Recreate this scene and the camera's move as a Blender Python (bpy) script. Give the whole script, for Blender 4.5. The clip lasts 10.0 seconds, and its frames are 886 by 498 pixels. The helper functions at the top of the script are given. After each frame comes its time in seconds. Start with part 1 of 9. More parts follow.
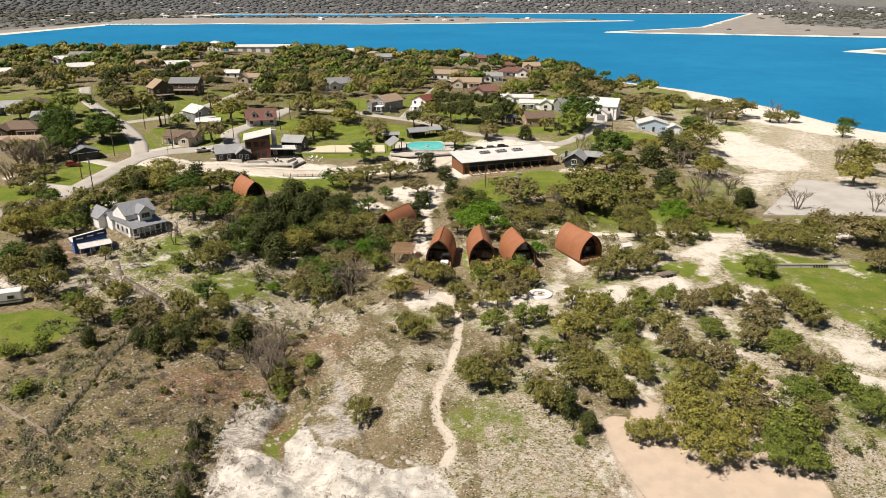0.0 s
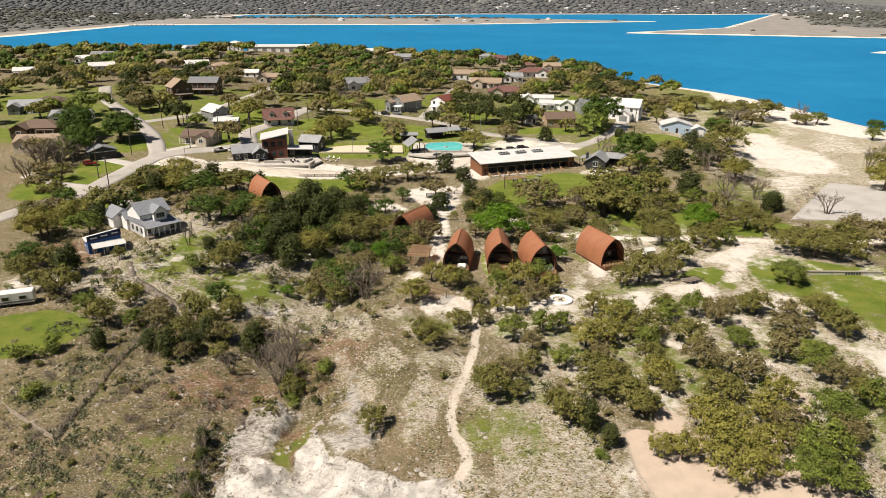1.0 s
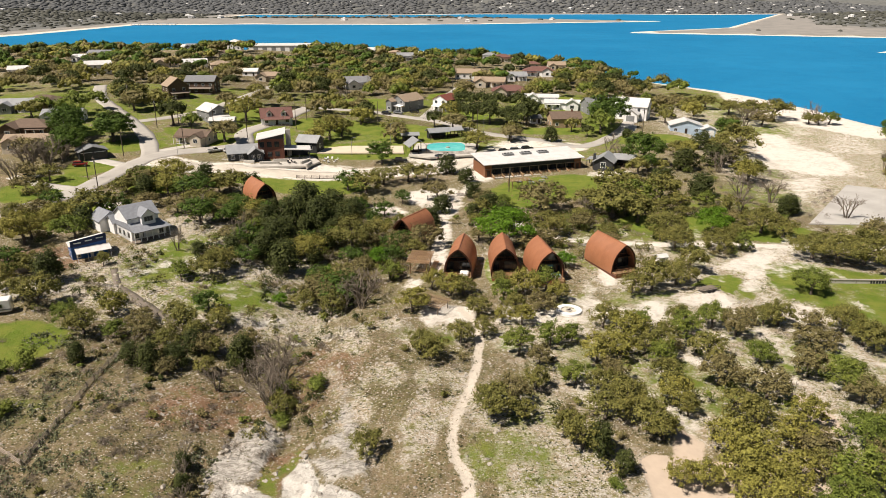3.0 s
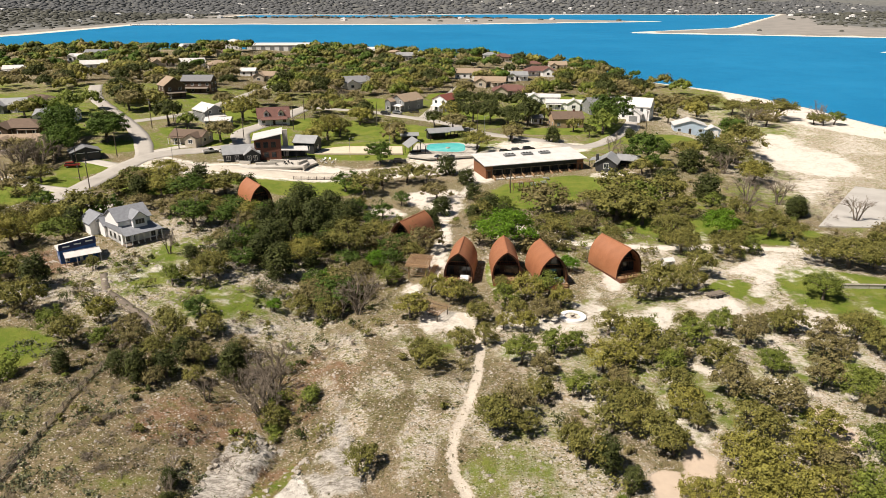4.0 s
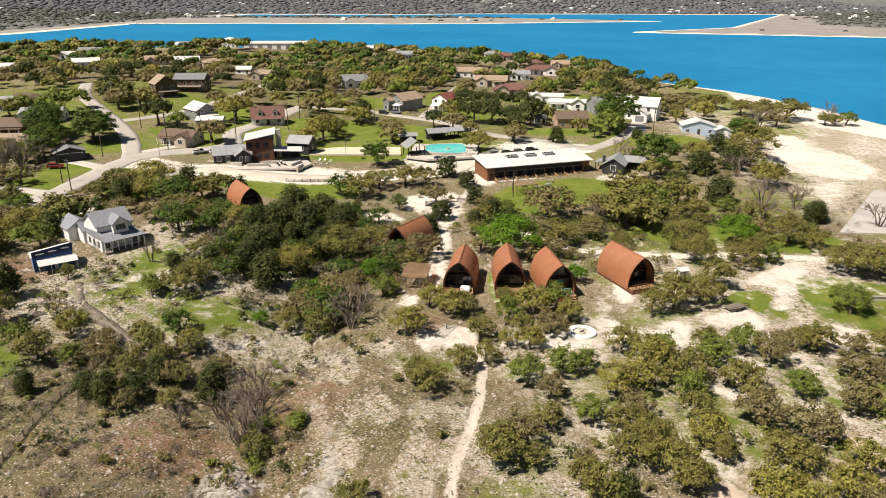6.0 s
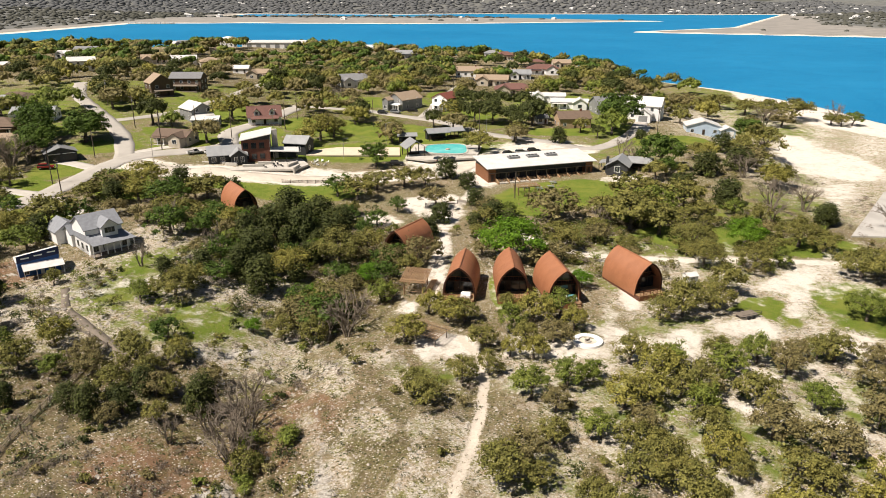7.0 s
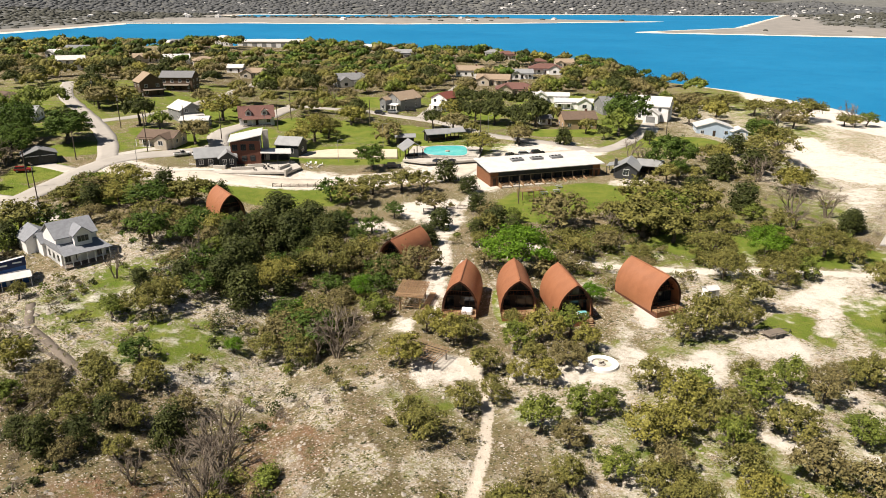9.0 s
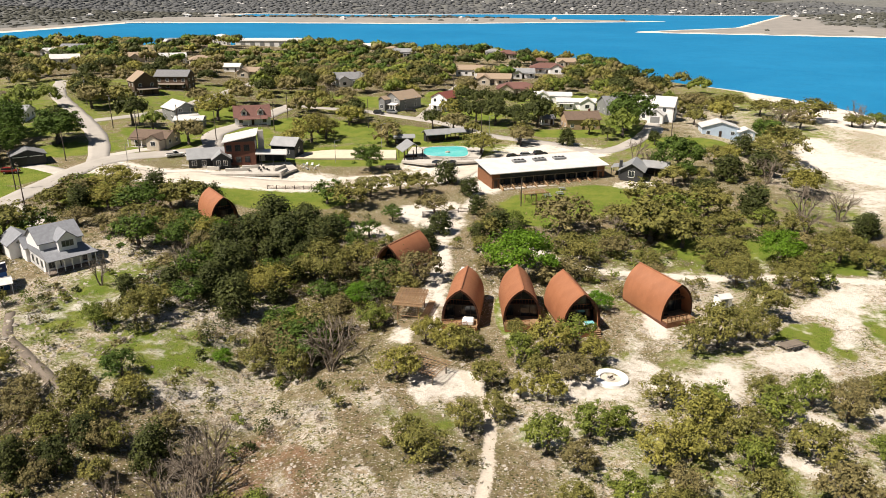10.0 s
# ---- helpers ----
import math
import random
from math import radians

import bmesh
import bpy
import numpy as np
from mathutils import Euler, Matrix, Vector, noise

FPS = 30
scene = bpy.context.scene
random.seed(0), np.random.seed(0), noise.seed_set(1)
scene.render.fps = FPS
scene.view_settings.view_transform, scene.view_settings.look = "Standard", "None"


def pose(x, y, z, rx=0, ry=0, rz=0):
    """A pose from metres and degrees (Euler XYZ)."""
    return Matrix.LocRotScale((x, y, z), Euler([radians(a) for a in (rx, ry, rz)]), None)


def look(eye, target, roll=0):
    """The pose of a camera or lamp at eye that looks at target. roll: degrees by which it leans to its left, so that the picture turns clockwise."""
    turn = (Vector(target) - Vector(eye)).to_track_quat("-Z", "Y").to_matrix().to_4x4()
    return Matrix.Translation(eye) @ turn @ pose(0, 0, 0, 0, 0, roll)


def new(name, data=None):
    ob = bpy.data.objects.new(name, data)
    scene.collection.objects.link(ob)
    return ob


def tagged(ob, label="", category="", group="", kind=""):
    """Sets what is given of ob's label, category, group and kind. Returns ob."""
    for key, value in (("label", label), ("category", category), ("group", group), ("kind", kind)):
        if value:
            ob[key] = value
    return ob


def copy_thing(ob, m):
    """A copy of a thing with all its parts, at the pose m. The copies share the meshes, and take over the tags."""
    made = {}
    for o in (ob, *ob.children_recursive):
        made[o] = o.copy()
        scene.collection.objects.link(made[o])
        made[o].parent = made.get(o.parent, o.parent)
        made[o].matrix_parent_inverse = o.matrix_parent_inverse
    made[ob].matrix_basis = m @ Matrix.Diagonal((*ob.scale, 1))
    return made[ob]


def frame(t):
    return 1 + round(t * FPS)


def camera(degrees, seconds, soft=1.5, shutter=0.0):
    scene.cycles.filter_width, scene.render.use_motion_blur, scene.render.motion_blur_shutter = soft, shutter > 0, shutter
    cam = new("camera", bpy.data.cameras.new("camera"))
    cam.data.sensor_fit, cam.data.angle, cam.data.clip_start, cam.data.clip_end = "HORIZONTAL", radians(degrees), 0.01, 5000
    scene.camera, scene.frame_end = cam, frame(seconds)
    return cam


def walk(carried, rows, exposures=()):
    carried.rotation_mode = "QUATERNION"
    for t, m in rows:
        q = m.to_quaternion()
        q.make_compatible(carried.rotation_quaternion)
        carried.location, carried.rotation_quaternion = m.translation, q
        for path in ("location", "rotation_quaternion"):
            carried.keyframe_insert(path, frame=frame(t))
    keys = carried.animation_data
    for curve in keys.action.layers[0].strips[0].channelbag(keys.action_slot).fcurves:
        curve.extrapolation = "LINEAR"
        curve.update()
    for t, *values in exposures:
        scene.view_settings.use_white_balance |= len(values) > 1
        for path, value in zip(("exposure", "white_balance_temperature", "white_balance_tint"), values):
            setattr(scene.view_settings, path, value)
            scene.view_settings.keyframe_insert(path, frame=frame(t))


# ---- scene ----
cam = camera(64.72, 10.0, 0.7)
PATH = [
    (0, (0.003, -0.003, 61.736), (3.010, 93.994, 27.743), -0.04),
    (0.5, (0.146, 1.958, 61.301), (1.884, 96.007, 27.362), -0.04),
    (1, (0.289, 3.954, 60.872), (0.697, 98.039, 26.993), -0.07),
    (1.5, (0.417, 6.010, 60.471), (0.467, 100.101, 26.604), -0.07),
    (2, (0.498, 8.118, 60.072), (0.528, 102.207, 26.198), -0.09),
    (2.5, (0.558, 10.296, 59.658), (0.591, 104.388, 25.795), -0.07),
    (4, (0.725, 17.347, 58.294), (0.735, 111.467, 24.508), -0.06),
    (4.5, (0.766, 19.802, 57.864), (0.764, 113.924, 24.086), -0.05),
    (5, (0.844, 22.320, 57.444), (0.835, 116.443, 23.668), -0.03),
    (5.5, (0.915, 24.855, 57.015), (0.896, 118.973, 23.224), -0.00),
    (7, (0.959, 32.650, 55.645), (0.942, 126.770, 21.860), 0.07),
    (7.5, (0.962, 35.401, 55.157), (0.959, 129.535, 21.410), 0.08),
    (8, (0.962, 38.216, 54.652), (0.970, 132.360, 20.933), 0.08),
    (8.5, (0.985, 41.077, 54.144), (0.996, 135.233, 20.458), 0.09),
    (9, (1.042, 43.996, 53.636), (1.061, 138.160, 19.974), 0.11),
    (9.5, (1.065, 46.962, 53.178), (1.077, 141.133, 19.535), 0.15),
    (10, (1.051, 49.971, 52.751), (1.079, 144.129, 19.072), 0.16),
]
walk(cam, [(t, look(eye, target, roll)) for t, eye, target, roll in PATH], ((0, 0.52), (10, 0.72)))

# ---- sky, sun ----
SUN_UP, SUN_FROM = radians(56), (-0.89, -0.46)      # high, from the left of the way and a little behind it
world = bpy.data.worlds.new("sky")
scene.world = world
world.use_nodes = True
sky = world.node_tree.nodes.new("ShaderNodeTexSky")
sky.sky_type, sky.sun_disc = "NISHITA", False
sky.sun_elevation, sky.sun_rotation = SUN_UP, math.atan2(SUN_FROM[0], SUN_FROM[1])
sky.air_density, sky.dust_density, sky.ozone_density = 1.0, 0.6, 1.2
world.node_tree.links.new(sky.outputs["Color"], world.node_tree.nodes["Background"].inputs["Color"])
world.node_tree.nodes["Background"].inputs["Strength"].default_value = 0.0255
sun = new("sun", bpy.data.lights.new("sun", "SUN"))
sun.data.energy, sun.data.angle, sun.data.color = 5.0, radians(0.55), (1.0, 0.89, 0.77)
to_sun = Vector((SUN_FROM[0] * math.cos(SUN_UP), SUN_FROM[1] * math.cos(SUN_UP), math.sin(SUN_UP)))
sun.matrix_world = look(to_sun * 300, (0, 0, 0))

# ---- materials ----
def material(name, rough=0.8, metal=0.0, spec=0.4):
    m = bpy.data.materials.new(name)
    m.use_nodes = True
    p = m.node_tree.nodes["Principled BSDF"]
    p.inputs["Roughness"].default_value, p.inputs["Metallic"].default_value = rough, metal
    p.inputs["Specular IOR Level"].default_value = spec
    return m, m.node_tree, p


def node(tree, kind, **values):
    n = tree.nodes.new(kind)
    for key, value in values.items():
        n.inputs[key.replace("_", " ")].default_value = value
    return n


def noise_fac(tree, scale, detail=4.0, rough=0.6, coords="Object", low=0.35, high=0.65, stretch=None):
    """Noise of the given number of features a metre, stretched between low and high."""
    co = tree.nodes.new("ShaderNodeTexCoord")
    n = node(tree, "ShaderNodeTexNoise", Scale=scale, Detail=detail, Roughness=rough)
    if stretch is None:
        tree.links.new(co.outputs[coords], n.inputs["Vector"])
    else:
        m = tree.nodes.new("ShaderNodeMapping")
        m.inputs["Rotation"].default_value, m.inputs["Scale"].default_value = (0, 0, radians(stretch[0])), (1, stretch[1], 1)
        tree.links.new(co.outputs[coords], m.inputs["Vector"])
        tree.links.new(m.outputs["Vector"], n.inputs["Vector"])
    r = tree.nodes.new("ShaderNodeMapRange")
    r.interpolation_type = "SMOOTHSTEP"
    r.inputs["From Min"].default_value, r.inputs["From Max"].default_value = low, high
    tree.links.new(n.outputs["Fac"], r.inputs["Value"])
    return r.outputs["Result"]


def blend(tree, fac, a, b):
    m = tree.nodes.new("ShaderNodeMix")
    m.data_type = "RGBA"
    for socket, value in ((m.inputs["Factor"], fac), (m.inputs["A"], a), (m.inputs["B"], b)):
        if isinstance(value, (tuple, float, int)):
            socket.default_value = (*value, 1) if isinstance(value, tuple) else value
        else:
            tree.links.new(value, socket)
    return m.outputs["Result"]


def times(tree, a, b, how="MULTIPLY"):
    m = tree.nodes.new("ShaderNodeMath")
    m.operation, m.use_clamp = how, True
    for socket, value in zip(m.inputs, (a, b)):
        if isinstance(value, (float, int)):
            socket.default_value = value
        else:
            tree.links.new(value, socket)
    return m.outputs["Value"]


def bump(tree, p, height, strength, distance):
    b = node(tree, "ShaderNodeBump", Strength=strength, Distance=distance)
    tree.links.new(height, b.inputs["Height"])
    tree.links.new(b.outputs["Normal"], p.inputs["Normal"])


def surface(name, colour, second, scale=1.5, rough=0.8, metal=0.0, fine=12.0, relief=0.3, spec=0.4, vary=0.0):
    """A weathered surface: two colours in patches, fine grain and relief."""
    m, tree, p = material(name, rough, metal, spec)
    patch = noise_fac(tree, scale, 5, 0.65)
    grain = noise_fac(tree, fine, 3, 0.6, low=0.25, high=0.75)
    c = blend(tree, patch, colour, second)
    c = blend(tree, times(tree, grain, 0.35), c, tuple(v * 0.72 for v in colour))
    if vary:
        info = tree.nodes.new("ShaderNodeObjectInfo")
        c = blend(tree, times(tree, info.outputs["Random"], vary), c, tuple(min(1, v * 0.45) for v in second))
    tree.links.new(c, p.inputs["Base Color"])
    bump(tree, p, grain, relief, 0.02)
    return m


def foliage(name, colours, through_light=0.25, depth=1.0):
    """Leaves in three tones, that differ from tree to tree and from leaf to leaf, with crown shade painted into random
    leaves and patches.
    """
    m, tree, p = material(name, 0.65, 0.0, 0.18)
    info, geo = tree.nodes.new("ShaderNodeObjectInfo"), tree.nodes.new("ShaderNodeNewGeometry")
    c = blend(tree, info.outputs["Random"], colours[0], colours[1])
    c = blend(tree, times(tree, noise_fac(tree, 0.5, 3, 0.6), 0.7), c, colours[2])
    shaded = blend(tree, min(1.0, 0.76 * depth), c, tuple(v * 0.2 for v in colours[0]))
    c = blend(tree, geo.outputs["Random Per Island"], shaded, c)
    # dark patches painted in for the shaded gaps between clumps
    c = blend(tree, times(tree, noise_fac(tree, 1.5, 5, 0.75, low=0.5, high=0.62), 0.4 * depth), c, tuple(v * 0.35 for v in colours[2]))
    tree.links.new(c, p.inputs["Base Color"])
    t = tree.nodes.new("ShaderNodeBsdfTranslucent")
    tree.links.new(c, t.inputs["Color"])
    mix = tree.nodes.new("ShaderNodeMixShader")
    mix.inputs[0].default_value = through_light
    tree.links.new(p.outputs[0], mix.inputs[1])
    tree.links.new(t.outputs[0], mix.inputs[2])
    tree.links.new(mix.outputs[0], tree.nodes["Material Output"].inputs["Surface"])
    return m


def glass_dark(name, colour=(0.02, 0.025, 0.03)):
    m, tree, p = material(name, 0.06, 0.0, 0.6)
    c = blend(tree, noise_fac(tree, 0.8, 2), colour, tuple(v * 1.6 for v in colour))
    tree.links.new(c, p.inputs["Base Color"])
    return m


M = dict(
    corten=surface("weathered_steel", (0.345, 0.147, 0.074), (0.285, 0.118, 0.058), 0.35, 0.5, 0.0, 9, 0.08, 0.45, 0.12),
    corten_edge=surface("weathered_steel_edge", (0.12, 0.05, 0.03), (0.09, 0.035, 0.02), 2.0, 0.7),
    dark_wood=surface("dark_stained_wood", (0.055, 0.035, 0.024), (0.035, 0.024, 0.018), 3.0, 0.75),
    cedar=surface("cedar_boards", (0.27, 0.115, 0.05), (0.19, 0.08, 0.036), 2.2, 0.7, vary=0.3),
    lumber=surface("weathered_lumber", (0.36, 0.235, 0.13), (0.27, 0.17, 0.095), 2.5, 0.8, vary=0.3),
    grey_lumber=surface("grey_lumber", (0.24, 0.2, 0.16), (0.17, 0.145, 0.12), 2.5, 0.85, vary=0.3),
    pole=surface("creosoted_pole", (0.11, 0.085, 0.065), (0.07, 0.055, 0.045), 2.0, 0.85),
    white_paint=surface("white_siding", (0.85, 0.85, 0.85), (0.79, 0.79, 0.79), 0.6, 0.6, relief=0.1, vary=0.08),
    cream_paint=surface("cream_siding", (0.56, 0.5, 0.4), (0.48, 0.42, 0.34), 0.6, 0.7, relief=0.1, vary=0.15),
    tan_brick=surface("tan_brick", (0.42, 0.3, 0.19), (0.34, 0.24, 0.16), 1.5, 0.85),
    grey_paint=surface("grey_siding", (0.25, 0.26, 0.26), (0.2, 0.205, 0.21), 0.6, 0.7, vary=0.2),
    black_paint=surface("charcoal_siding", (0.038, 0.04, 0.043), (0.028, 0.03, 0.032), 0.8, 0.7),
    brown_paint=surface("brown_siding", (0.13, 0.085, 0.06), (0.1, 0.065, 0.045), 0.8, 0.75, vary=0.3),
    blue_paint=surface("blue_siding", (0.012, 0.085, 0.3), (0.01, 0.07, 0.25), 0.6, 0.55, relief=0.08),
    pale_blue=surface("pale_blue_siding", (0.45, 0.56, 0.68), (0.4, 0.5, 0.62), 0.6, 0.6, relief=0.1),
    navy_paint=surface("navy_panel", (0.012, 0.025, 0.09), (0.01, 0.02, 0.07), 0.8, 0.6),
    red_brick=surface("red_brick", (0.155, 0.062, 0.04), (0.115, 0.046, 0.032), 2.0, 0.85),
    white_metal=surface("white_metal_roof", (0.64, 0.635, 0.62), (0.54, 0.53, 0.515), 0.35, 0.45, relief=0.1),
    grey_metal=surface("galvanised_roof", (0.42, 0.43, 0.44), (0.34, 0.35, 0.36), 0.4, 0.42, 0.3, relief=0.1, vary=0.15),
    grey_shingle=surface("grey_shingles", (0.23, 0.235, 0.245), (0.18, 0.185, 0.195), 1.2, 0.9, fine=7, vary=0.25),
    pale_shingle=surface("pale_grey_shingles", (0.24, 0.255, 0.28), (0.19, 0.2, 0.225), 1.2, 0.9, fine=7),
    brown_shingle=surface("brown_shingles", (0.19, 0.135, 0.1), (0.14, 0.1, 0.075), 1.2, 0.9, fine=7, vary=0.3),
    tan_shingle=surface("tan_shingles", (0.36, 0.28, 0.2), (0.29, 0.22, 0.16), 1.2, 0.9, fine=7, vary=0.2),
    red_shingle=surface("red_shingles", (0.2, 0.06, 0.045), (0.15, 0.045, 0.035), 1.2, 0.9, fine=7),
    rust_shingle=surface("red_brown_shingles", (0.17, 0.085, 0.07), (0.125, 0.065, 0.055), 1.2, 0.9, fine=7),
    asphalt=surface("sunbleached_asphalt", (0.4, 0.375, 0.34), (0.34, 0.32, 0.29), 0.16, 0.92, fine=6),
    concrete=surface("pale_concrete", (0.5, 0.475, 0.43), (0.41, 0.385, 0.345), 0.4, 0.9, fine=5),
    gravel_drive=surface("caliche_drive", (0.58, 0.53, 0.45), (0.46, 0.415, 0.35), 0.25, 0.95, fine=4, relief=0.5),
    slab_concrete=surface("weathered_slab_concrete", (0.44, 0.425, 0.4), (0.36, 0.345, 0.32), 0.12, 0.92, fine=3),
    pale_plank=surface("sunbleached_planks", (0.44, 0.37, 0.3), (0.33, 0.27, 0.22), 1.2, 0.88, fine=3, vary=0.3),
    sand=surface("court_sand", (0.62, 0.54, 0.41), (0.55, 0.47, 0.35), 0.5, 0.95, fine=6),
    limestone=surface("limestone", (0.47, 0.43, 0.375), (0.31, 0.28, 0.24), 0.9, 0.92, fine=4, relief=0.6, vary=0.45),
    bark=surface("oak_bark", (0.13, 0.105, 0.085), (0.085, 0.07, 0.058), 3.0, 0.92, relief=0.6),
    grey_bark=surface("bare_grey_branches", (0.215, 0.18, 0.14), (0.16, 0.13, 0.1), 3.0, 0.92),
    black_metal=surface("black_metal", (0.02, 0.02, 0.02), (0.03, 0.03, 0.03), 2, 0.5),
    steel=surface("galvanised_steel", (0.4, 0.4, 0.4), (0.33, 0.33, 0.33), 2, 0.4, 0.6),
    rubber=surface("tyre_rubber", (0.02, 0.02, 0.02), (0.028, 0.028, 0.028), 5, 0.85),
    vehicle_white=surface("white_car_paint", (0.75, 0.75, 0.75), (0.7, 0.7, 0.7), 0.5, 0.25, relief=0.0),
    vehicle_black=surface("black_car_paint", (0.014, 0.014, 0.016), (0.02, 0.02, 0.022), 0.5, 0.22, relief=0.0),
    vehicle_grey=surface("grey_car_paint", (0.2, 0.21, 0.22), (0.18, 0.19, 0.2), 0.5, 0.25, relief=0.0),
    vehicle_red=surface("red_car_paint", (0.25, 0.02, 0.02), (0.22, 0.02, 0.02), 0.5, 0.25, relief=0.0),
    tub_white=surface("white_acrylic", (0.78, 0.78, 0.77), (0.72, 0.72, 0.71), 1, 0.3, relief=0.0),
    glass=glass_dark("dark_glass"),
    tub_water=surface("hot_tub_water", (0.2, 0.52, 0.56), (0.26, 0.6, 0.62), 2, 0.08, relief=0.05),
    pool_water=surface("pool_water", (0.1, 0.52, 0.53), (0.15, 0.62, 0.6), 0.3, 0.06, fine=2, relief=0.08),
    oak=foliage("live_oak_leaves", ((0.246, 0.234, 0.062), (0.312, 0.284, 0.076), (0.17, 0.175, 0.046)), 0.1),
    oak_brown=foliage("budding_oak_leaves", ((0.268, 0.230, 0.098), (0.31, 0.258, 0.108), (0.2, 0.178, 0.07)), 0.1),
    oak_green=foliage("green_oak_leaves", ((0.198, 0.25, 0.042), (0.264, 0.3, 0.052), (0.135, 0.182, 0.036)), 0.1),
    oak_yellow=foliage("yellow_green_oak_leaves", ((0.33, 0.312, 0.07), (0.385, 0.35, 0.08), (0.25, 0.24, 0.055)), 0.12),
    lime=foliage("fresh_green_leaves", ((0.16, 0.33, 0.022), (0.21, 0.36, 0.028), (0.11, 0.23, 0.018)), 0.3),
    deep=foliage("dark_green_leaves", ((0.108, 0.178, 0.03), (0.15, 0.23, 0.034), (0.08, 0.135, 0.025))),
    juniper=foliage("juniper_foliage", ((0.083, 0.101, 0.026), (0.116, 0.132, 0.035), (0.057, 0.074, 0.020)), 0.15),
    # blue-grey distance haze is put into the leaf colour of these woods
    hazed_winter=foliage("hazed_winter_woods", ((0.16, 0.167, 0.172), (0.18, 0.185, 0.19), (0.14, 0.148, 0.155)), 0.3, 0.2),
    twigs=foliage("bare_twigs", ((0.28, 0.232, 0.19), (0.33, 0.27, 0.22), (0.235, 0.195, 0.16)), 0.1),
    # greyed and low in contrast too, with some distance haze in the colour
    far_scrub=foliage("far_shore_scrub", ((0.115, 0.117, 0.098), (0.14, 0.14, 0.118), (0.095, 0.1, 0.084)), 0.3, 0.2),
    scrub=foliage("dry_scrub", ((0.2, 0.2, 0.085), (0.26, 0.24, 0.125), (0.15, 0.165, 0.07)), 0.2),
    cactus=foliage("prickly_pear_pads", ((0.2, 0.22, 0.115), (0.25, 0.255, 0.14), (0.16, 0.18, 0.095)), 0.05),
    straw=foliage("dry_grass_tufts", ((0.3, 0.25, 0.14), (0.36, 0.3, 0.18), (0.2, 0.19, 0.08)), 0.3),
)


def flecks(tree, scale, size, share, stretch=(0.0, 1.0)):
    """Scattered small pieces: some of the cells of a warped pattern, each with a hard ragged rim."""
    co, warp = tree.nodes.new("ShaderNodeTexCoord"), node(tree, "ShaderNodeTexNoise", Scale=scale * 1.7, Detail=3.0, Roughness=0.7)
    tree.links.new(co.outputs["Object"], warp.inputs["Vector"])
    shift = tree.nodes.new("ShaderNodeVectorMath")
    shift.operation = "MULTIPLY_ADD"
    shift.inputs[1].default_value = (0.55 / scale,) * 3
    tree.links.new(warp.outputs["Color"], shift.inputs[0])
    tree.links.new(co.outputs["Object"], shift.inputs[2])
    m = tree.nodes.new("ShaderNodeMapping")
    m.inputs["Rotation"].default_value, m.inputs["Scale"].default_value = (0, 0, radians(stretch[0])), (1, stretch[1], 0.25)
    tree.links.new(shift.outputs["Vector"], m.inputs["Vector"])
    cell = node(tree, "ShaderNodeTexVoronoi", Scale=scale)
    tree.links.new(m.outputs["Vector"], cell.inputs["Vector"])
    split = tree.nodes.new("ShaderNodeSeparateColor")
    tree.links.new(cell.outputs["Color"], split.inputs["Color"])
    pick = times(tree, split.outputs["Red"], share, "LESS_THAN")
    r = tree.nodes.new("ShaderNodeMapRange")
    r.inputs["From Min"].default_value, r.inputs["From Max"].default_value = size, size * 0.75
    tree.links.new(cell.outputs["Distance"], r.inputs["Value"])
    return times(tree, pick, r.outputs["Result"])


def rock_colour(tree):
    """Pale bedded limestone with grey faces and dark cracks."""
    co = tree.nodes.new("ShaderNodeTexCoord")
    warp = node(tree, "ShaderNodeTexNoise", Scale=0.5, Detail=4.0)
    tree.links.new(co.outputs["Object"], warp.inputs["Vector"])
    add = tree.nodes.new("ShaderNodeVectorMath")
    add.operation = "MULTIPLY_ADD"
    add.inputs[1].default_value = (2.5, 2.5, 2.5)
    tree.links.new(warp.outputs["Color"], add.inputs[0])
    tree.links.new(co.outputs["Object"], add.inputs[2])
    cell = node(tree, "ShaderNodeTexVoronoi", Scale=0.55)
    cell.feature = "DISTANCE_TO_EDGE"
    tree.links.new(add.outputs[0], cell.inputs["Vector"])
    crack = tree.nodes.new("ShaderNodeMapRange")
    crack.inputs["From Min"].default_value, crack.inputs["From Max"].default_value = 0.0, 0.07
    crack.inputs["To Min"].default_value, crack.inputs["To Max"].default_value = 1.0, 0.0
    tree.links.new(cell.outputs["Distance"], crack.inputs["Value"])
    c = blend(tree, noise_fac(tree, 0.3, 8, 0.7), (0.72, 0.69, 0.635), (0.52, 0.485, 0.435))
    c = blend(tree, times(tree, noise_fac(tree, 0.7, 9, 0.8, low=0.51, high=0.63, stretch=(-25, 1.8)), 0.6), c, (0.3, 0.27, 0.235))
    c = blend(tree, times(tree, noise_fac(tree, 4.5, 6, 0.8, low=0.6, high=0.7), 0.5), c, (0.16, 0.135, 0.11))
    broken = times(tree, crack.outputs["Result"], noise_fac(tree, 0.3, 3, 0.5, low=0.42, high=0.6))
    return blend(tree, times(tree, broken, 0.4), c, (0.16, 0.135, 0.11))


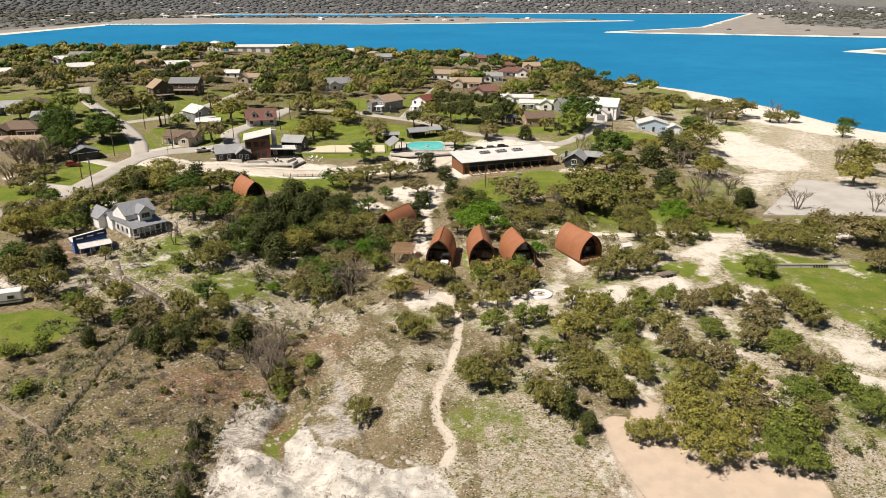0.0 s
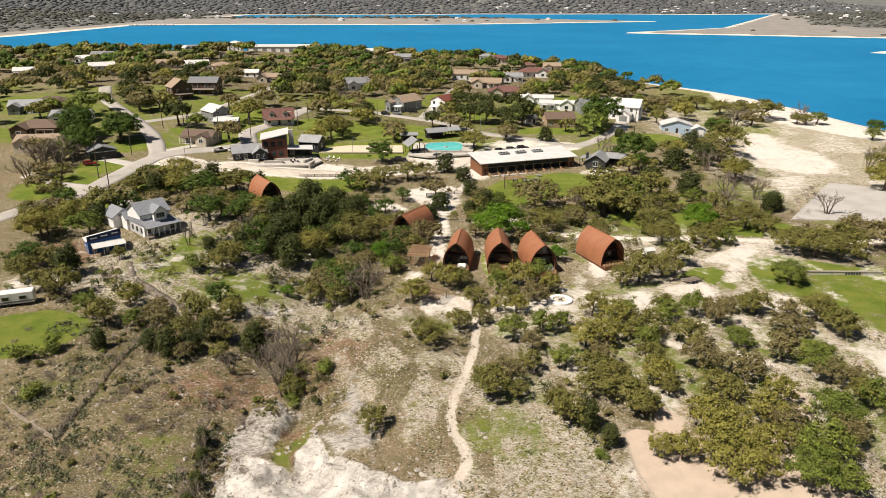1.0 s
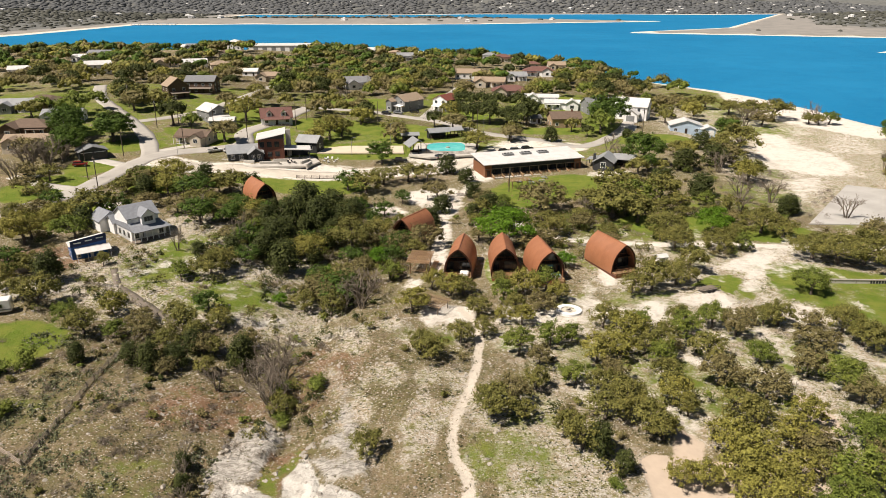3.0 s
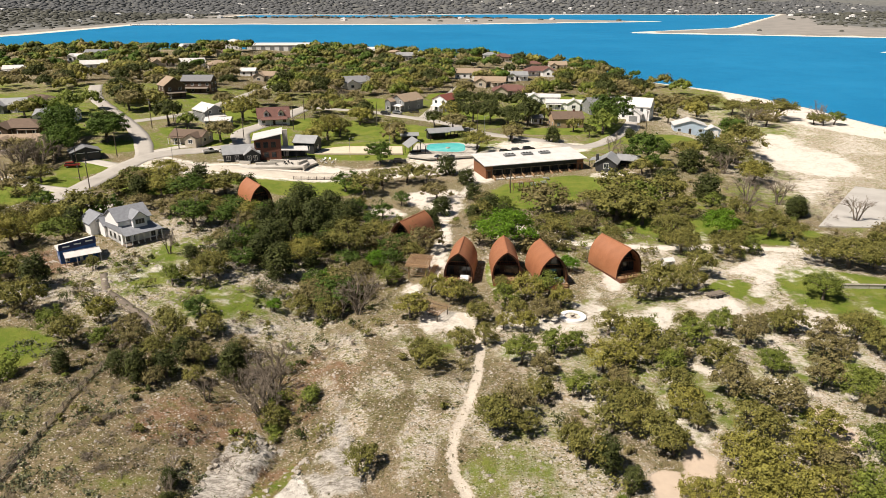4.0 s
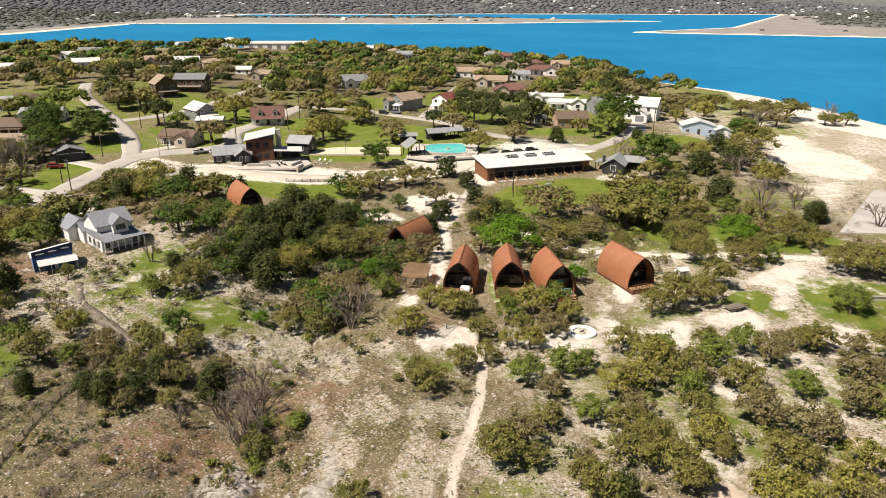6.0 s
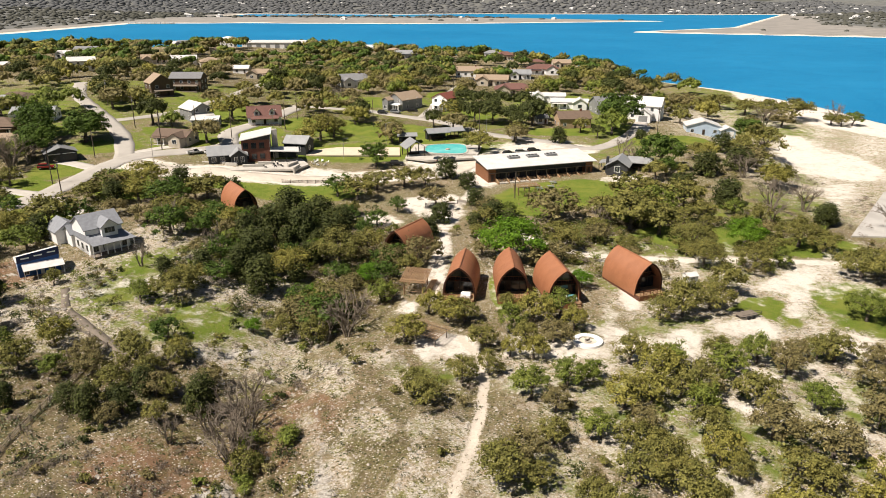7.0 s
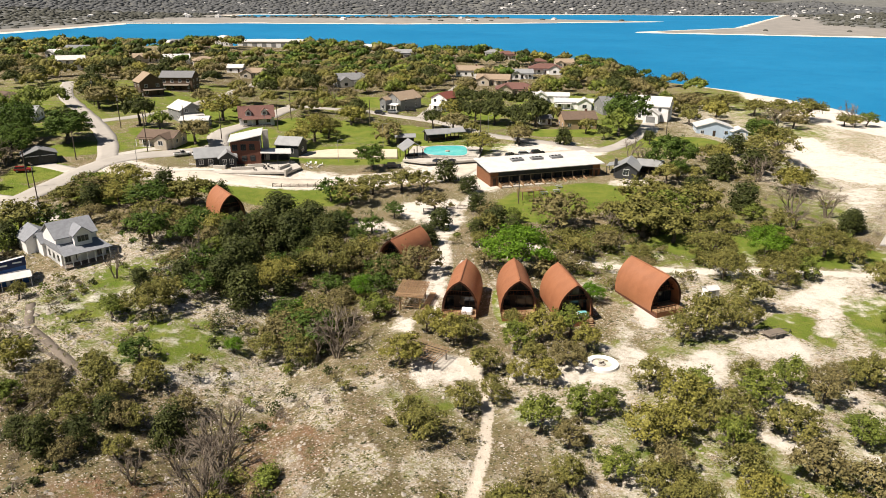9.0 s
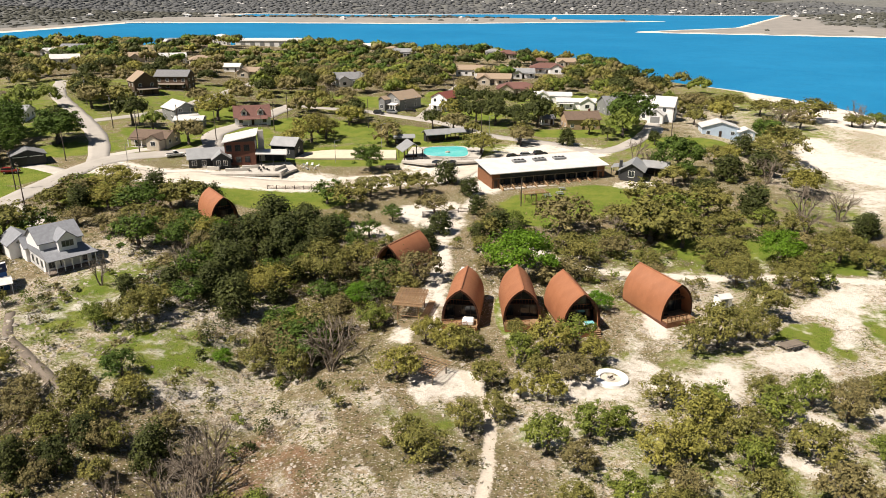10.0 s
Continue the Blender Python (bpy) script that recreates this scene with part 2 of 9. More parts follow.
def ground_material():
    """Dry grass and stones, with lawns, bare caliche, red soil, pale rock and sand where the land has them."""
    m, tree, p = material("hill_country_ground", 0.95, 0.0, 0.15)

    def mask(name, size, weight=0.55):
        a = tree.nodes.new("ShaderNodeAttribute")
        a.attribute_name = name
        n = noise_fac(tree, size, 6, 0.7, low=0.2, high=0.8)
        s = times(tree, a.outputs["Fac"], times(tree, n, weight), "ADD")
        r = tree.nodes.new("ShaderNodeMapRange")
        r.interpolation_type = "SMOOTHSTEP"
        r.inputs["From Min"].default_value, r.inputs["From Max"].default_value = 0.55, 0.95
        tree.links.new(s, r.inputs["Value"])
        return times(tree, r.outputs["Result"], times(tree, a.outputs["Fac"], 4.0))
    fine = noise_fac(tree, 2.6, 6, 0.72, low=0.3, high=0.7)
    stones = times(tree, noise_fac(tree, 2.1, 9, 0.85, low=0.53, high=0.59), noise_fac(tree, 0.13, 4, 0.6, low=0.36, high=0.6))
    broad = noise_fac(tree, 0.06, 4, 0.6)
    tufts = noise_fac(tree, 0.75, 5, 0.7, low=0.42, high=0.62)
    c = blend(tree, broad, (0.255, 0.19, 0.116), (0.185, 0.158, 0.074))
    c = blend(tree, times(tree, tufts, 0.65), c, (0.13, 0.125, 0.04))
    c = blend(tree, times(tree, fine, 0.45), c, (0.29, 0.24, 0.158))
    c = blend(tree, times(tree, noise_fac(tree, 1.3, 6, 0.75, low=0.54, high=0.66), 0.65), c, (0.075, 0.068, 0.035))
    grit = noise_fac(tree, 3.4, 7, 0.82, low=0.5, high=0.62)
    c = blend(tree, times(tree, grit, times(tree, noise_fac(tree, 0.2, 4, 0.6, low=0.3, high=0.6), 0.75)), c, (0.06, 0.05, 0.026))
    streak = noise_fac(tree, 0.9, 8, 0.8, low=0.455, high=0.555, stretch=(35, 1.7))
    lime_white = blend(tree, noise_fac(tree, 2.8, 6, 0.75, low=0.4, high=0.6), (0.6, 0.545, 0.475), (0.4, 0.35, 0.29))
    stony = blend(tree, noise_fac(tree, 0.35, 5, 0.65, low=0.42, high=0.58), (0.215, 0.205, 0.07), (0.35, 0.275, 0.18))
    stony = blend(tree, times(tree, noise_fac(tree, 2.2, 6, 0.8, low=0.5, high=0.62), 0.7), stony, (0.075, 0.08, 0.025))
    c = blend(tree, mask("soil", 0.5), c, blend(tree, fine, (0.2, 0.115, 0.068), (0.27, 0.175, 0.11)))
    c = blend(tree, mask("wood", 0.4), c, blend(tree, tufts, (0.13, 0.097, 0.055), (0.135, 0.122, 0.045)))
    c = blend(tree, mask("stony", 0.25), c, blend(tree, times(tree, streak, 0.9), stony, lime_white))
    c = blend(tree, times(tree, stones, 0.6), c, (0.56, 0.51, 0.44))
    slope = noise_fac(tree, 0.11, 4, 0.6, low=0.25, high=0.5)
    # dark flecks paint in cactus clumps and the shadows of grass tufts
    c = blend(tree, times(tree, times(tree, flecks(tree, 1.7, 0.38, 0.42, (30, 1.5)), slope), 0.95), c, (0.05, 0.058, 0.02))
    c = blend(tree, times(tree, times(tree, flecks(tree, 2.6, 0.34, 0.42, (-40, 1.6)), slope), 0.9), c, (0.66, 0.62, 0.56))
    c = blend(tree, times(tree, times(tree, flecks(tree, 4.6, 0.34, 0.3, (15, 1.5)), mask("stony", 0.25)), 0.8), c, (0.64, 0.6, 0.53))
    c = blend(tree, times(tree, times(tree, flecks(tree, 1.9, 0.4, 0.34, (-20, 1.4)), mask("stony", 0.3)), 0.85), c, (0.6, 0.57, 0.51))
    # finer dark flecks, again tufts with their shadows in the colour
    c = blend(tree, times(tree, flecks(tree, 3.7, 0.3, 0.2), 0.65), c, (0.06, 0.055, 0.028))
    c = blend(tree, mask("grass", 0.3), c, blend(tree, times(tree, noise_fac(tree, 1.4, 6, 0.75, low=0.45, high=0.7), 0.3), blend(tree, noise_fac(tree, 0.22, 5, 0.65), (0.115, 0.17, 0.02), (0.185, 0.215, 0.038)), (0.22, 0.19, 0.075)))
    c = blend(tree, times(tree, mask("bare", 0.5), times(tree, 1.0, times(tree, noise_fac(tree, 0.16, 6, 0.7, low=0.52, high=0.66), 0.45), "SUBTRACT")), c, blend(tree, times(tree, noise_fac(tree, 0.4, 7, 0.75, low=0.48, high=0.66), 0.5), blend(tree, fine, (0.7, 0.655, 0.59), (0.59, 0.545, 0.485)), (0.4, 0.37, 0.325)))
    c = blend(tree, mask("path", 1.6, 0.7), c, blend(tree, fine, (0.59, 0.53, 0.45), (0.48, 0.425, 0.355)))
    c = blend(tree, mask("rock", 0.35), c, rock_colour(tree))
    bedded = blend(tree, noise_fac(tree, 0.8, 8, 0.75, low=0.4, high=0.6, stretch=(38, 3.2)), (0.56, 0.53, 0.48), (0.27, 0.245, 0.215))
    bedded = blend(tree, times(tree, noise_fac(tree, 1.6, 8, 0.8, low=0.55, high=0.63, stretch=(38, 3.5)), 0.85), bedded, (0.07, 0.06, 0.05))
    c = blend(tree, mask("ledge", 0.6), c, bedded)
    c = blend(tree, mask("sand", 0.3, 0.4), c, blend(tree, noise_fac(tree, 0.4, 4), (0.47, 0.385, 0.305), (0.42, 0.345, 0.275)))
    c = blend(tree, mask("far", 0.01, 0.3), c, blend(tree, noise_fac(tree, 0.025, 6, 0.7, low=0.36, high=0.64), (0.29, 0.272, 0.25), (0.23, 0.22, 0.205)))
    # wooded far ground takes the haze-greyed tone of its trees
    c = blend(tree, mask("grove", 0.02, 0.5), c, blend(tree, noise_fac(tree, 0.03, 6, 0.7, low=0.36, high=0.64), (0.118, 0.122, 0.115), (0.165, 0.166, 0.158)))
    tree.links.new(c, p.inputs["Base Color"])
    sandy = tree.nodes.new("ShaderNodeAttribute")
    sandy.attribute_name = "sand"
    trodden, cleared = tree.nodes.new("ShaderNodeAttribute"), tree.nodes.new("ShaderNodeAttribute")
    trodden.attribute_name, cleared.attribute_name = "path", "bare"
    smooth = times(tree, times(tree, sandy.outputs["Fac"], 0.92), times(tree, times(tree, trodden.outputs["Fac"], 0.8), times(tree, cleared.outputs["Fac"], 0.6), "MAXIMUM"), "MAXIMUM")
    rough_part = times(tree, 1.0, smooth, "SUBTRACT")
    bump(tree, p, times(tree, noise_fac(tree, 1.3, 9, 0.78, low=0.2, high=0.8), rough_part), 0.8, 0.34)
    return m


def water_material():
    m, tree, p = material("lake_water", 0.45, 0.0, 0.03)
    c = blend(tree, noise_fac(tree, 0.004, 4, 0.6, low=0.3, high=0.7), (0.012, 0.165, 0.345), (0.018, 0.195, 0.39))
    c = blend(tree, times(tree, noise_fac(tree, 0.035, 7, 0.7, low=0.4, high=0.7), 0.35), c, (0.004, 0.11, 0.255))
    tree.links.new(c, p.inputs["Base Color"])
    bump(tree, p, noise_fac(tree, 0.28, 5, 0.65, low=0.1, high=0.9), 0.6, 0.5)
    return m

# ---- the lie of the land ----
LAKE = -7.4


def ramp(a, b, v):
    s = np.clip((v - a) / (b - a), 0.0, 1.0)
    return s * s * (3 - 2 * s)


def hump(x, y, cx, cy, rx, ry, turn=0.0):
    """A smooth bump of height one with the given radii."""
    c, s = math.cos(turn), math.sin(turn)
    u, v = ((x - cx) * c + (y - cy) * s) / rx, ((y - cy) * c - (x - cx) * s) / ry
    return np.exp(-(u * u + v * v))


SHORE_X = (-3000, -1035, -480, -230, -70, 46, 126, 165, 190, 207, 222, 233, 238, 262, 315, 425, 800, 3000)
SHORE_Y = (640, 640, 735, 790, 805, 748, 680, 622, 580, 552, 510, 440, 394, 350, 285, 180, 0, -340)
PROFILE_Y = (-3500, -340, 23, 69, 86, 99, 115, 131, 150, 172, 213, 244, 288, 345, 480, 600, 735, 1030)
PROFILE_Z = (-6.5, -6.5, -6.5, -6.5, -5.4, -3.7, -2, -0.9, -0.4, 0.0, 0.9, 2.5, 4.8, 6.9, 10.5, 13.5, 13.0, 0.0)


def far_land(x, y):
    """Above zero where the land across the lake stands clear of the water."""
    wob = 16 * np.sin(x / 105.0) + 9 * np.sin(x / 43.0 + 1)
    main = np.minimum(y - np.maximum(1950 + wob, 1950 + 0.36 * (x - 60)), np.where(x < 0, 2740 + wob, 2740 - 0.85 * x) - y)
    strip = np.maximum(np.abs(x + 430) - 300, np.abs(y - 2790) - 90)
    inland_w = np.maximum((2720 + wob - y), -x - 760)
    main = np.minimum(main, np.maximum(inland_w, -1e3))
    west = -790 - x + wob - np.maximum(0, 1400 - y) * 0.2
    spit = np.minimum(y - (1480 + wob * 0.3 - 0.5 * (x - 354)), 1480 + 0.76 * (x - 354) + 1.1 * np.maximum(0, x - 665) - y)
    islet = np.minimum(0.6 * (x - 550) + 941 - y, y - 941 + 1.4 * (x - 550))
    islet = np.minimum(islet, y - 850)
    back = np.minimum(y - 3080 - 60 * np.sin(x / 240.0) - 25 * np.sin(x / 95.0), strip)
    return np.maximum.reduce([main, west, spit, islet, back]) / 70


def ground_z(x, y):
    """Height of the land at x, y (arrays)."""
    x, y = np.asarray(x, float), np.asarray(y, float)
    z = np.interp(y, PROFILE_Y, PROFILE_Z)
    z = z + 5.5 * ramp(-46, -172, x) * ramp(172, 300, y)             # the village rises to the west
    z = z + 1.2 * ramp(-35, -69, x) * ramp(126, 160, y) * ramp(480, 345, y)
    z = z - 8.0 * ramp(95, 136, x) * ramp(210, 270, y)              # and falls to the beach in the east
    z = z - 3.6 * hump(x, y, -30, 124, 10, 34, -0.12)                 # gully
    z = z - 3.2 * hump(x, y, -25, 163, 14, 25, 0.1)
    z = z - 1.6 * hump(x, y, -23, 96, 8, 12)
    z = z + 0.9 * hump(x, y, -5, 110, 9, 16)
    z = z + 0.4 * np.sin(x / 10.0 + 0.7) * np.sin(y / 12.6) * ramp(160, 126, y)
    pad = ramp(1.25, 0.95, np.sqrt(((x - 138) / 40) ** 2 + ((y - 217) / 32) ** 2))
    z = z * (1 - pad) + 0.7 * pad                                     # level ground under the concrete slab
    z = np.where(y < 400, np.maximum(z, -6.2 - 0.9 * ramp(100, 60, y)), z)
    shore = np.interp(x, SHORE_X, SHORE_Y)
    steep = (np.interp(x + 15, SHORE_X, SHORE_Y) - np.interp(x - 15, SHORE_X, SHORE_Y)) / 30
    inland = (shore - y) / np.sqrt(1 + steep * steep)
    beach = LAKE + np.where(inland < 25, inland * 0.07, 1.75 + (inland - 25) * 0.16)
    z = np.minimum(z, np.maximum(beach, LAKE - 5))
    far = far_land(x, y)
    hills = LAKE + np.clip(far, -3, 1) * 1.6 + 8 * ramp(1, 14, far)
    hills = hills + ramp(3300, 4900, y) * (70 + 26 * np.sin(x / 480.0 + 0.5) + 18 * np.sin(x / 190.0 + y / 700.0))
    hills = hills + ramp(-1000, -2500, x) * ramp(2000, 3600, y) * 50
    return np.where((y > 845 + ramp(-400, 500, x) * -150) | (x < -1300) & (y > 800) | (x > 545) & (y > 840), np.maximum(hills, LAKE - 4.5), z)


def value_noise(x, y, size, seed=0):
    """Smooth noise from 0 to 1 with features of the given size."""
    u, v = np.asarray(x, float) / size + seed * 17.3, np.asarray(y, float) / size + seed * 9.1
    i, j = np.floor(u), np.floor(v)
    fu, fv = u - i, v - j
    fu, fv = fu * fu * (3 - 2 * fu), fv * fv * (3 - 2 * fv)

    def cell(a, b):
        h = np.sin(a * 127.1 + b * 311.7 + seed * 74.7) * 43758.5453
        return h - np.floor(h)
    top = cell(i, j) * (1 - fu) + cell(i + 1, j) * fu
    low = cell(i, j + 1) * (1 - fu) + cell(i + 1, j + 1) * fu
    return top * (1 - fv) + low * fv


def blob(x, y, cx, cy, rx, ry, turn=0.0, soft=0.25):
    """One inside an ellipse and nought outside it, with a soft rim."""
    a = radians(turn)
    u, v = (x - cx) * math.cos(a) + (y - cy) * math.sin(a), (y - cy) * math.cos(a) - (x - cx) * math.sin(a)
    return ramp(1 + soft, 1 - soft, np.sqrt((u / rx) ** 2 + (v / ry) ** 2))


def along(x, y, line):
    """Distance to a line of points."""
    best = np.full(np.shape(x), 1e9)
    for (ax, ay), (bx, by) in zip(line, line[1:]):
        dx, dy = bx - ax, by - ay
        k = np.clip(((x - ax) * dx + (y - ay) * dy) / (dx * dx + dy * dy), 0, 1)
        best = np.minimum(best, np.hypot(x - ax - k * dx, y - ay - k * dy))
    return best


def band(x, y, line, width, soft=0.6):
    return ramp(width / 2 + soft, width / 2 - soft * 0.5, along(x, y, line))


def area(x, y, corners, soft=0.8):
    """One inside an outline and nought outside it, with a soft rim."""
    x, y = np.asarray(x, float), np.asarray(y, float)
    odd = np.zeros(np.shape(x), bool)
    ring = list(zip(corners, corners[1:] + corners[:1]))
    for (ax, ay), (bx, by) in ring:
        if ay != by:
            odd ^= ((ay > y) != (by > y)) & (x < (bx - ax) * (y - ay) / (by - ay) + ax)
    far = along(x, y, corners + corners[:1])
    return ramp(-soft, soft, np.where(odd, far, -far))

# ---- roads, paths and lawns in plan ----
MAIN_ROAD = ((-150, 150), (-132, 180), (-124, 197), (-116.8, 210.5), (-110.5, 223.5), (-106.1, 244.4), (-102.2, 257.4), (-95.2, 264.8), (-84, 271), (-76, 280), (-80, 298), (-72.6, 322), (-64.8, 358))
NORTH_ROAD = ((-102.5, 256), (-113.4, 280.8), (-128.2, 303.6), (-142.6, 323.5), (-164.9, 356), (-185, 400))
CROSS_ROAD = ((-128, 305), (-115.6, 321), (-107.5, 341), (-102, 377), (-96, 430))
UPPER_ROAD = ((-64.8, 358), (-37.6, 355.6), (-20.9, 344), (0, 328.7), (18.3, 306), (39.6, 293), (51, 283), (60, 286), (72.8, 303), (82.3, 322.5), (90, 345))
HILL_ROAD = ((-8, 338), (-2, 370), (2.6, 399), (16.6, 454), (32.4, 487), (48, 530))
DRIVE = ((-100, 254), (-83.4, 247), (-70.8, 248.4), (-60.3, 245), (-40.3, 244), (-25.8, 246), (-11.2, 250.4), (3.9, 254), (10, 262), (22, 274), (36, 277), (51, 282))
FOOTPATH = ((3, 88), (4.3, 91.2), (4, 94), (2.3, 97.1), (1.9, 101), (2.5, 105.5), (4.7, 112.4), (6.5, 120.7), (7.5, 130), (7.3, 137), (4, 143))
BACK_TRACK = ((0, 158), (-2, 172), (0, 186), (2, 205), (6, 222), (11, 238))
SIDE_TRACK = ((16, 205), (24, 190), (34, 183), (52, 180), (74, 180), (100, 176), (135, 180))
ROCK_SLAB = ((-31.8, 70), (-32.2, 92.4), (-31.8, 95.9), (-26.6, 94.6), (-22, 91.7), (-22.3, 96.4), (-19.8, 100.5), (-17.1, 94.6), (-13.3, 92.2), (-8.7, 89.7), (-5.2, 87.5), (0.7, 87.5), (3.2, 84.6), (6, 80), (6, 70))
GREY_LEDGE = ((-34.3, 96.8), (-33.2, 101.4), (-32, 108.5), (-28.5, 110.7), (-24, 104), (-25.5, 100.4), (-26.8, 95.5), (-31.3, 95.6))
ROCK_RIB = ((-16.8, 112), (-15.5, 114.1), (-13.4, 108.6), (-11.6, 98.8), (-9.5, 95.2), (-9.7, 91.6), (-16.2, 94.3), (-19.2, 99.2), (-18.4, 104.3), (-15.5, 104.8))
MOSS = ((-27, 94.6), (-25.7, 101.2), (-20.2, 102.9), (-19.4, 100.6), (-22.1, 97.1), (-22.5, 91.7), (-25.4, 93.2))
CLEARINGS = (
    ((-3.5, 145.9), (1.5, 145.7), (6.9, 143.3), (7.6, 136.8), (1.4, 136.6), (-2.6, 134.4), (-4.3, 138.9)),
    ((13.6, 139.9), (23, 143.5), (30.2, 142.5), (29.1, 136), (22.8, 135.3), (12.8, 136.8), (7, 137)),
    ((-9, 155), (-6.9, 160.2), (-3.8, 158), (-4.2, 152.4)),
    ((24.9, 148.2), (31.6, 148.1), (39, 142.5), (43.5, 147), (48.3, 146.3), (45.4, 139), (42.9, 134.6), (40.6, 133.5), (41, 140.1), (38.2, 135.6), (32.8, 134.7), (30, 140.4)),
    ((49.1, 148.9), (54.7, 150.3), (60, 152.4), (62.2, 145.4), (59.1, 141.9), (54.2, 136.1), (55.2, 142.9), (50.2, 143.9)),
    ((61.1, 164.7), (65.4, 166.3), (74.6, 173), (81.9, 177.6), (89.2, 177.6), (78, 166.3), (73.8, 158.6), (68.3, 150.3), (64.9, 151.6), (69.7, 161.6), (64.2, 163.1)),
    ((71.6, 146.7), (78, 143.1), (76.8, 140.9), (71.5, 136.7), (68.4, 134.6), (70, 142.1)),
    ((60, 135.4), (63.7, 135.5), (64.4, 128.7), (62.6, 126.9), (59.7, 131.3)),
    ((75.9, 123.6), (85.9, 120.9), (92, 118.8), (90, 110), (80.9, 110.7), (78.3, 111.7), (78.7, 118.2)),
    ((-12.6, 224), (-3.4, 231), (5.4, 230), (7.4, 213.6), (3.3, 201.3), (3.1, 186.1), (1.6, 165), (-1.6, 168.4), (-0.5, 190.3), (-1.3, 206.1), (-9.5, 213.7)),
    ((-22.3, 212.8), (-12.6, 212.7), (-9.1, 206.2), (-11.8, 201), (-20, 206.5)),
)
EAST_CALICHE = ((148.6, 344.5), (158.9, 338.6), (157.1, 319), (165.1, 302.4), (163.4, 281.2), (152.9, 268.2), (142.7, 268.2), (133.8, 275.1), (120.9, 272.7), (134.7, 311.9))
EAST_DIRT = ((115, 243.5), (136.6, 262), (130.3, 239.7), (119.6, 226.2), (109.8, 217.1), (110.9, 229.5))
BEACH = ((150, 620), (190, 585), (222, 545), (236, 483), (242, 430), (248, 394), (270, 350), (300, 300), (258, 288), (222, 306), (192, 336), (176, 364), (167, 395), (170, 440), (182, 495), (170, 535), (140, 570))
MEADOW = ((76.9, 164), (85.4, 168.5), (96.2, 161.5), (112, 158), (112, 124), (90, 122), (80.2, 134.5), (78, 143.1), (71.6, 147.9), (72.5, 155.7))
SAND_LOTS = (((57.8, 113.3), (60.3, 111.7), (62.6, 104.5), (59, 101.9), (57.6, 103.3)), ((37.5, 105.2), (39.8, 101.4), (38.6, 96), (34.4, 96), (35.2, 102.2)),
             ((28.9, 98.2), (32, 99.2), (37.3, 97.8), (58.8, 97.3), (59.6, 89.5), (58.9, 82.5), (57, 74), (34, 74), (30.5, 80.9), (29, 89.4)))
WEST_STEPS = ((-74.3, 161), (-69.7, 152.5), (-64.8, 148), (-54.5, 139.3), (-44, 132), (-38, 126))


def other_shore(x, y):
    """Open pale flats along the water, a band of trees behind them and wooded hills beyond."""
    f = far_land(x, y)
    flats = np.where((x > -880) & (x < 620) & (y < 2850), 0.03 + 0.97 * ramp(2380, 2560, y) * ramp(620, 150, x), 1.0)
    spit = np.where((x > 350) & (y < 2750) & (y > 1000), 0.04 + 0.9 * ramp(3.6, 6.0, f) * ramp(880, 1010, x), 1.0)
    return ramp(0.8, 1.6, f) * np.minimum(flats, spit) * (0.55 + 0.45 * ramp(0.3, 0.5, value_noise(x, y, 150, 7)))


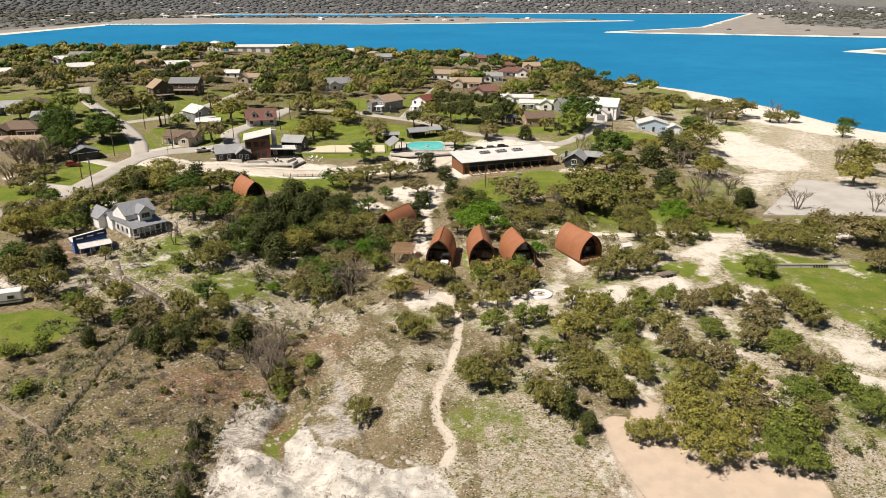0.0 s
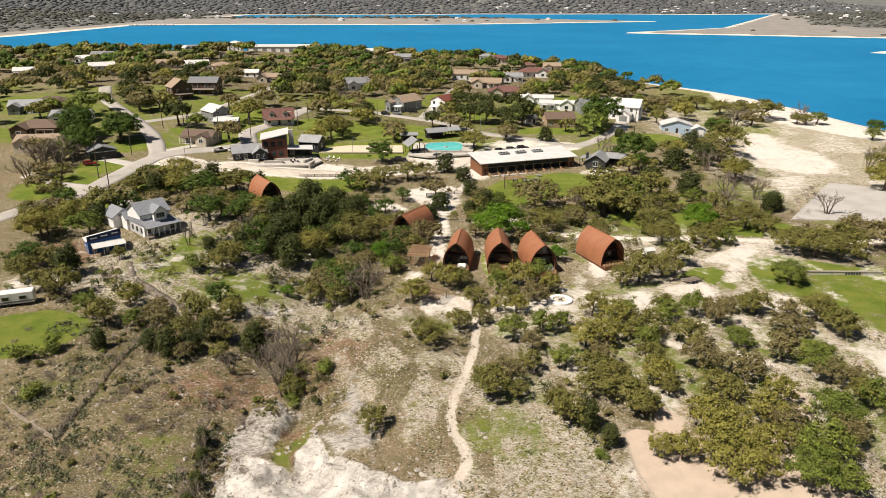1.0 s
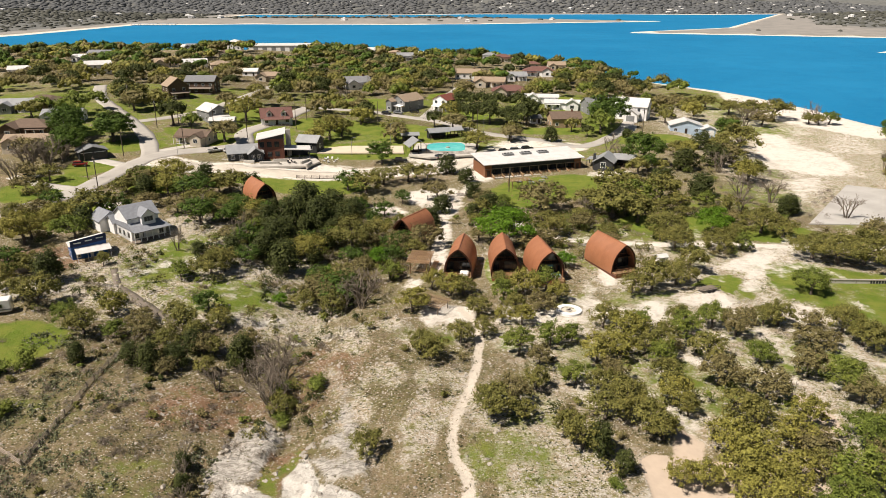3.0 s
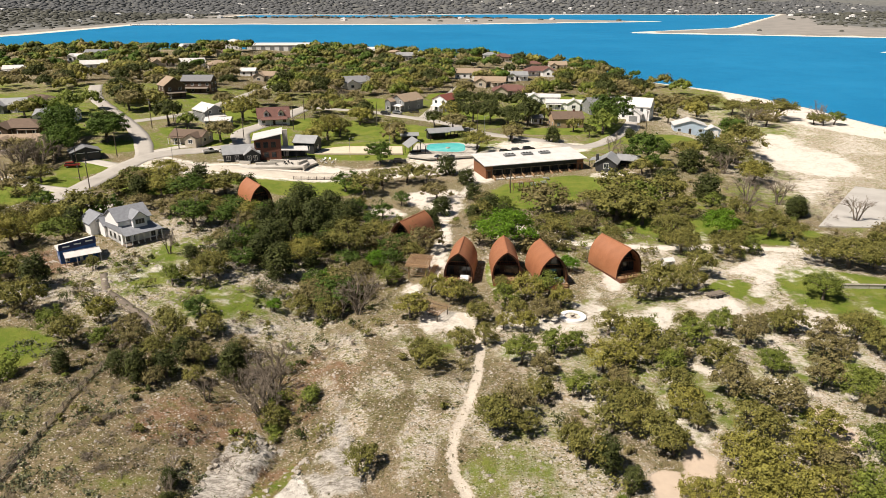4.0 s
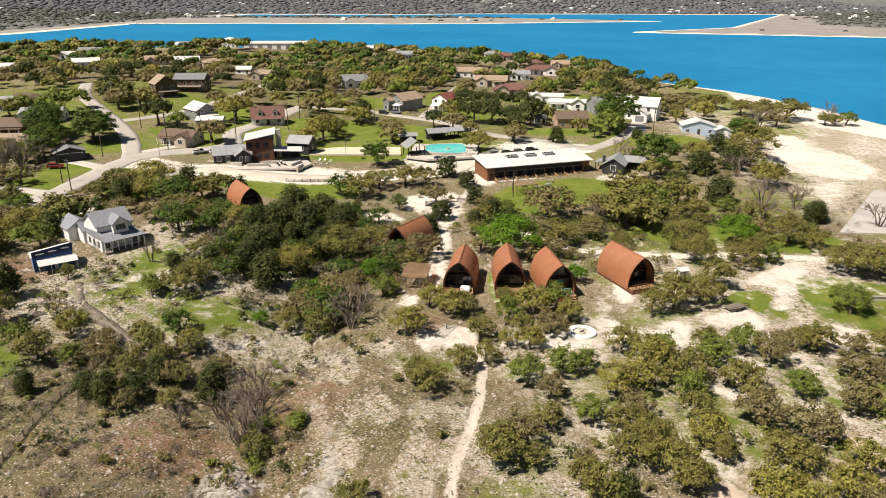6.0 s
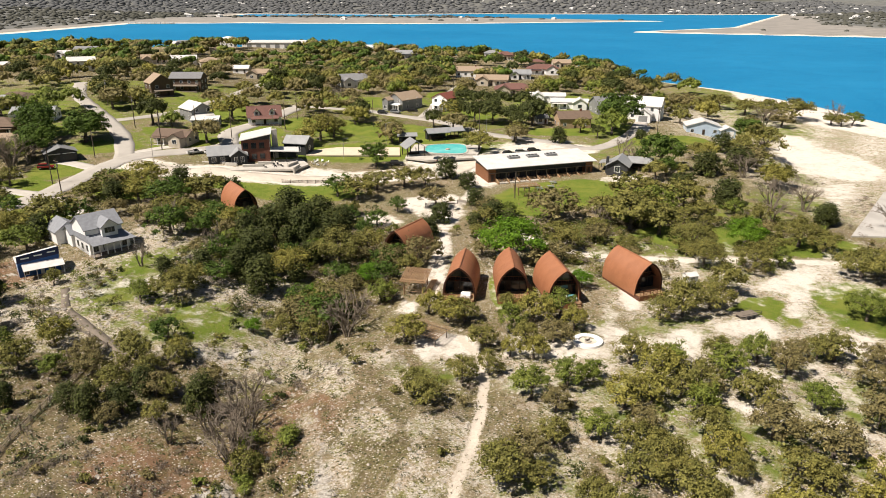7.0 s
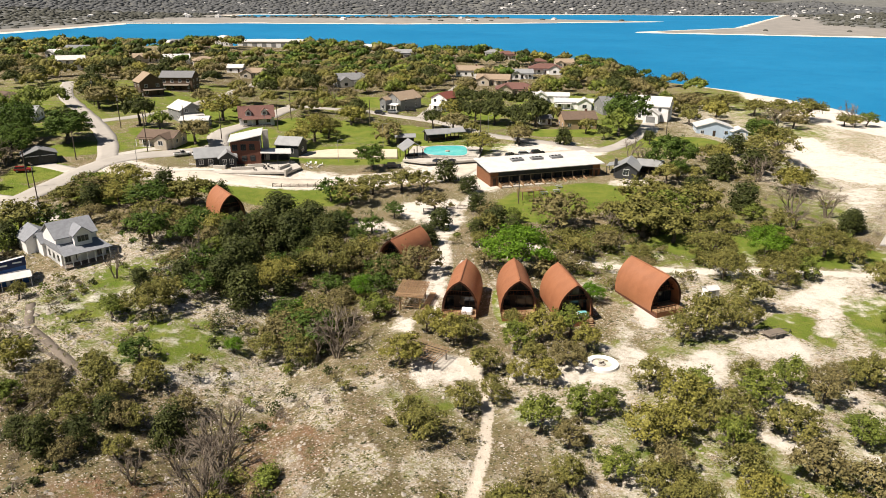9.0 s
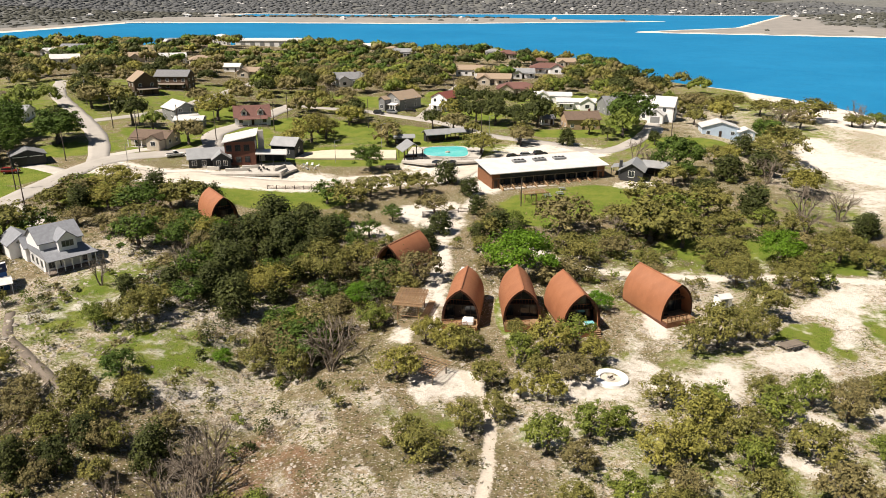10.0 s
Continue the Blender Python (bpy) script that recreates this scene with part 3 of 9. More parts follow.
def ground_masks(x, y):
    """How much of each kind of cover lies at x, y."""
    m = {}
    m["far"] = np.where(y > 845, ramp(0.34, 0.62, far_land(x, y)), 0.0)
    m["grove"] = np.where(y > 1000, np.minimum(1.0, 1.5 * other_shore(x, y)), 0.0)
    g = np.zeros_like(x)
    for args in ((-83, 127, 14, 9, 15), (37, 231, 23, 12, 20), (26, 222, 10, 11, 0),
                 (-40, 231, 17, 9, 0), (-62, 236, 10, 5, 0), (-97, 238, 9, 12, -30), (-122, 222, 14, 12, 40), (-118, 244, 8, 10, 0), (-88, 228, 12, 8, 0), (-88, 281, 14, 6, 30), (-118, 268, 9, 8, 40),
                 (-98, 291, 16, 8, -30), (-30, 276, 24, 12.5, 0), (-20, 312, 26, 13, -20), (-50, 320, 16, 16, 0), (-72, 300, 12, 12, 0), (-35, 378, 22, 14, 0),
                 (12, 345, 14, 10, -20), (48, 310, 18, 7, 0), (66, 318, 12, 9, 0), (88, 296, 16, 8, 0), (-88, 335, 12, 16, 0), (-140, 285, 9, 8, 0),
                 (62, 196, 14, 8, 0), (88, 188, 12, 7, 0), (2, 399, 10, 14, 0), (-43, 238, 18, 9, 0), (63, 157, 6, 3, 30), (79, 162, 8, 6, 0), (12.5, 163, 2.2, 9, 0), (40, 148, 6, 3, 0), (47, 150, 5, 2, 20), (66, 150, 5, 2.2, 40), (56, 141, 5, 1.6, 10),
                 (-105, 200, 14, 12, 0)):
        g = np.maximum(g, blob(x, y, *args) * (0.52 if 30 < args[0] < 82 and 138 < args[1] < 166 else 1.0))
    for args in ((-62, 172, 12, 14, -20), (-52, 190, 6, 14, 10), (14, 109, 6, 8, 0), (13, 128, 5, 3.5, 0), (24, 126, 9, 5, 0), (-45, 150, 16, 10, 10),
                 (-64, 160, 12, 10, 0), (40, 116, 26, 10, -20), (66, 122, 14, 12, 0), (72, 100, 12, 14, 0), (60, 190, 40, 14, 0), (-2, 132, 8, 4, 0), (-22, 98.5, 2.2, 6.5, -15), (10, 98, 8, 8, 0), (160, 430, 36, 90, 0), (150, 350, 30, 30, 0), (100, 225, 16, 20, 0), (82, 215, 20, 14, 0), (120, 270, 12, 30, 0)):
        g = np.maximum(g, blob(x, y, *args, soft=0.7) * (0.62 if args[0] < -40 and args[1] > 140 else 0.5))
    g = np.maximum(g, (0.26 + 0.14 * ramp(8, 20, x)) * ramp(0.45, 0.75, value_noise(x, y, 7, 12)) * ramp(260, 200, y))
    g = np.maximum(g, (0.3 + 0.4 * value_noise(x, y, 26, 14)) * ramp(240, 275, y) * ramp(100, 70, x) * ramp(430, 390, y))
    g = np.maximum.reduce([g, area(x, y, MEADOW, 2.2) * (0.55 + 0.4 * value_noise(x, y, 6, 29)), area(x, y, MOSS, 0.9) * (0.35 + 0.3 * ramp(99, 94, y)), area(x, y, ((61.8, 160.1), (68.2, 158), (62.1, 149.1), (59.3, 153.5), (55, 154.3)), 1.0)])
    g = np.maximum(g, 0.4 * blob(x, y, -58, 96, 26, 26, 0, 0.5) * ramp(0.3, 0.65, value_noise(x, y, 8, 22)))
    m["grass"] = g
    b = band(x, y, BACK_TRACK, 2.4, 1.6) * 0.6 + band(x, y, DRIVE, 12, 3) * 0.8 + band(x, y, SIDE_TRACK, 3.0, 1.5) * 0.75
    for outline in CLEARINGS:
        b = np.maximum(b, (0.5 + 0.3 * value_noise(x, y, 5, 26)) * area(x, y, outline, 1.6))
    for args in ((52, 131, 4, 1.6, -30), (46, 122, 5, 1.3, -35), (58, 118, 5, 1.3, -40), (70, 112, 6, 1.5, -35), (80, 106, 6, 2, -30), (13, 243, 6, 7, 0), (57, 246, 8, 4, 20), (2, 264, 16, 7, 0), (34, 286, 18, 9, 20), (-46, 252, 18, 5, 0),
                 (-90, 152, 9, 5, 20), (38, 160, 2.4, 7, -10)):
        b = np.maximum(b, 0.72 * blob(x, y, *args, soft=0.6))
    b = np.maximum(b, np.maximum((0.62 + 0.3 * value_noise(x, y, 14, 27)) * area(x, y, EAST_CALICHE, 5), 0.66 * area(x, y, EAST_DIRT, 8)))
    b = np.maximum(b, 0.42 * ramp(0.42, 0.8, value_noise(x + 0.5 * y, y * 0.35 - 0.6 * x, 4, 15)) * ramp(2, 14, x) * ramp(215, 180, y))
    b = np.maximum(b, 0.44 * ramp(0.35, 0.75, value_noise(x, y * 0.5, 9, 28)) * blob(x, y, 150, 310, 55, 110, 0, 0.4))
    m["path"] = band(x, y, FOOTPATH, 1.2, 0.7) * (0.75 + 0.25 * value_noise(x, y, 3, 41))
    m["bare"] = b
    shore = np.interp(x, SHORE_X, SHORE_Y)
    steep = (np.interp(x + 15, SHORE_X, SHORE_Y) - np.interp(x - 15, SHORE_X, SHORE_Y)) / 30
    inland = (shore - y) / np.sqrt(1 + steep * steep)
    far = far_land(x, y)
    m["bare"] = np.maximum(m["bare"], np.maximum(ramp(14, 8, inland) * ramp(110, 165, x), 0.95 * area(x, y, BEACH, 4)) * (y < 800))
    m["bare"] = np.maximum(m["bare"], ramp(0.62, 0.3, np.where(y > 840, far, 9)))
    m["soil"] = 0.75 * area(x, y, MOSS, 1.0) + np.maximum(blob(x, y, -38, 112, 12, 7, 10, 0.5), blob(x, y, -22, 122, 9, 12, 0, 0.5)) * 0.65 + 0.55 * blob(x, y, 130, 225, 22, 22, 0, 0.5) * 0.4 + 0.6 * blob(x, y, -92, 168, 18, 10, 0, 0.5)
    m["rock"] = np.maximum.reduce([area(x, y, ROCK_SLAB, 0.9), area(x, y, ROCK_RIB, 1.3) * 0.32, blob(x, y, -22, 135, 9, 2.4, 8, 0.5) * 0.5, blob(x, y, -40, 140, 12, 3, 20, 0.6) * 0.45, blob(x, y, -52, 168, 6, 14, 20, 0.7) * 0.4,
                                   blob(x, y, -62, 163, 14, 6, 20, 0.7) * 0.4, blob(x, y, -42, 152, 9, 8, 20, 0.7) * 0.35, blob(x, y, -80, 150, 14, 7, 20, 0.7) * 0.35, blob(x, y, -7, 136, 3, 6, 0, 0.5) * 0.3])
    m["ledge"] = np.maximum(area(x, y, GREY_LEDGE, 0.9), area(x, y, ROCK_RIB, 1.3) * 0.95 * value_noise(x, y, 2.2, 24))
    m["rock"] = m["rock"] * (0.5 + 0.8 * value_noise(x, y, 4.5, 16) + 0.25 * value_noise(x, y, 1.6, 17)) * (1 - area(x, y, MOSS, 0.7))
    m["rock"] = np.maximum(m["rock"], 0.8 * area(x, y, ROCK_SLAB, 0.7))
    m["stony"] = np.maximum.reduce([blob(x, y, 14, 92, 16, 24, 0, 0.4) * 0.72, blob(x, y, 76, 96, 15, 26, -15, 0.3) * 1.2, blob(x, y, 76, 122, 18, 18, 0, 0.5) * 0.8, blob(x, y, 48, 120, 34, 20, -15, 0.5) * 1.1, blob(x, y, -6, 112, 11, 16, 0, 0.5) * 0.8, blob(x, y, -9, 128, 12, 13, 0, 0.5) * 0.85, blob(x, y, 14, 134, 14, 6, 0, 0.5) * 0.7, blob(x, y, 66, 158, 34, 26, 0, 0.5) * 0.85, blob(x, y, -56, 162, 26, 24, 20, 0.5) * 1.1, blob(x, y, -34, 146, 14, 10, 20, 0.5) * 0.9, blob(x, y, -47, 190, 7, 14, 10, 0.5) * 0.95, blob(x, y, -30, 138, 16, 6, 0, 0.5) * 0.5, blob(x, y, -64, 186, 13, 16, 20, 0.5) * 1.2, blob(x, y, 110, 240, 16, 40, 0, 0.5) * 0.7, blob(x, y, 155, 310, 60, 110, 0, 0.4) * 0.9])
    m["stony"] = m["stony"] * np.where((x < 8) & (y < 145) & (x > -24), 0.25 + 1.0 * ramp(0.3, 0.75, value_noise(x + 0.6 * y, y * 0.6 - x, 5, 35)), 1.0)
    m["sand"] = np.maximum.reduce([area(x, y, lot, 0.5) for lot in SAND_LOTS])
    m["wood"] = np.maximum.reduce([blob(x, y, -30, 172, 24, 26, 0, 0.4), blob(x, y, -60, 130, 20, 14, 20, 0.5) * 0.6, blob(x, y, 50, 196, 26, 12, 0, 0.4), blob(x, y, -10, 400, 190, 95, 0, 0.3) * 0.85, blob(x, y, -110, 500, 150, 110, 0, 0.3), blob(x, y, 95, 250, 14, 28, 0, 0.4) * 0.2, blob(x, y, 25, 118, 26, 14, -20, 0.5) * 0.35, blob(x, y, -62, 100, 36, 36, 0, 0.4) * 0.3, blob(x, y, -20, 118, 26, 20, 0, 0.5) * 0.45, blob(x, y, 60, 185, 60, 26, 0, 0.4) * 0.45])
    return m


def relief(x, y, masks):
    """Ledges, boulders and hummocks on top of the lie of the land."""
    rock = np.maximum(masks["rock"], masks["ledge"])
    step = value_noise(x, y, 5.0, 1) * 3.2 + value_noise(x, y, 2.2, 2) * 1.2
    ledge = (np.floor(step) + ramp(0.7, 0.98, step - np.floor(step))) * 0.85 - 1.05
    beds = value_noise(x + 0.4 * y, y - 0.2 * x, 2.6, 31) * 5 + value_noise(x, y, 1.2, 32) * 1.6
    ledge = ledge + (np.floor(beds) + ramp(0.6, 0.95, beds - np.floor(beds))) * 0.2 - 0.6 + (value_noise(x, y, 0.9, 33) - 0.5) * 0.22
    small = (value_noise(x, y, 1.3, 3) - 0.5) * 0.3 + (value_noise(x, y, 4.0, 4) - 0.5) * 0.5
    flat = np.maximum.reduce([masks["grass"], masks["sand"], masks["bare"]])
    near = ramp(330, 240, y) * ramp(170, 130, np.abs(x))
    return near * (rock * ledge + small * (1 - np.clip(flat, 0, 1)) * ramp(190, 140, y))


def steps_of(*spans):
    out = []
    for a, b, d in spans:
        out += list(np.arange(a, b, d))
    return np.array(out + [spans[-1][1]])


gx = steps_of((-4200, -1500, 180), (-1500, -500, 30), (-500, -200, 10), (-200, -105, 2.6), (-105, -46, 1.1), (-46, 12, 0.55), (12, 115, 1.1), (115, 240, 2.6), (240, 520, 14), (520, 1600, 30), (1600, 4200, 180))
gy = steps_of((-900, -60, 120), (-60, 70, 8), (70, 76, 1.1), (76, 116, 0.55), (116, 200, 1.1), (200, 330, 1.9), (330, 560, 4), (560, 860, 12), (860, 3400, 38), (3400, 4950, 110))
X, Y = np.meshgrid(gx, gy)
masks = ground_masks(X, Y)
Z = ground_z(X, Y) + relief(X, Y, masks)
Z = np.where(Y < 240, np.maximum(Z, LAKE + 0.12), Z)
nx, ny = len(gx), len(gy)
ids = np.arange(nx * ny).reshape(ny, nx)
quads = np.stack([ids[:-1, :-1], ids[:-1, 1:], ids[1:, 1:], ids[1:, :-1]], -1).reshape(-1, 4)
mesh = bpy.data.meshes.new("ground")
mesh.from_pydata(np.stack([X, Y, Z], -1).reshape(-1, 3).tolist(), [], quads.tolist())
for name, values in masks.items():
    mesh.attributes.new(name, "FLOAT", "POINT").data.foreach_set("value", np.clip(values, 0, 1).ravel().astype(np.float32))
mesh.polygons.foreach_set("use_smooth", np.ones(len(mesh.polygons), bool))
mesh.materials.append(ground_material())
tagged(new("ground", mesh), "dry stony hill country ground with lawns and bare caliche", "ground", kind="structure")


def land(x, y):
    """Height of the ground as built, at one place."""
    a, b = np.array([float(x)]), np.array([float(y)])
    return float((ground_z(a, b) + relief(a, b, ground_masks(a, b)))[0])


def lands(x, y):
    return ground_z(x, y) + relief(x, y, ground_masks(x, y))


# ---- small mesh tools ----
def made(name, bm, mat, smooth=False):
    me = bpy.data.meshes.new(name)
    bm.to_mesh(me)
    bm.free()
    if mat is not None:
        me.materials.append(mat)
    if smooth:
        me.polygons.foreach_set("use_smooth", np.ones(len(me.polygons), bool))
    return me


def part(name, bm, mat, parent, label="", smooth=False):
    ob = new(name, made(name, bm, mat, smooth))
    ob.parent = parent
    if label:
        ob["label"] = label
    return ob


def shared(name, me, parent, m):
    """A piece on mesh data that alike pieces share."""
    ob = new(name, me)
    ob.parent = parent
    ob.matrix_basis = m
    return ob


def thing(name, x, y, turn, label, category, group="", z=None, sink=0.0, kind=""):
    ob = new(name)
    ob.matrix_basis = pose(x, y, (land(x, y) if z is None else z) - sink, 0, 0, turn)
    return tagged(ob, label, category, group, kind)


def add_box(bm, x0, y0, z0, x1, y1, z1, m=None):
    v = [bm.verts.new((x, y, z)) for z in (z0, z1) for x, y in ((x0, y0), (x1, y0), (x1, y1), (x0, y1))]
    for f in ((3, 2, 1, 0), (4, 5, 6, 7), (0, 1, 5, 4), (1, 2, 6, 5), (2, 3, 7, 6), (3, 0, 4, 7)):
        bm.faces.new([v[i] for i in f])
    if m is not None:
        bmesh.ops.transform(bm, matrix=m, verts=v)
    return v


def box(x0, y0, z0, x1, y1, z1, bevel=0.0):
    bm = bmesh.new()
    add_box(bm, x0, y0, z0, x1, y1, z1)
    if bevel:
        bmesh.ops.bevel(bm, geom=bm.edges[:], offset=bevel, segments=1, affect="EDGES")
    return bm


def add_prism(bm, outline, y0, y1):
    """A flat outline in x and z, drawn out along y."""
    a = [bm.verts.new((x, y0, z)) for x, z in outline]
    b = [bm.verts.new((x, y1, z)) for x, z in outline]
    n = len(outline)
    bm.faces.new(a)
    bm.faces.new(b[::-1])
    for i in range(n):
        bm.faces.new((a[i], b[i], b[(i + 1) % n], a[(i + 1) % n]))
    return a + b


def prism(outline, y0, y1):
    bm = bmesh.new()
    add_prism(bm, outline, y0, y1)
    bmesh.ops.recalc_face_normals(bm, faces=bm.faces[:])
    return bm


def add_tube(bm, a, b, r0, r1=None, sides=6):
    """A tapered rod from a to b."""
    a, b = Vector(a), Vector(b)
    turn = (b - a).to_track_quat("Z", "Y").to_matrix()
    r1 = r0 if r1 is None else r1
    low, top = [], []
    for i in range(sides):
        w = turn @ Vector((math.cos(i * math.tau / sides), math.sin(i * math.tau / sides), 0))
        low.append(bm.verts.new(a + w * r0))
        top.append(bm.verts.new(b + w * r1))
    for i in range(sides):
        j = (i + 1) % sides
        bm.faces.new((low[i], low[j], top[j], top[i]))
    bm.faces.new(low[::-1])
    bm.faces.new(top)


def tube(a, b, r0, r1=None, sides=6):
    bm = bmesh.new()
    add_tube(bm, a, b, r0, r1, sides)
    return bm


def ribbon(name, line, width, lift, mat, label, category, step=2.0, across=5):
    """A paved strip that lies on the ground along a line of points."""
    pts = [Vector((*p, 0)) for p in line]
    fine = []
    for i in range(len(pts) - 1):
        p0, p1, p2, p3 = pts[max(0, i - 1)], pts[i], pts[i + 1], pts[min(len(pts) - 1, i + 2)]
        n = max(2, int((p2 - p1).length / step))
        for k in range(n):
            t = k / n
            fine.append(0.5 * ((2 * p1) + (p2 - p0) * t + (2 * p0 - 5 * p1 + 4 * p2 - p3) * t * t + (3 * p1 - p0 - 3 * p2 + p3) * t ** 3))
    fine.append(pts[-1])
    verts, faces, n = [], [], len(fine)
    for i, p in enumerate(fine):
        d = (fine[min(n - 1, i + 1)] - fine[max(0, i - 1)]).normalized()
        side = Vector((d.y, -d.x, 0))
        w = width * (1 + 0.05 * math.sin(i * 0.9) + (0.22 * math.sin(i * 0.37) * math.sin(i * 1.3) if width < 1.4 else 0))
        row = [p + side * w * (k / (across - 1) - 0.5) for k in range(across)]
        verts += [(q.x, q.y, 0) for q in row]
    v = np.array(verts)
    v[:, 2] = lands(v[:, 0], v[:, 1]) + lift
    edge = v.reshape(n, across, 3)[:, (0, -1)].copy()
    edge[:, :, 2] -= 0.4
    for i in range(n - 1):
        for k in range(across - 1):
            a = i * across + k
            faces.append((a, a + 1, a + across + 1, a + across))
    base = len(v)
    v = np.vstack([v, edge.reshape(-1, 3)])
    for i in range(n - 1):
        faces.append((base + 2 * i, i * across, (i + 1) * across, base + 2 * i + 2))
        faces.append((i * across + across - 1, base + 2 * i + 1, base + 2 * i + 3, (i + 1) * across + across - 1))
    me = bpy.data.meshes.new(name)
    me.from_pydata(v.tolist(), [], faces)
    me.materials.append(mat)
    me.polygons.foreach_set("use_smooth", np.ones(len(me.polygons), bool))
    return tagged(new(name, me), label, category, kind="structure")


def slab(name, corners, lift, mat, label, category, depth=0.5, kind="structure", level=None):
    """A paved area with the given outline, level or laid on the ground."""
    bm = bmesh.new()
    top = [bm.verts.new((x, y, (land(x, y) if level is None else level) + lift)) for x, y in corners]
    f = bm.faces.new(top)
    if f.normal.z < 0:
        f.normal_flip()
    r = bmesh.ops.extrude_face_region(bm, geom=[f])
    bmesh.ops.translate(bm, vec=(0, 0, -depth), verts=[e for e in r["geom"] if isinstance(e, bmesh.types.BMVert)])
    bmesh.ops.recalc_face_normals(bm, faces=bm.faces[:])
    return tagged(new(name, made(name, bm, mat)), label, category, kind=kind)


# ---- lake ----
bm = bmesh.new()
wx, wy = np.linspace(-4200, 4200, 30), np.linspace(-900, 4950, 30)
rows = [[bm.verts.new((x, y, LAKE)) for x in wx] for y in wy]
for i in range(29):
    for j in range(29):
        bm.faces.new((rows[i][j], rows[i][j + 1], rows[i + 1][j + 1], rows[i + 1][j]))
tagged(new("water", made("water", bm, water_material())), "deep blue lake water with small waves", "lake", kind="structure")

# ---- paving ----
ribbon("road", MAIN_ROAD, 7.2, 0.09, M["asphalt"], "sun-bleached grey village road", "road")
ribbon("road", NORTH_ROAD, 6.4, 0.075, M["asphalt"], "sun-bleached grey road climbing between houses", "road")
ribbon("road", CROSS_ROAD, 5.0, 0.06, M["asphalt"], "narrow grey lane past lawns", "road")
ribbon("road", UPPER_ROAD, 5.4, 0.07, M["asphalt"], "pale grey road through the village", "road")
ribbon("road", HILL_ROAD, 5.2, 0.06, M["asphalt"], "pale road up to the far houses", "road")
ribbon("driveway", DRIVE, 7.5, 0.05, M["gravel_drive"], "pale gravel resort driveway", "driveway")
ribbon("driveway", ((-107, 246), (-116, 250), (-123, 252)), 4.5, 0.06, M["concrete"], "pale concrete driveway to a garage", "driveway")
ribbon("driveway", ((-112, 222), (-126, 226), (-138, 232)), 4.0, 0.06, M["concrete"], "pale concrete driveway between lawns", "driveway")
ribbon("driveway", ((-104, 262), (-96, 272), (-90, 275)), 3.6, 0.05, M["concrete"], "pale concrete driveway", "driveway")
ribbon("driveway", ((83, 322), (80, 312), (74, 304)), 6.5, 0.08, M["concrete"], "pale concrete driveway of a white house", "driveway")
ribbon("driveway", ((-94, 208), (-101, 213), (-108, 220)), 5.0, 0.06, M["concrete"], "pale concrete driveway of a white house", "driveway")
ribbon("pavement", WEST_STEPS, 1.5, 0.05, M["grey_lumber"], "boardwalk and steps of sun-bleached planks down a slope", "walkway", 1.0, 3)
slab("pavement", ((101, 195), (136.4, 192.1), (166, 204), (174, 213), (156.1, 222.9), (133.8, 236.7)), 0.25, M["slab_concrete"], "large pale concrete slab on open ground", "slab", 0.7, level=0.7)
slab("pavement", ((-79, 255), (-66, 249), (-46, 250.5), (-43, 257), (-47, 266), (-60, 263), (-72, 262)), 0.12, M["concrete"], "white concrete plaza before the lodge", "plaza", 0.6, level=4.3)
slab("pavement", ((-12, 266), (-4, 262), (12, 266), (15, 285), (8, 293), (-9, 293)), 0.06, M["concrete"], "pale concrete pool deck", "pool deck", 0.6, level=4.75)
slab("pavement", ((-46.5, 271), (-14, 271), (-15, 285.5), (-45.5, 285.5)), 0.05, M["sand"], "pale sand volleyball court on the lawn", "court", 0.5, level=4.55)

# ---- trees ----
def leaves(rng, centres, radii, count, size, flat=0.8, loose=0.22):
    """Leaf sprays on the clumps of a crown and loosely between them, as small three-cornered pieces."""
    k = rng.integers(0, len(centres), count)
    d = rng.normal(size=(count, 3))
    d /= np.linalg.norm(d, axis=1)[:, None]
    d[:, 2] = np.where(d[:, 2] < -0.45, -d[:, 2], d[:, 2])
    reach = radii[k, None] * (0.45 + 0.75 * rng.random((count, 1)) ** 0.7)
    c = centres[k] + d * reach * np.array([1, 1, flat])
    other = centres[rng.integers(0, len(centres), count)]
    near = np.linalg.norm(other - centres[k], axis=1) < 2.6 * radii[k]
    c = np.where(((rng.random(count) < loose) & near)[:, None], c + (other - centres[k]) * rng.random((count, 1)), c)
    middle = centres.mean(0)
    out = (c - middle) / (np.abs(centres - middle).max(0) + radii.max())
    n = out * 0.7 + d * 0.5 + rng.normal(size=(count, 3)) * 0.5
    n[:, 2] += 0.3
    n /= np.linalg.norm(n, axis=1)[:, None]
    a = np.cross(n, rng.normal(size=(count, 3)))
    a /= np.linalg.norm(a, axis=1)[:, None]
    b = np.cross(n, a)
    s = size * (0.6 + 0.8 * rng.random((count, 1)))
    w = s * (0.5 + 0.4 * rng.random((count, 1)))
    return np.stack([c + a * s, c - a * s * 0.5 - b * w, c - a * s * 0.5 + b * w], 1).reshape(-1, 3)


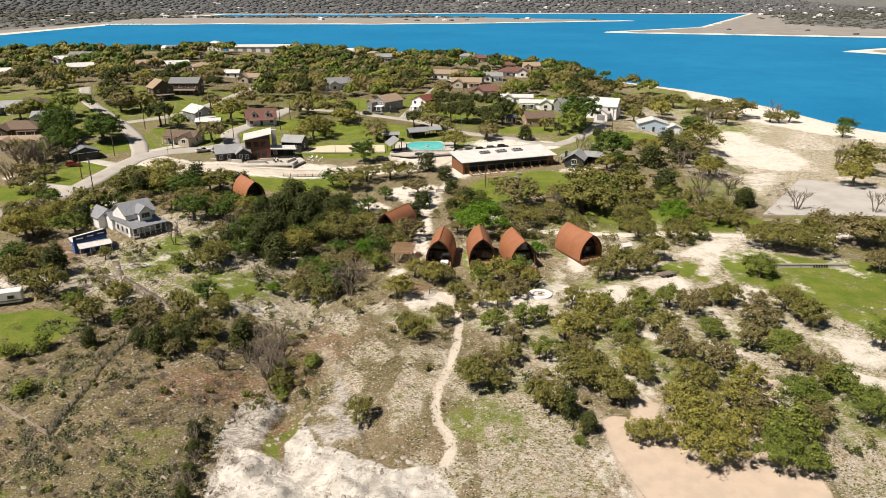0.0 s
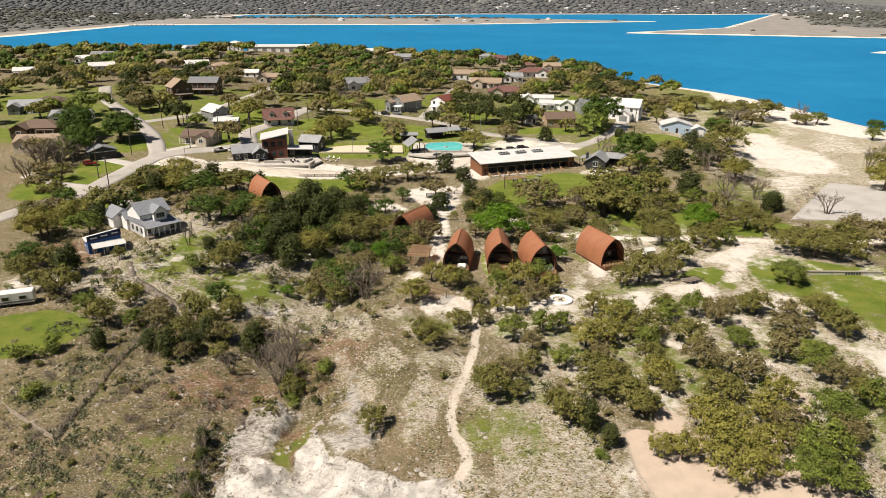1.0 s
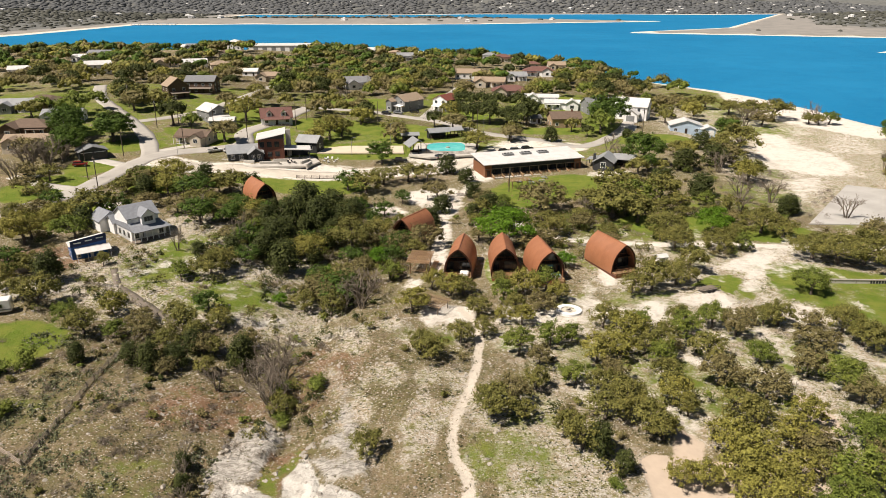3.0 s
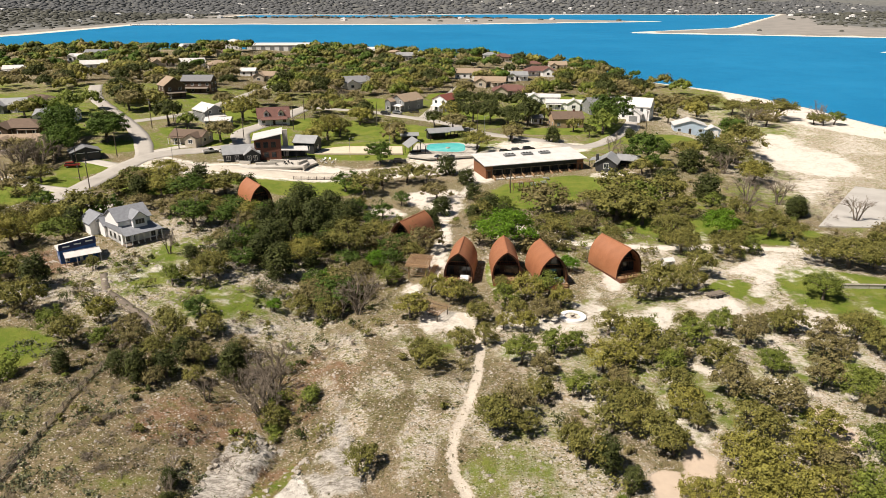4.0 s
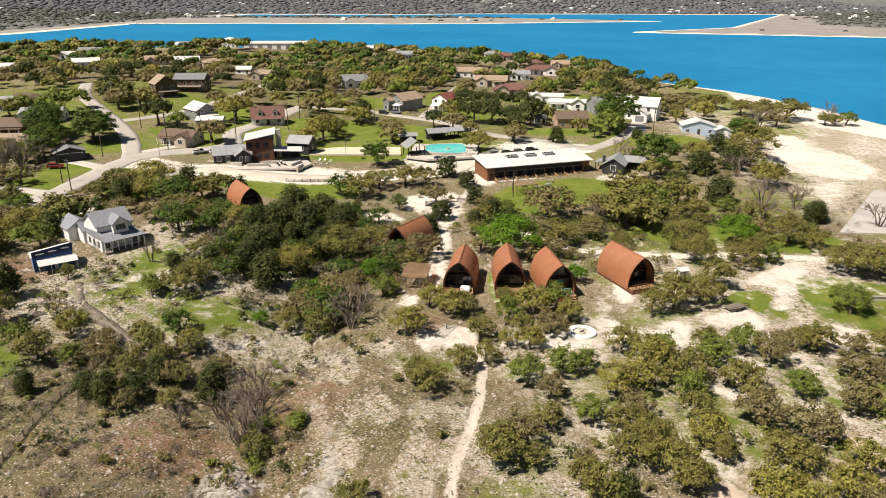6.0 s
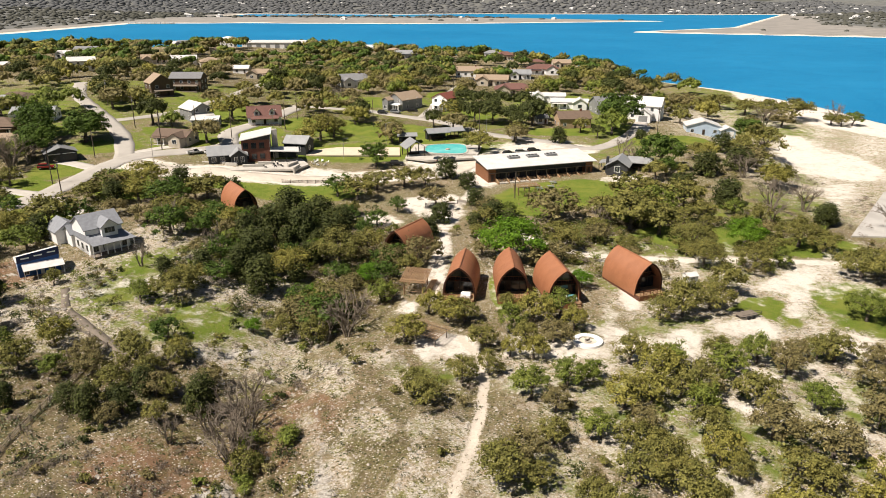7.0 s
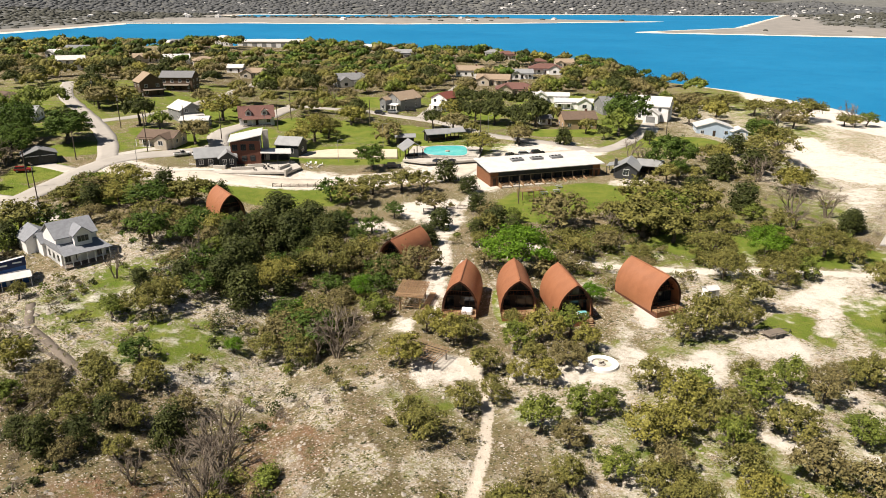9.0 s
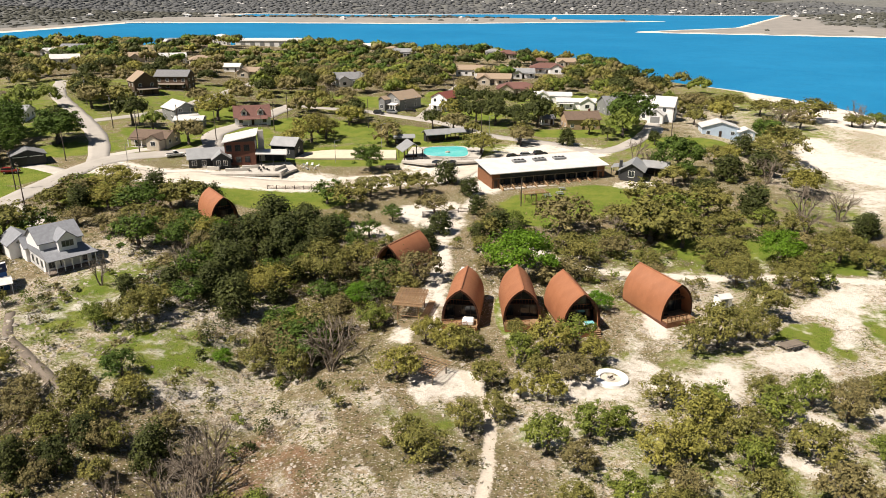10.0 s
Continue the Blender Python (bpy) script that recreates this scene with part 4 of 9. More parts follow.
def dome_leaves(rng, wide, tall, count, size, low=0.42):
    """Leaves over the whole of an uneven crown, so that it reads as one mass with a broken outline."""
    d = rng.normal(size=(count, 3))
    d /= np.linalg.norm(d, axis=1)[:, None]
    d[:, 2] = np.where(d[:, 2] < 0.02, -d[:, 2], d[:, 2])
    ang, p = np.arctan2(d[:, 1], d[:, 0]), rng.random(6) * 6.3
    lobe = 1 + 0.13 * np.sin(3 * ang + p[0]) + 0.1 * np.sin(5 * ang + 3 * d[:, 2] + p[1]) + 0.09 * np.sin(8 * d[:, 2] + 2 * ang + p[2]) + 0.07 * np.sin(11 * ang + 7 * d[:, 2] + p[3])
    reach = lobe[:, None] * (1.0 - 0.42 * rng.random((count, 1)) ** 1.6)
    c = d * reach * np.array([wide * 0.47, wide * 0.47, tall * 0.5]) + np.array([0, 0, tall * low])
    n = d * 0.9 + rng.normal(size=(count, 3)) * 0.55
    n[:, 2] += 0.2
    n /= np.linalg.norm(n, axis=1)[:, None]
    a = np.cross(n, rng.normal(size=(count, 3)))
    a /= np.linalg.norm(a, axis=1)[:, None]
    b = np.cross(n, a)
    s = size * (0.6 + 0.8 * rng.random((count, 1)))
    w = s * (0.5 + 0.4 * rng.random((count, 1)))
    return np.stack([c + a * s, c - a * s * 0.5 - b * w, c - a * s * 0.5 + b * w], 1).reshape(-1, 3)


def ico(subdivisions):
    bm = bmesh.new()
    bmesh.ops.create_icosphere(bm, subdivisions=subdivisions, radius=1)
    v, f = np.array([q.co[:] for q in bm.verts]), np.array([[q.index for q in t.verts] for t in bm.faces])
    bm.free()
    return v, f


ICO = {1: ico(1), 2: ico(2)}


def masses(rng, centres, radii, level, flat=0.9, rough=0.16):
    """Uneven rounded masses of foliage, one to a clump: corners and faces."""
    v, f = ICO[level]
    n = len(centres)
    bent = v[None] * (1 + rough * rng.normal(size=(n, len(v), 1))) * np.array([1, 1, flat])
    return (bent * radii[:, None, None] + centres[:, None]).reshape(-1, 3), (f[None] + (np.arange(n) * len(v))[:, None, None]).reshape(-1, 3)


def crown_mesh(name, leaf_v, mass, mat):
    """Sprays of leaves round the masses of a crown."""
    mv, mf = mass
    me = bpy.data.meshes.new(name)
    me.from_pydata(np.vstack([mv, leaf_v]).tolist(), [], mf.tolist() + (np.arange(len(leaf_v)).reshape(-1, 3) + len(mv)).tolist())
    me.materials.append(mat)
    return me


def oak_clumps(rng, wide, tall, count):
    """Centres and sizes of the leaf clumps of a spreading crown of the given width."""
    r = wide / 2
    ang, rad = rng.random(count) * math.tau, np.sqrt(rng.random(count)) * 0.88
    top = np.sqrt(1 - (rad * 0.97) ** 2)
    lobes = 1 + 0.16 * np.sin(ang * 3 + rng.random() * 6) + 0.1 * np.sin(ang * 5 + rng.random() * 6)
    x, y = np.cos(ang) * rad * r * lobes, np.sin(ang) * rad * r * lobes
    lop = rng.normal(size=2) * 0.1 * r
    z = tall * (0.24 + 0.64 * top * (0.2 + 0.8 * rng.random(count) ** 0.7) + rng.normal(size=count) * 0.045)
    c = np.stack([x + lop[0], y + lop[1], z], 1)
    return c, r * (0.12 + 0.13 * rng.random(count))


def dome_clumps(rng, wide, tall, count):
    """Clumps of a dense rounded crown that reaches well down."""
    r = wide / 2
    ang = np.arange(count) * 2.4 + rng.normal(size=count) * 0.35
    rad = np.sqrt((np.arange(count) + 0.5) / count) * 0.84
    z = tall * (0.15 + 0.56 * np.sqrt(1 - rad ** 2) + rng.normal(size=count) * 0.05)
    c = np.stack([np.cos(ang) * rad * r * rng.uniform(0.85, 1.1, count), np.sin(ang) * rad * r * rng.uniform(0.8, 1.1, count), z], 1)
    return c, r * (0.25 + 0.12 * rng.random(count))


def bare_tree(rng, wide, tall, radius):
    """A leafless tree: slender stems that fork again and again into fine twigs."""
    bm = bmesh.new()
    for k in range(3):
        a = k * 2.1 + rng.random()
        stack = [(Vector((math.cos(a) * 0.15, math.sin(a) * 0.15, -0.3)), Vector((math.cos(a) * 0.28, math.sin(a) * 0.28, 1)).normalized(), tall * 0.34, radius, 0)]
        while stack:
            p, d, length, r, level = stack.pop()
            q = p + d * length
            add_tube(bm, p, q, r, r * 0.62, 5 if level == 0 else 3)
            if level < 4:
                for j in range((3, 3, 3, 2)[level]):
                    nd = (d + Vector(rng.normal(size=3)) * (0.36 + 0.06 * level) + Vector((0, 0, 0.12))).normalized()
                    stack.append((p.lerp(q, rng.uniform(0.6, 1.0)), nd, length * rng.uniform(0.55, 0.8), r * 0.6, level + 1))
    return bm


def trunk_mesh(name, rng, clumps, tall, radius, mat, twigs=0):
    """A tapered bent trunk that forks into limbs, which reach into the clumps."""
    bm = bmesh.new()
    fork = Vector((rng.normal() * 0.15, rng.normal() * 0.15, tall * 0.3))
    mid = Vector((fork.x * 0.3 + rng.normal() * 0.08, fork.y * 0.3, tall * 0.14))
    add_tube(bm, (0, 0, -0.4), mid, radius * 1.35, radius, 7)
    add_tube(bm, mid, fork, radius, radius * 0.8, 7)
    for i in range(min(len(clumps), 9)):
        c = Vector(clumps[i])
        knee = fork.lerp(c, 0.5) + Vector((rng.normal() * 0.2, rng.normal() * 0.2, 0.12 * tall * rng.random()))
        add_tube(bm, fork, knee, radius * 0.5, radius * 0.3, 5)
        add_tube(bm, knee, c, radius * 0.3, radius * 0.1, 4)
        for k in range(twigs):
            a = knee.lerp(c, rng.random())
            e = a + Vector((rng.normal(), rng.normal(), abs(rng.normal()) * 0.8 + 0.3)) * tall * 0.13
            add_tube(bm, a, e, radius * 0.13, radius * 0.04, 3)
            for j in range(2):
                add_tube(bm, a.lerp(e, 0.6), e + Vector((rng.normal(), rng.normal(), abs(rng.normal()))) * tall * 0.07, radius * 0.06, radius * 0.02, 3)
    return made(name, bm, mat, True)


def tree_kind(name, mat, wide, tall, count, size, variants, style="oak", bark="bark"):
    """Meshes of a few trees of one kind: pairs of trunk and crown, for the given width."""
    out = []
    for i in range(variants):
        rng = np.random.default_rng(sum(map(ord, name)) * 31 + i * 7)
        if style == "bare":
            out.append((made("trunk", bare_tree(rng, wide, tall, wide * 0.026), M[bark]), None))
            continue
        if style == "dome":
            c, r = dome_clumps(rng, wide, tall, 20)
            r = r * 0.8
            v = np.vstack([leaves(rng, c, r * 1.12, int(count * 0.75), size, 0.9), dome_leaves(rng, wide, tall, int(count * 0.25), size, 0.4)])
            trunk = trunk_mesh("trunk", rng, c[:5], tall, wide * 0.035, M[bark], 0)
            out.append((trunk, crown_mesh("crown", v, masses(rng, c, r * 0.72, 1, 0.9, 0.32), mat)))
            continue
        elif style == "juniper":
            n = 20
            lev = np.linspace(0.1, 0.86, n)
            rad = wide / 2 * np.sqrt(1 - lev ** 2 * 0.95) * (0.55 + 0.4 * rng.random(n))
            ang = np.arange(n) * 2.4 + rng.random(n)
            c = np.stack([np.cos(ang) * rad * 0.72, np.sin(ang) * rad * 0.72, lev * tall], 1)
            r = wide * (0.13 + 0.07 * rng.random(n))
            v = leaves(rng, c, r, count, size, 1.15)
        elif style == "shrub":
            n = 7
            c = rng.normal(size=(n, 3)) * np.array([wide * 0.2, wide * 0.2, tall * 0.12]) + np.array([0, 0, tall * 0.45])
            r = wide * (0.2 + 0.1 * rng.random(n))
            v = leaves(rng, c, r, count, size, 0.85)
        else:
            c, r = oak_clumps(rng, wide, tall, 44)
            v = np.vstack([leaves(rng, c, r, int(count * 0.8), size), dome_leaves(rng, wide, tall, int(count * 0.2), size)])
        trunk = trunk_mesh("trunk", rng, c, tall, wide * (0.035 if style != "shrub" else 0.015), M[bark])
        # small inner masses, added to block light and darken the crown's inside
        out.append((trunk, crown_mesh("crown", v, masses(rng, c, r * 0.45, 1, 0.8, 0.22), mat)))
    return out


KINDS = dict(
    oak=(tree_kind("oak", M["oak"], 6.0, 5.2, 2700, 0.15, 5), 6.0, "olive-green live oak with a spreading crown", "live oaks"),
    brown=(tree_kind("brown", M["oak_brown"], 6.0, 5.0, 2700, 0.15, 4), 6.0, "brownish live oak with thin budding foliage", "live oaks"),
    green=(tree_kind("green", M["oak_green"], 6.0, 5.4, 2700, 0.15, 4), 6.0, "fresh green live oak with a rounded crown", "live oaks"),
    yellow=(tree_kind("yellow", M["oak_yellow"], 6.0, 5.2, 2700, 0.15, 4), 6.0, "yellow-green live oak in spring leaf", "live oaks"),
    yellow_big=(tree_kind("yellow_big", M["oak_yellow"], 11.0, 7.2, 5600, 0.17, 2), 11.0, "broad yellow-green live oak in spring leaf", "live oaks"),
    green_big=(tree_kind("green_big", M["oak_green"], 11.0, 7.4, 5600, 0.17, 2), 11.0, "broad fresh green live oak", "live oaks"),
    oak_big=(tree_kind("oak_big", M["oak"], 11.0, 7.2, 5600, 0.17, 2), 11.0, "broad olive-green live oak", "live oaks"),
    lime=(tree_kind("lime", M["lime"], 6.0, 4.8, 6000, 0.11, 2), 6.0, "bright green tree in fresh leaf", "bright green trees"),
    dense=(tree_kind("dense", M["deep"], 6.0, 5.6, 4200, 0.15, 2), 6.0, "dense dark green oak on a lawn", "live oaks"),
    juniper=(tree_kind("juniper", M["juniper"], 5.0, 4.7, 2700, 0.15, 4, "juniper"), 5.0, "dark green juniper reaching to the ground", "junipers"),
    bare=(tree_kind("bare", M["twigs"], 6.0, 6.8, 0, 0.42, 3, "bare", "grey_bark"), 6.0, "leafless grey tree with fine branches", "bare trees"),
    bush=(tree_kind("bush", M["oak_green"], 3.0, 2.2, 1100, 0.12, 3, "shrub"), 3.0, "low leafy green bush on dry ground", "bushes"),
    far=(tree_kind("far", M["oak"], 9.0, 6.6, 860, 0.24, 4, "dome"), 9.0, "olive-green live oak in the village", "village oaks"),
    far_brown=(tree_kind("far_brown", M["oak_brown"], 9.0, 6.4, 860, 0.24, 4, "dome"), 9.0, "brownish live oak in the village", "village oaks"),
    far_green=(tree_kind("far_green", M["oak_green"], 9.0, 6.8, 860, 0.24, 3, "dome"), 9.0, "fresh green live oak in the village", "village oaks"),
    far_yellow=(tree_kind("far_yellow", M["oak_yellow"], 9.0, 6.6, 860, 0.24, 3, "dome"), 9.0, "yellow-green live oak in the village", "village oaks"),
    far_juniper=(tree_kind("far_juniper", M["juniper"], 7.0, 6.4, 860, 0.24, 3, "dome"), 7.0, "dark juniper among the village houses", "village junipers"),
    mid_deep=(tree_kind("mid_deep", M["deep"], 6.0, 5.4, 1800, 0.175, 3), 6.0, "dark green live oak in a thicket", "live oaks"),
    mid_oak=(tree_kind("mid_oak", M["oak"], 6.0, 5.2, 1800, 0.175, 4), 6.0, "olive-green live oak with a spreading crown", "live oaks"),
    mid_brown=(tree_kind("mid_brown", M["oak_brown"], 6.0, 5.0, 1800, 0.175, 3), 6.0, "brownish live oak with thin budding foliage", "live oaks"),
    mid_green=(tree_kind("mid_green", M["oak_green"], 6.0, 5.4, 1800, 0.175, 3), 6.0, "fresh green live oak with a rounded crown", "live oaks"),
    mid_juniper=(tree_kind("mid_juniper", M["juniper"], 5.0, 4.7, 1800, 0.175, 3, "juniper"), 5.0, "dark green juniper reaching to the ground", "junipers"),
)
TREE_RNG = random.Random(5)


def plant(kind, x, y, wide, z=None):
    """One tree with its foot on the ground."""
    meshes, base, label, group = KINDS[kind]
    trunk, crown = TREE_RNG.choice(meshes)
    name = {"juniper": "juniper_tree", "far_juniper": "juniper_tree", "mid_juniper": "juniper_tree", "bush": "bush", "bare": "bare_tree"}.get(kind, "oak_tree")
    s = wide * 1.03 / base
    ob = new(name)
    ob.matrix_basis = pose(x, y, land(x, y) if z is None else z, 0, 0, TREE_RNG.uniform(0, 360)) @ Matrix.Diagonal((s, s, s ** 0.8 * (TREE_RNG.uniform(0.95, 1.2) if kind.startswith("far") else (TREE_RNG.uniform(0.78, 1.0) if kind.startswith("mid") else TREE_RNG.uniform(0.9, 1.18))), 1))
    tagged(ob, label, "bush" if kind == "bush" else "tree", group)
    for part_name, me in (("trunk", trunk), ("crown", crown)):
        if me is not None:
            o = new(part_name, me)
            o.parent = ob
    return ob


OAKS_A = ((53.9, 93.6, 5.1), (-11.1, 98.5, 5), (21.1, 99.4, 5.9), (19.9, 101.9, 4.9), (33.9, 102.2, 5.1), (32.1, 104.3, 7.2), (70.1, 104.5, 5.1), (49.5, 105.9, 5.4), (13.4, 106.5, 4.6), (25.9, 106.7, 7.2), (8.5, 106.9, 7.6), (39.3, 107.7, 3.7), (46.4, 107.8, 6), (29.7, 108, 8.4), (-26, 111.2, 4.8), (30.1, 112.4, 4.3), (27.2, 113.1, 5.4), (16.3, 114.3, 4.8), (38.7, 115, 5.5), (47.6, 122.7, 7.1), (-1.5, 123.2, 6.5), (36.8, 124.7, 4.7), (39.7, 125.5, 6.5), (79.4, 125.9, 5.9), (-3.8, 126.3, 4.6), (78.3, 128.2, 6.6), (3.9, 129.1, 5.3), (8.4, 131.4, 4.7), (-67.6, 132.2, 6.5), (-48.7, 132.3, 6.2),)
OAKS_B = ((76.7, 132.7, 8.3), (31.4, 134.1, 6.1), (45.3, 134.4, 5), (-42.6, 135.2, 5), (65.7, 135.4, 6.6), (63.3, 136.4, 5.3), (8.3, 139.9, 5.6), (15.3, 141.3, 5), (-47.2, 142.7, 5.5), (-23.1, 147.7, 5.9), (4.9, 149.2, 5.5), (41, 150, 6.1), (-29.3, 150.3, 5.4), (-94.1, 150.7, 7.6), (45.6, 151.5, 8.2), (13.1, 154, 4), (52, 154.8, 8.5), (-90.3, 156.9, 7.7), (-96, 157.4, 9.4), (-51.1, 157.7, 8.6), (-49.1, 161.3, 7.3), (57.5, 162.7, 7.4), (-77.5, 163, 3.4), (-28.6, 163.5, 6.5), (99.6, 166.5, 13.2), (93.8, 166.7, 13), (119.4, 169.1, 12.2), (89.5, 170.1, 11.4), (68.7, 175, 9.6), (58.1, 175.4, 9.4),)
OAKS_C = ((-8.6, 178.8, 6.1), (-12.2, 179.1, 6.1), (-22.7, 181.8, 12.5), (-16.7, 184.6, 7.9), (58.5, 184.9, 11.5), (89.3, 185.4, 8.7), (84.9, 188.5, 10.5), (-64.6, 192.3, 10.3), (-56.2, 193.6, 8.5), (-115.1, 193.7, 9.4), (54.4, 197.2, 12.1), (-96.3, 197.8, 12.9), (-54.6, 200.3, 7.9), (48.5, 201.1, 15.7), (-92.2, 201.8, 9.3), (-65.3, 204.3, 9), (44.5, 206.9, 10.7), (-56.2, 214.4, 9.3), (-11.4, 214.5, 5.4), (-74.2, 216.1, 11.4), (66.6, 216.7, 13.3), (53.7, 220.6, 15.2), (-65.1, 221.9, 11.6), (-23.5, 225.3, 11.4), (-29.4, 227.9, 9.6), (-18.5, 233.9, 9.8), (-4.6, 236.1, 7.9), (-10.8, 236.9, 9.9), (103.3, 242, 10.9), (172.4, 261.8, 20.7),)
OAKS_D = ((120.2, 293.2, 17.2), (27.9, 296.1, 8.8), (-41.1, 300.3, 10), (-19.4, 301.9, 11.4), (-35.4, 329.1, 11.4), (-130.1, 332.9, 11.7), (-146.9, 346.1, 18.4), (170, 374.9, 20.2), (157.8, 375.2, 20), (153.5, 388.7, 13.7), (146.9, 406.7, 14.1), (141.5, 410.7, 10.6),)
BROWN_OAKS_A = ((63.1, 94.8, 5.8), (54.6, 98.2, 6.3), (19.8, 106.3, 3.1), (70.9, 109.4, 4.7), (11.8, 110.4, 6.2), (68.2, 110.5, 6.4), (53.5, 111.8, 7.9), (46.9, 115.5, 7), (29.5, 116.6, 4.9), (63, 117.7, 6.6), (17.5, 121.3, 4.5), (71.3, 127.2, 4.5), (67.9, 127.4, 6.4), (55.7, 131.1, 6.3), (71.9, 134.9, 4.7), (59.8, 136.1, 3.9), (20.1, 141.7, 5.7), (109.2, 151.8, 8), (-26.9, 154.3, 7.1), (-22.6, 154.6, 11), (-19.7, 159.2, 8.4), (-18.5, 169.2, 5.1), (113.4, 169.7, 13.8), (-4.8, 178.1, 9.1), (-48.8, 179.4, 7.9), (111.2, 182.3, 9), (-50.9, 191.4, 6.7), (28.5, 205.9, 14.7), (-1, 218.3, 9.5), (-92.5, 222.9, 12),)
BROWN_OAKS_B = ((105.9, 265.6, 11.8),)
GREEN_OAKS_A = ((57.6, 85.4, 6.2), (54, 87.1, 8.4), (57.8, 91.5, 8.2), (72.2, 95.9, 8.3), (63, 99.1, 8.9), (71.5, 103, 6.3), (67.1, 113.7, 8.5), (22.8, 115.2, 5.4), (88.3, 117.1, 7.8), (39, 121.2, 5.2), (56.4, 121.9, 5.4), (14.2, 124.5, 6.2), (20.3, 128.1, 5.8), (24.6, 129.4, 4.7), (46.1, 130.7, 6.4), (37.7, 132.8, 5.5), (52.4, 134.6, 5.7), (-72.5, 135.6, 5.4), (13.1, 145.9, 5.7), (79.3, 149.8, 8.5), (22.5, 150.3, 6.6), (-57.3, 156.3, 5.7), (-11.4, 160.7, 5.9), (58.8, 211.2, 12.9), (-92, 226.3, 10.1), (192.9, 361.7, 10.1),)
YELLOW_OAKS_A = ((43.5, 89.1, 10.6), (48.1, 92, 7), (41.3, 92.5, 7.8), (36.8, 92.5, 4.8), (33.5, 92.9, 4.3), (45.9, 98.1, 7.2), (42.4, 99.1, 7.1), (52.8, 101.2, 6.4), (56.6, 105.4, 5.5), (37.8, 110.4, 5.9), (27.9, 122.4, 6.8), (32, 123.1, 6.3), (34.3, 128.5, 7.1), (16, 136.3, 4.9), (12.2, 137.1, 3.7), (-42.9, 137.4, 3.8), (-65.2, 139.3, 5.6), (-5.7, 142, 7), (24.5, 146, 4.9), (17.6, 149.1, 7.4), (1.9, 149.7, 6.8), (-1.6, 153.2, 5.3), (-32.6, 175.8, 10.4), (-103.6, 177.4, 12.5), (-100.8, 190.1, 10.8), (-85.2, 227.9, 14.6), (13.7, 277.6, 11.5), (-45, 293.6, 12.7), (-85.3, 319.6, 16.2), (4.3, 335.5, 11),)
JUNIPERS_A = ((26.4, 95.2, 3.8), (23.4, 98.8, 5.4), (-50.2, 119.6, 6.8), (-46.2, 121.4, 6.2), (-54.4, 122, 5.6), (-64, 122.3, 4.9), (-35.6, 124.5, 6.1), (-44.8, 126.4, 6.0), (-41.3, 126.5, 6), (-81.3, 142, 10.2), (-86.1, 145, 8.7), (-85.1, 153.9, 7.8), (-36.5, 166.3, 9.1), (-42, 171.5, 7.6), (-40.1, 176.6, 9.6), (-46.1, 191.7, 8.3), (-32.7, 192.7, 9.9), (-40, 193.2, 10), (-26.5, 194.5, 8.3), (-2.7, 195.4, 6.6), (17.6, 200.8, 6), (9.2, 202.4, 5.1), (-24.8, 202.7, 8.6), (-31.7, 203.3, 10.4), (100.6, 205.4, 6.7), (13.7, 205.9, 7.8), (0.4, 206.2, 7.3), (-39.4, 209.1, 12.5), (-47.2, 213.4, 11), (10, 219.9, 6.5), (80.2, 221.6, 9.8),)
JUNIPERS_B = ((70.1, 229.4, 10), (8.1, 235.4, 6.9), (2, 246.2, 8.2), (84.1, 249.6, 10.9), (96.7, 255.4, 11.3), (44.1, 291, 7.8), (75.6, 297.8, 3.8),)
BUSHES_A = ((24.4, 92.5, 2.4), (-69.2, 107.2, 4.6), (-21, 116, 4.4), (-76.7, 118, 4.4), (-72.8, 120.7, 4.4),)
LIME_TREES_A = ((-34.4, 150.1, 3.4), (29.3, 164.6, 5.2), (-26.6, 166.6, 4.4), (-28.5, 184.7, 6.4), (71.1, 186.5, 10.1), (-50, 198.2, 7.2),)
BARE_TREES_A = ((-28.4, 120.9, 8), (-16.5, 147.6, 8.6), (-64.1, 173.3, 6.3), (135.4, 196.2, 8), (113.9, 200.1, 9.6), (90.4, 216, 11.7), (99.8, 216.4, 9.9), (-133.6, 226.1, 10.9), (-134.8, 237.6, 13.5), (-132.1, 243.7, 13.7), (-129.6, 248.8, 9.2), (64.4, 264.2, 6.7), (167.6, 271.1, 13.2), (189.2, 366.4, 13.5),)
DENSE_OAKS_A = ((71.5, 257.6, 15.5), (-21.2, 258.4, 9.9), (-135, 265.1, 12.5), (-123.3, 274.9, 14.5), (-144.1, 282.8, 13.5), (124.1, 313.7, 13.9), (70.9, 316, 19.1), (221.1, 356.4, 10.3),)
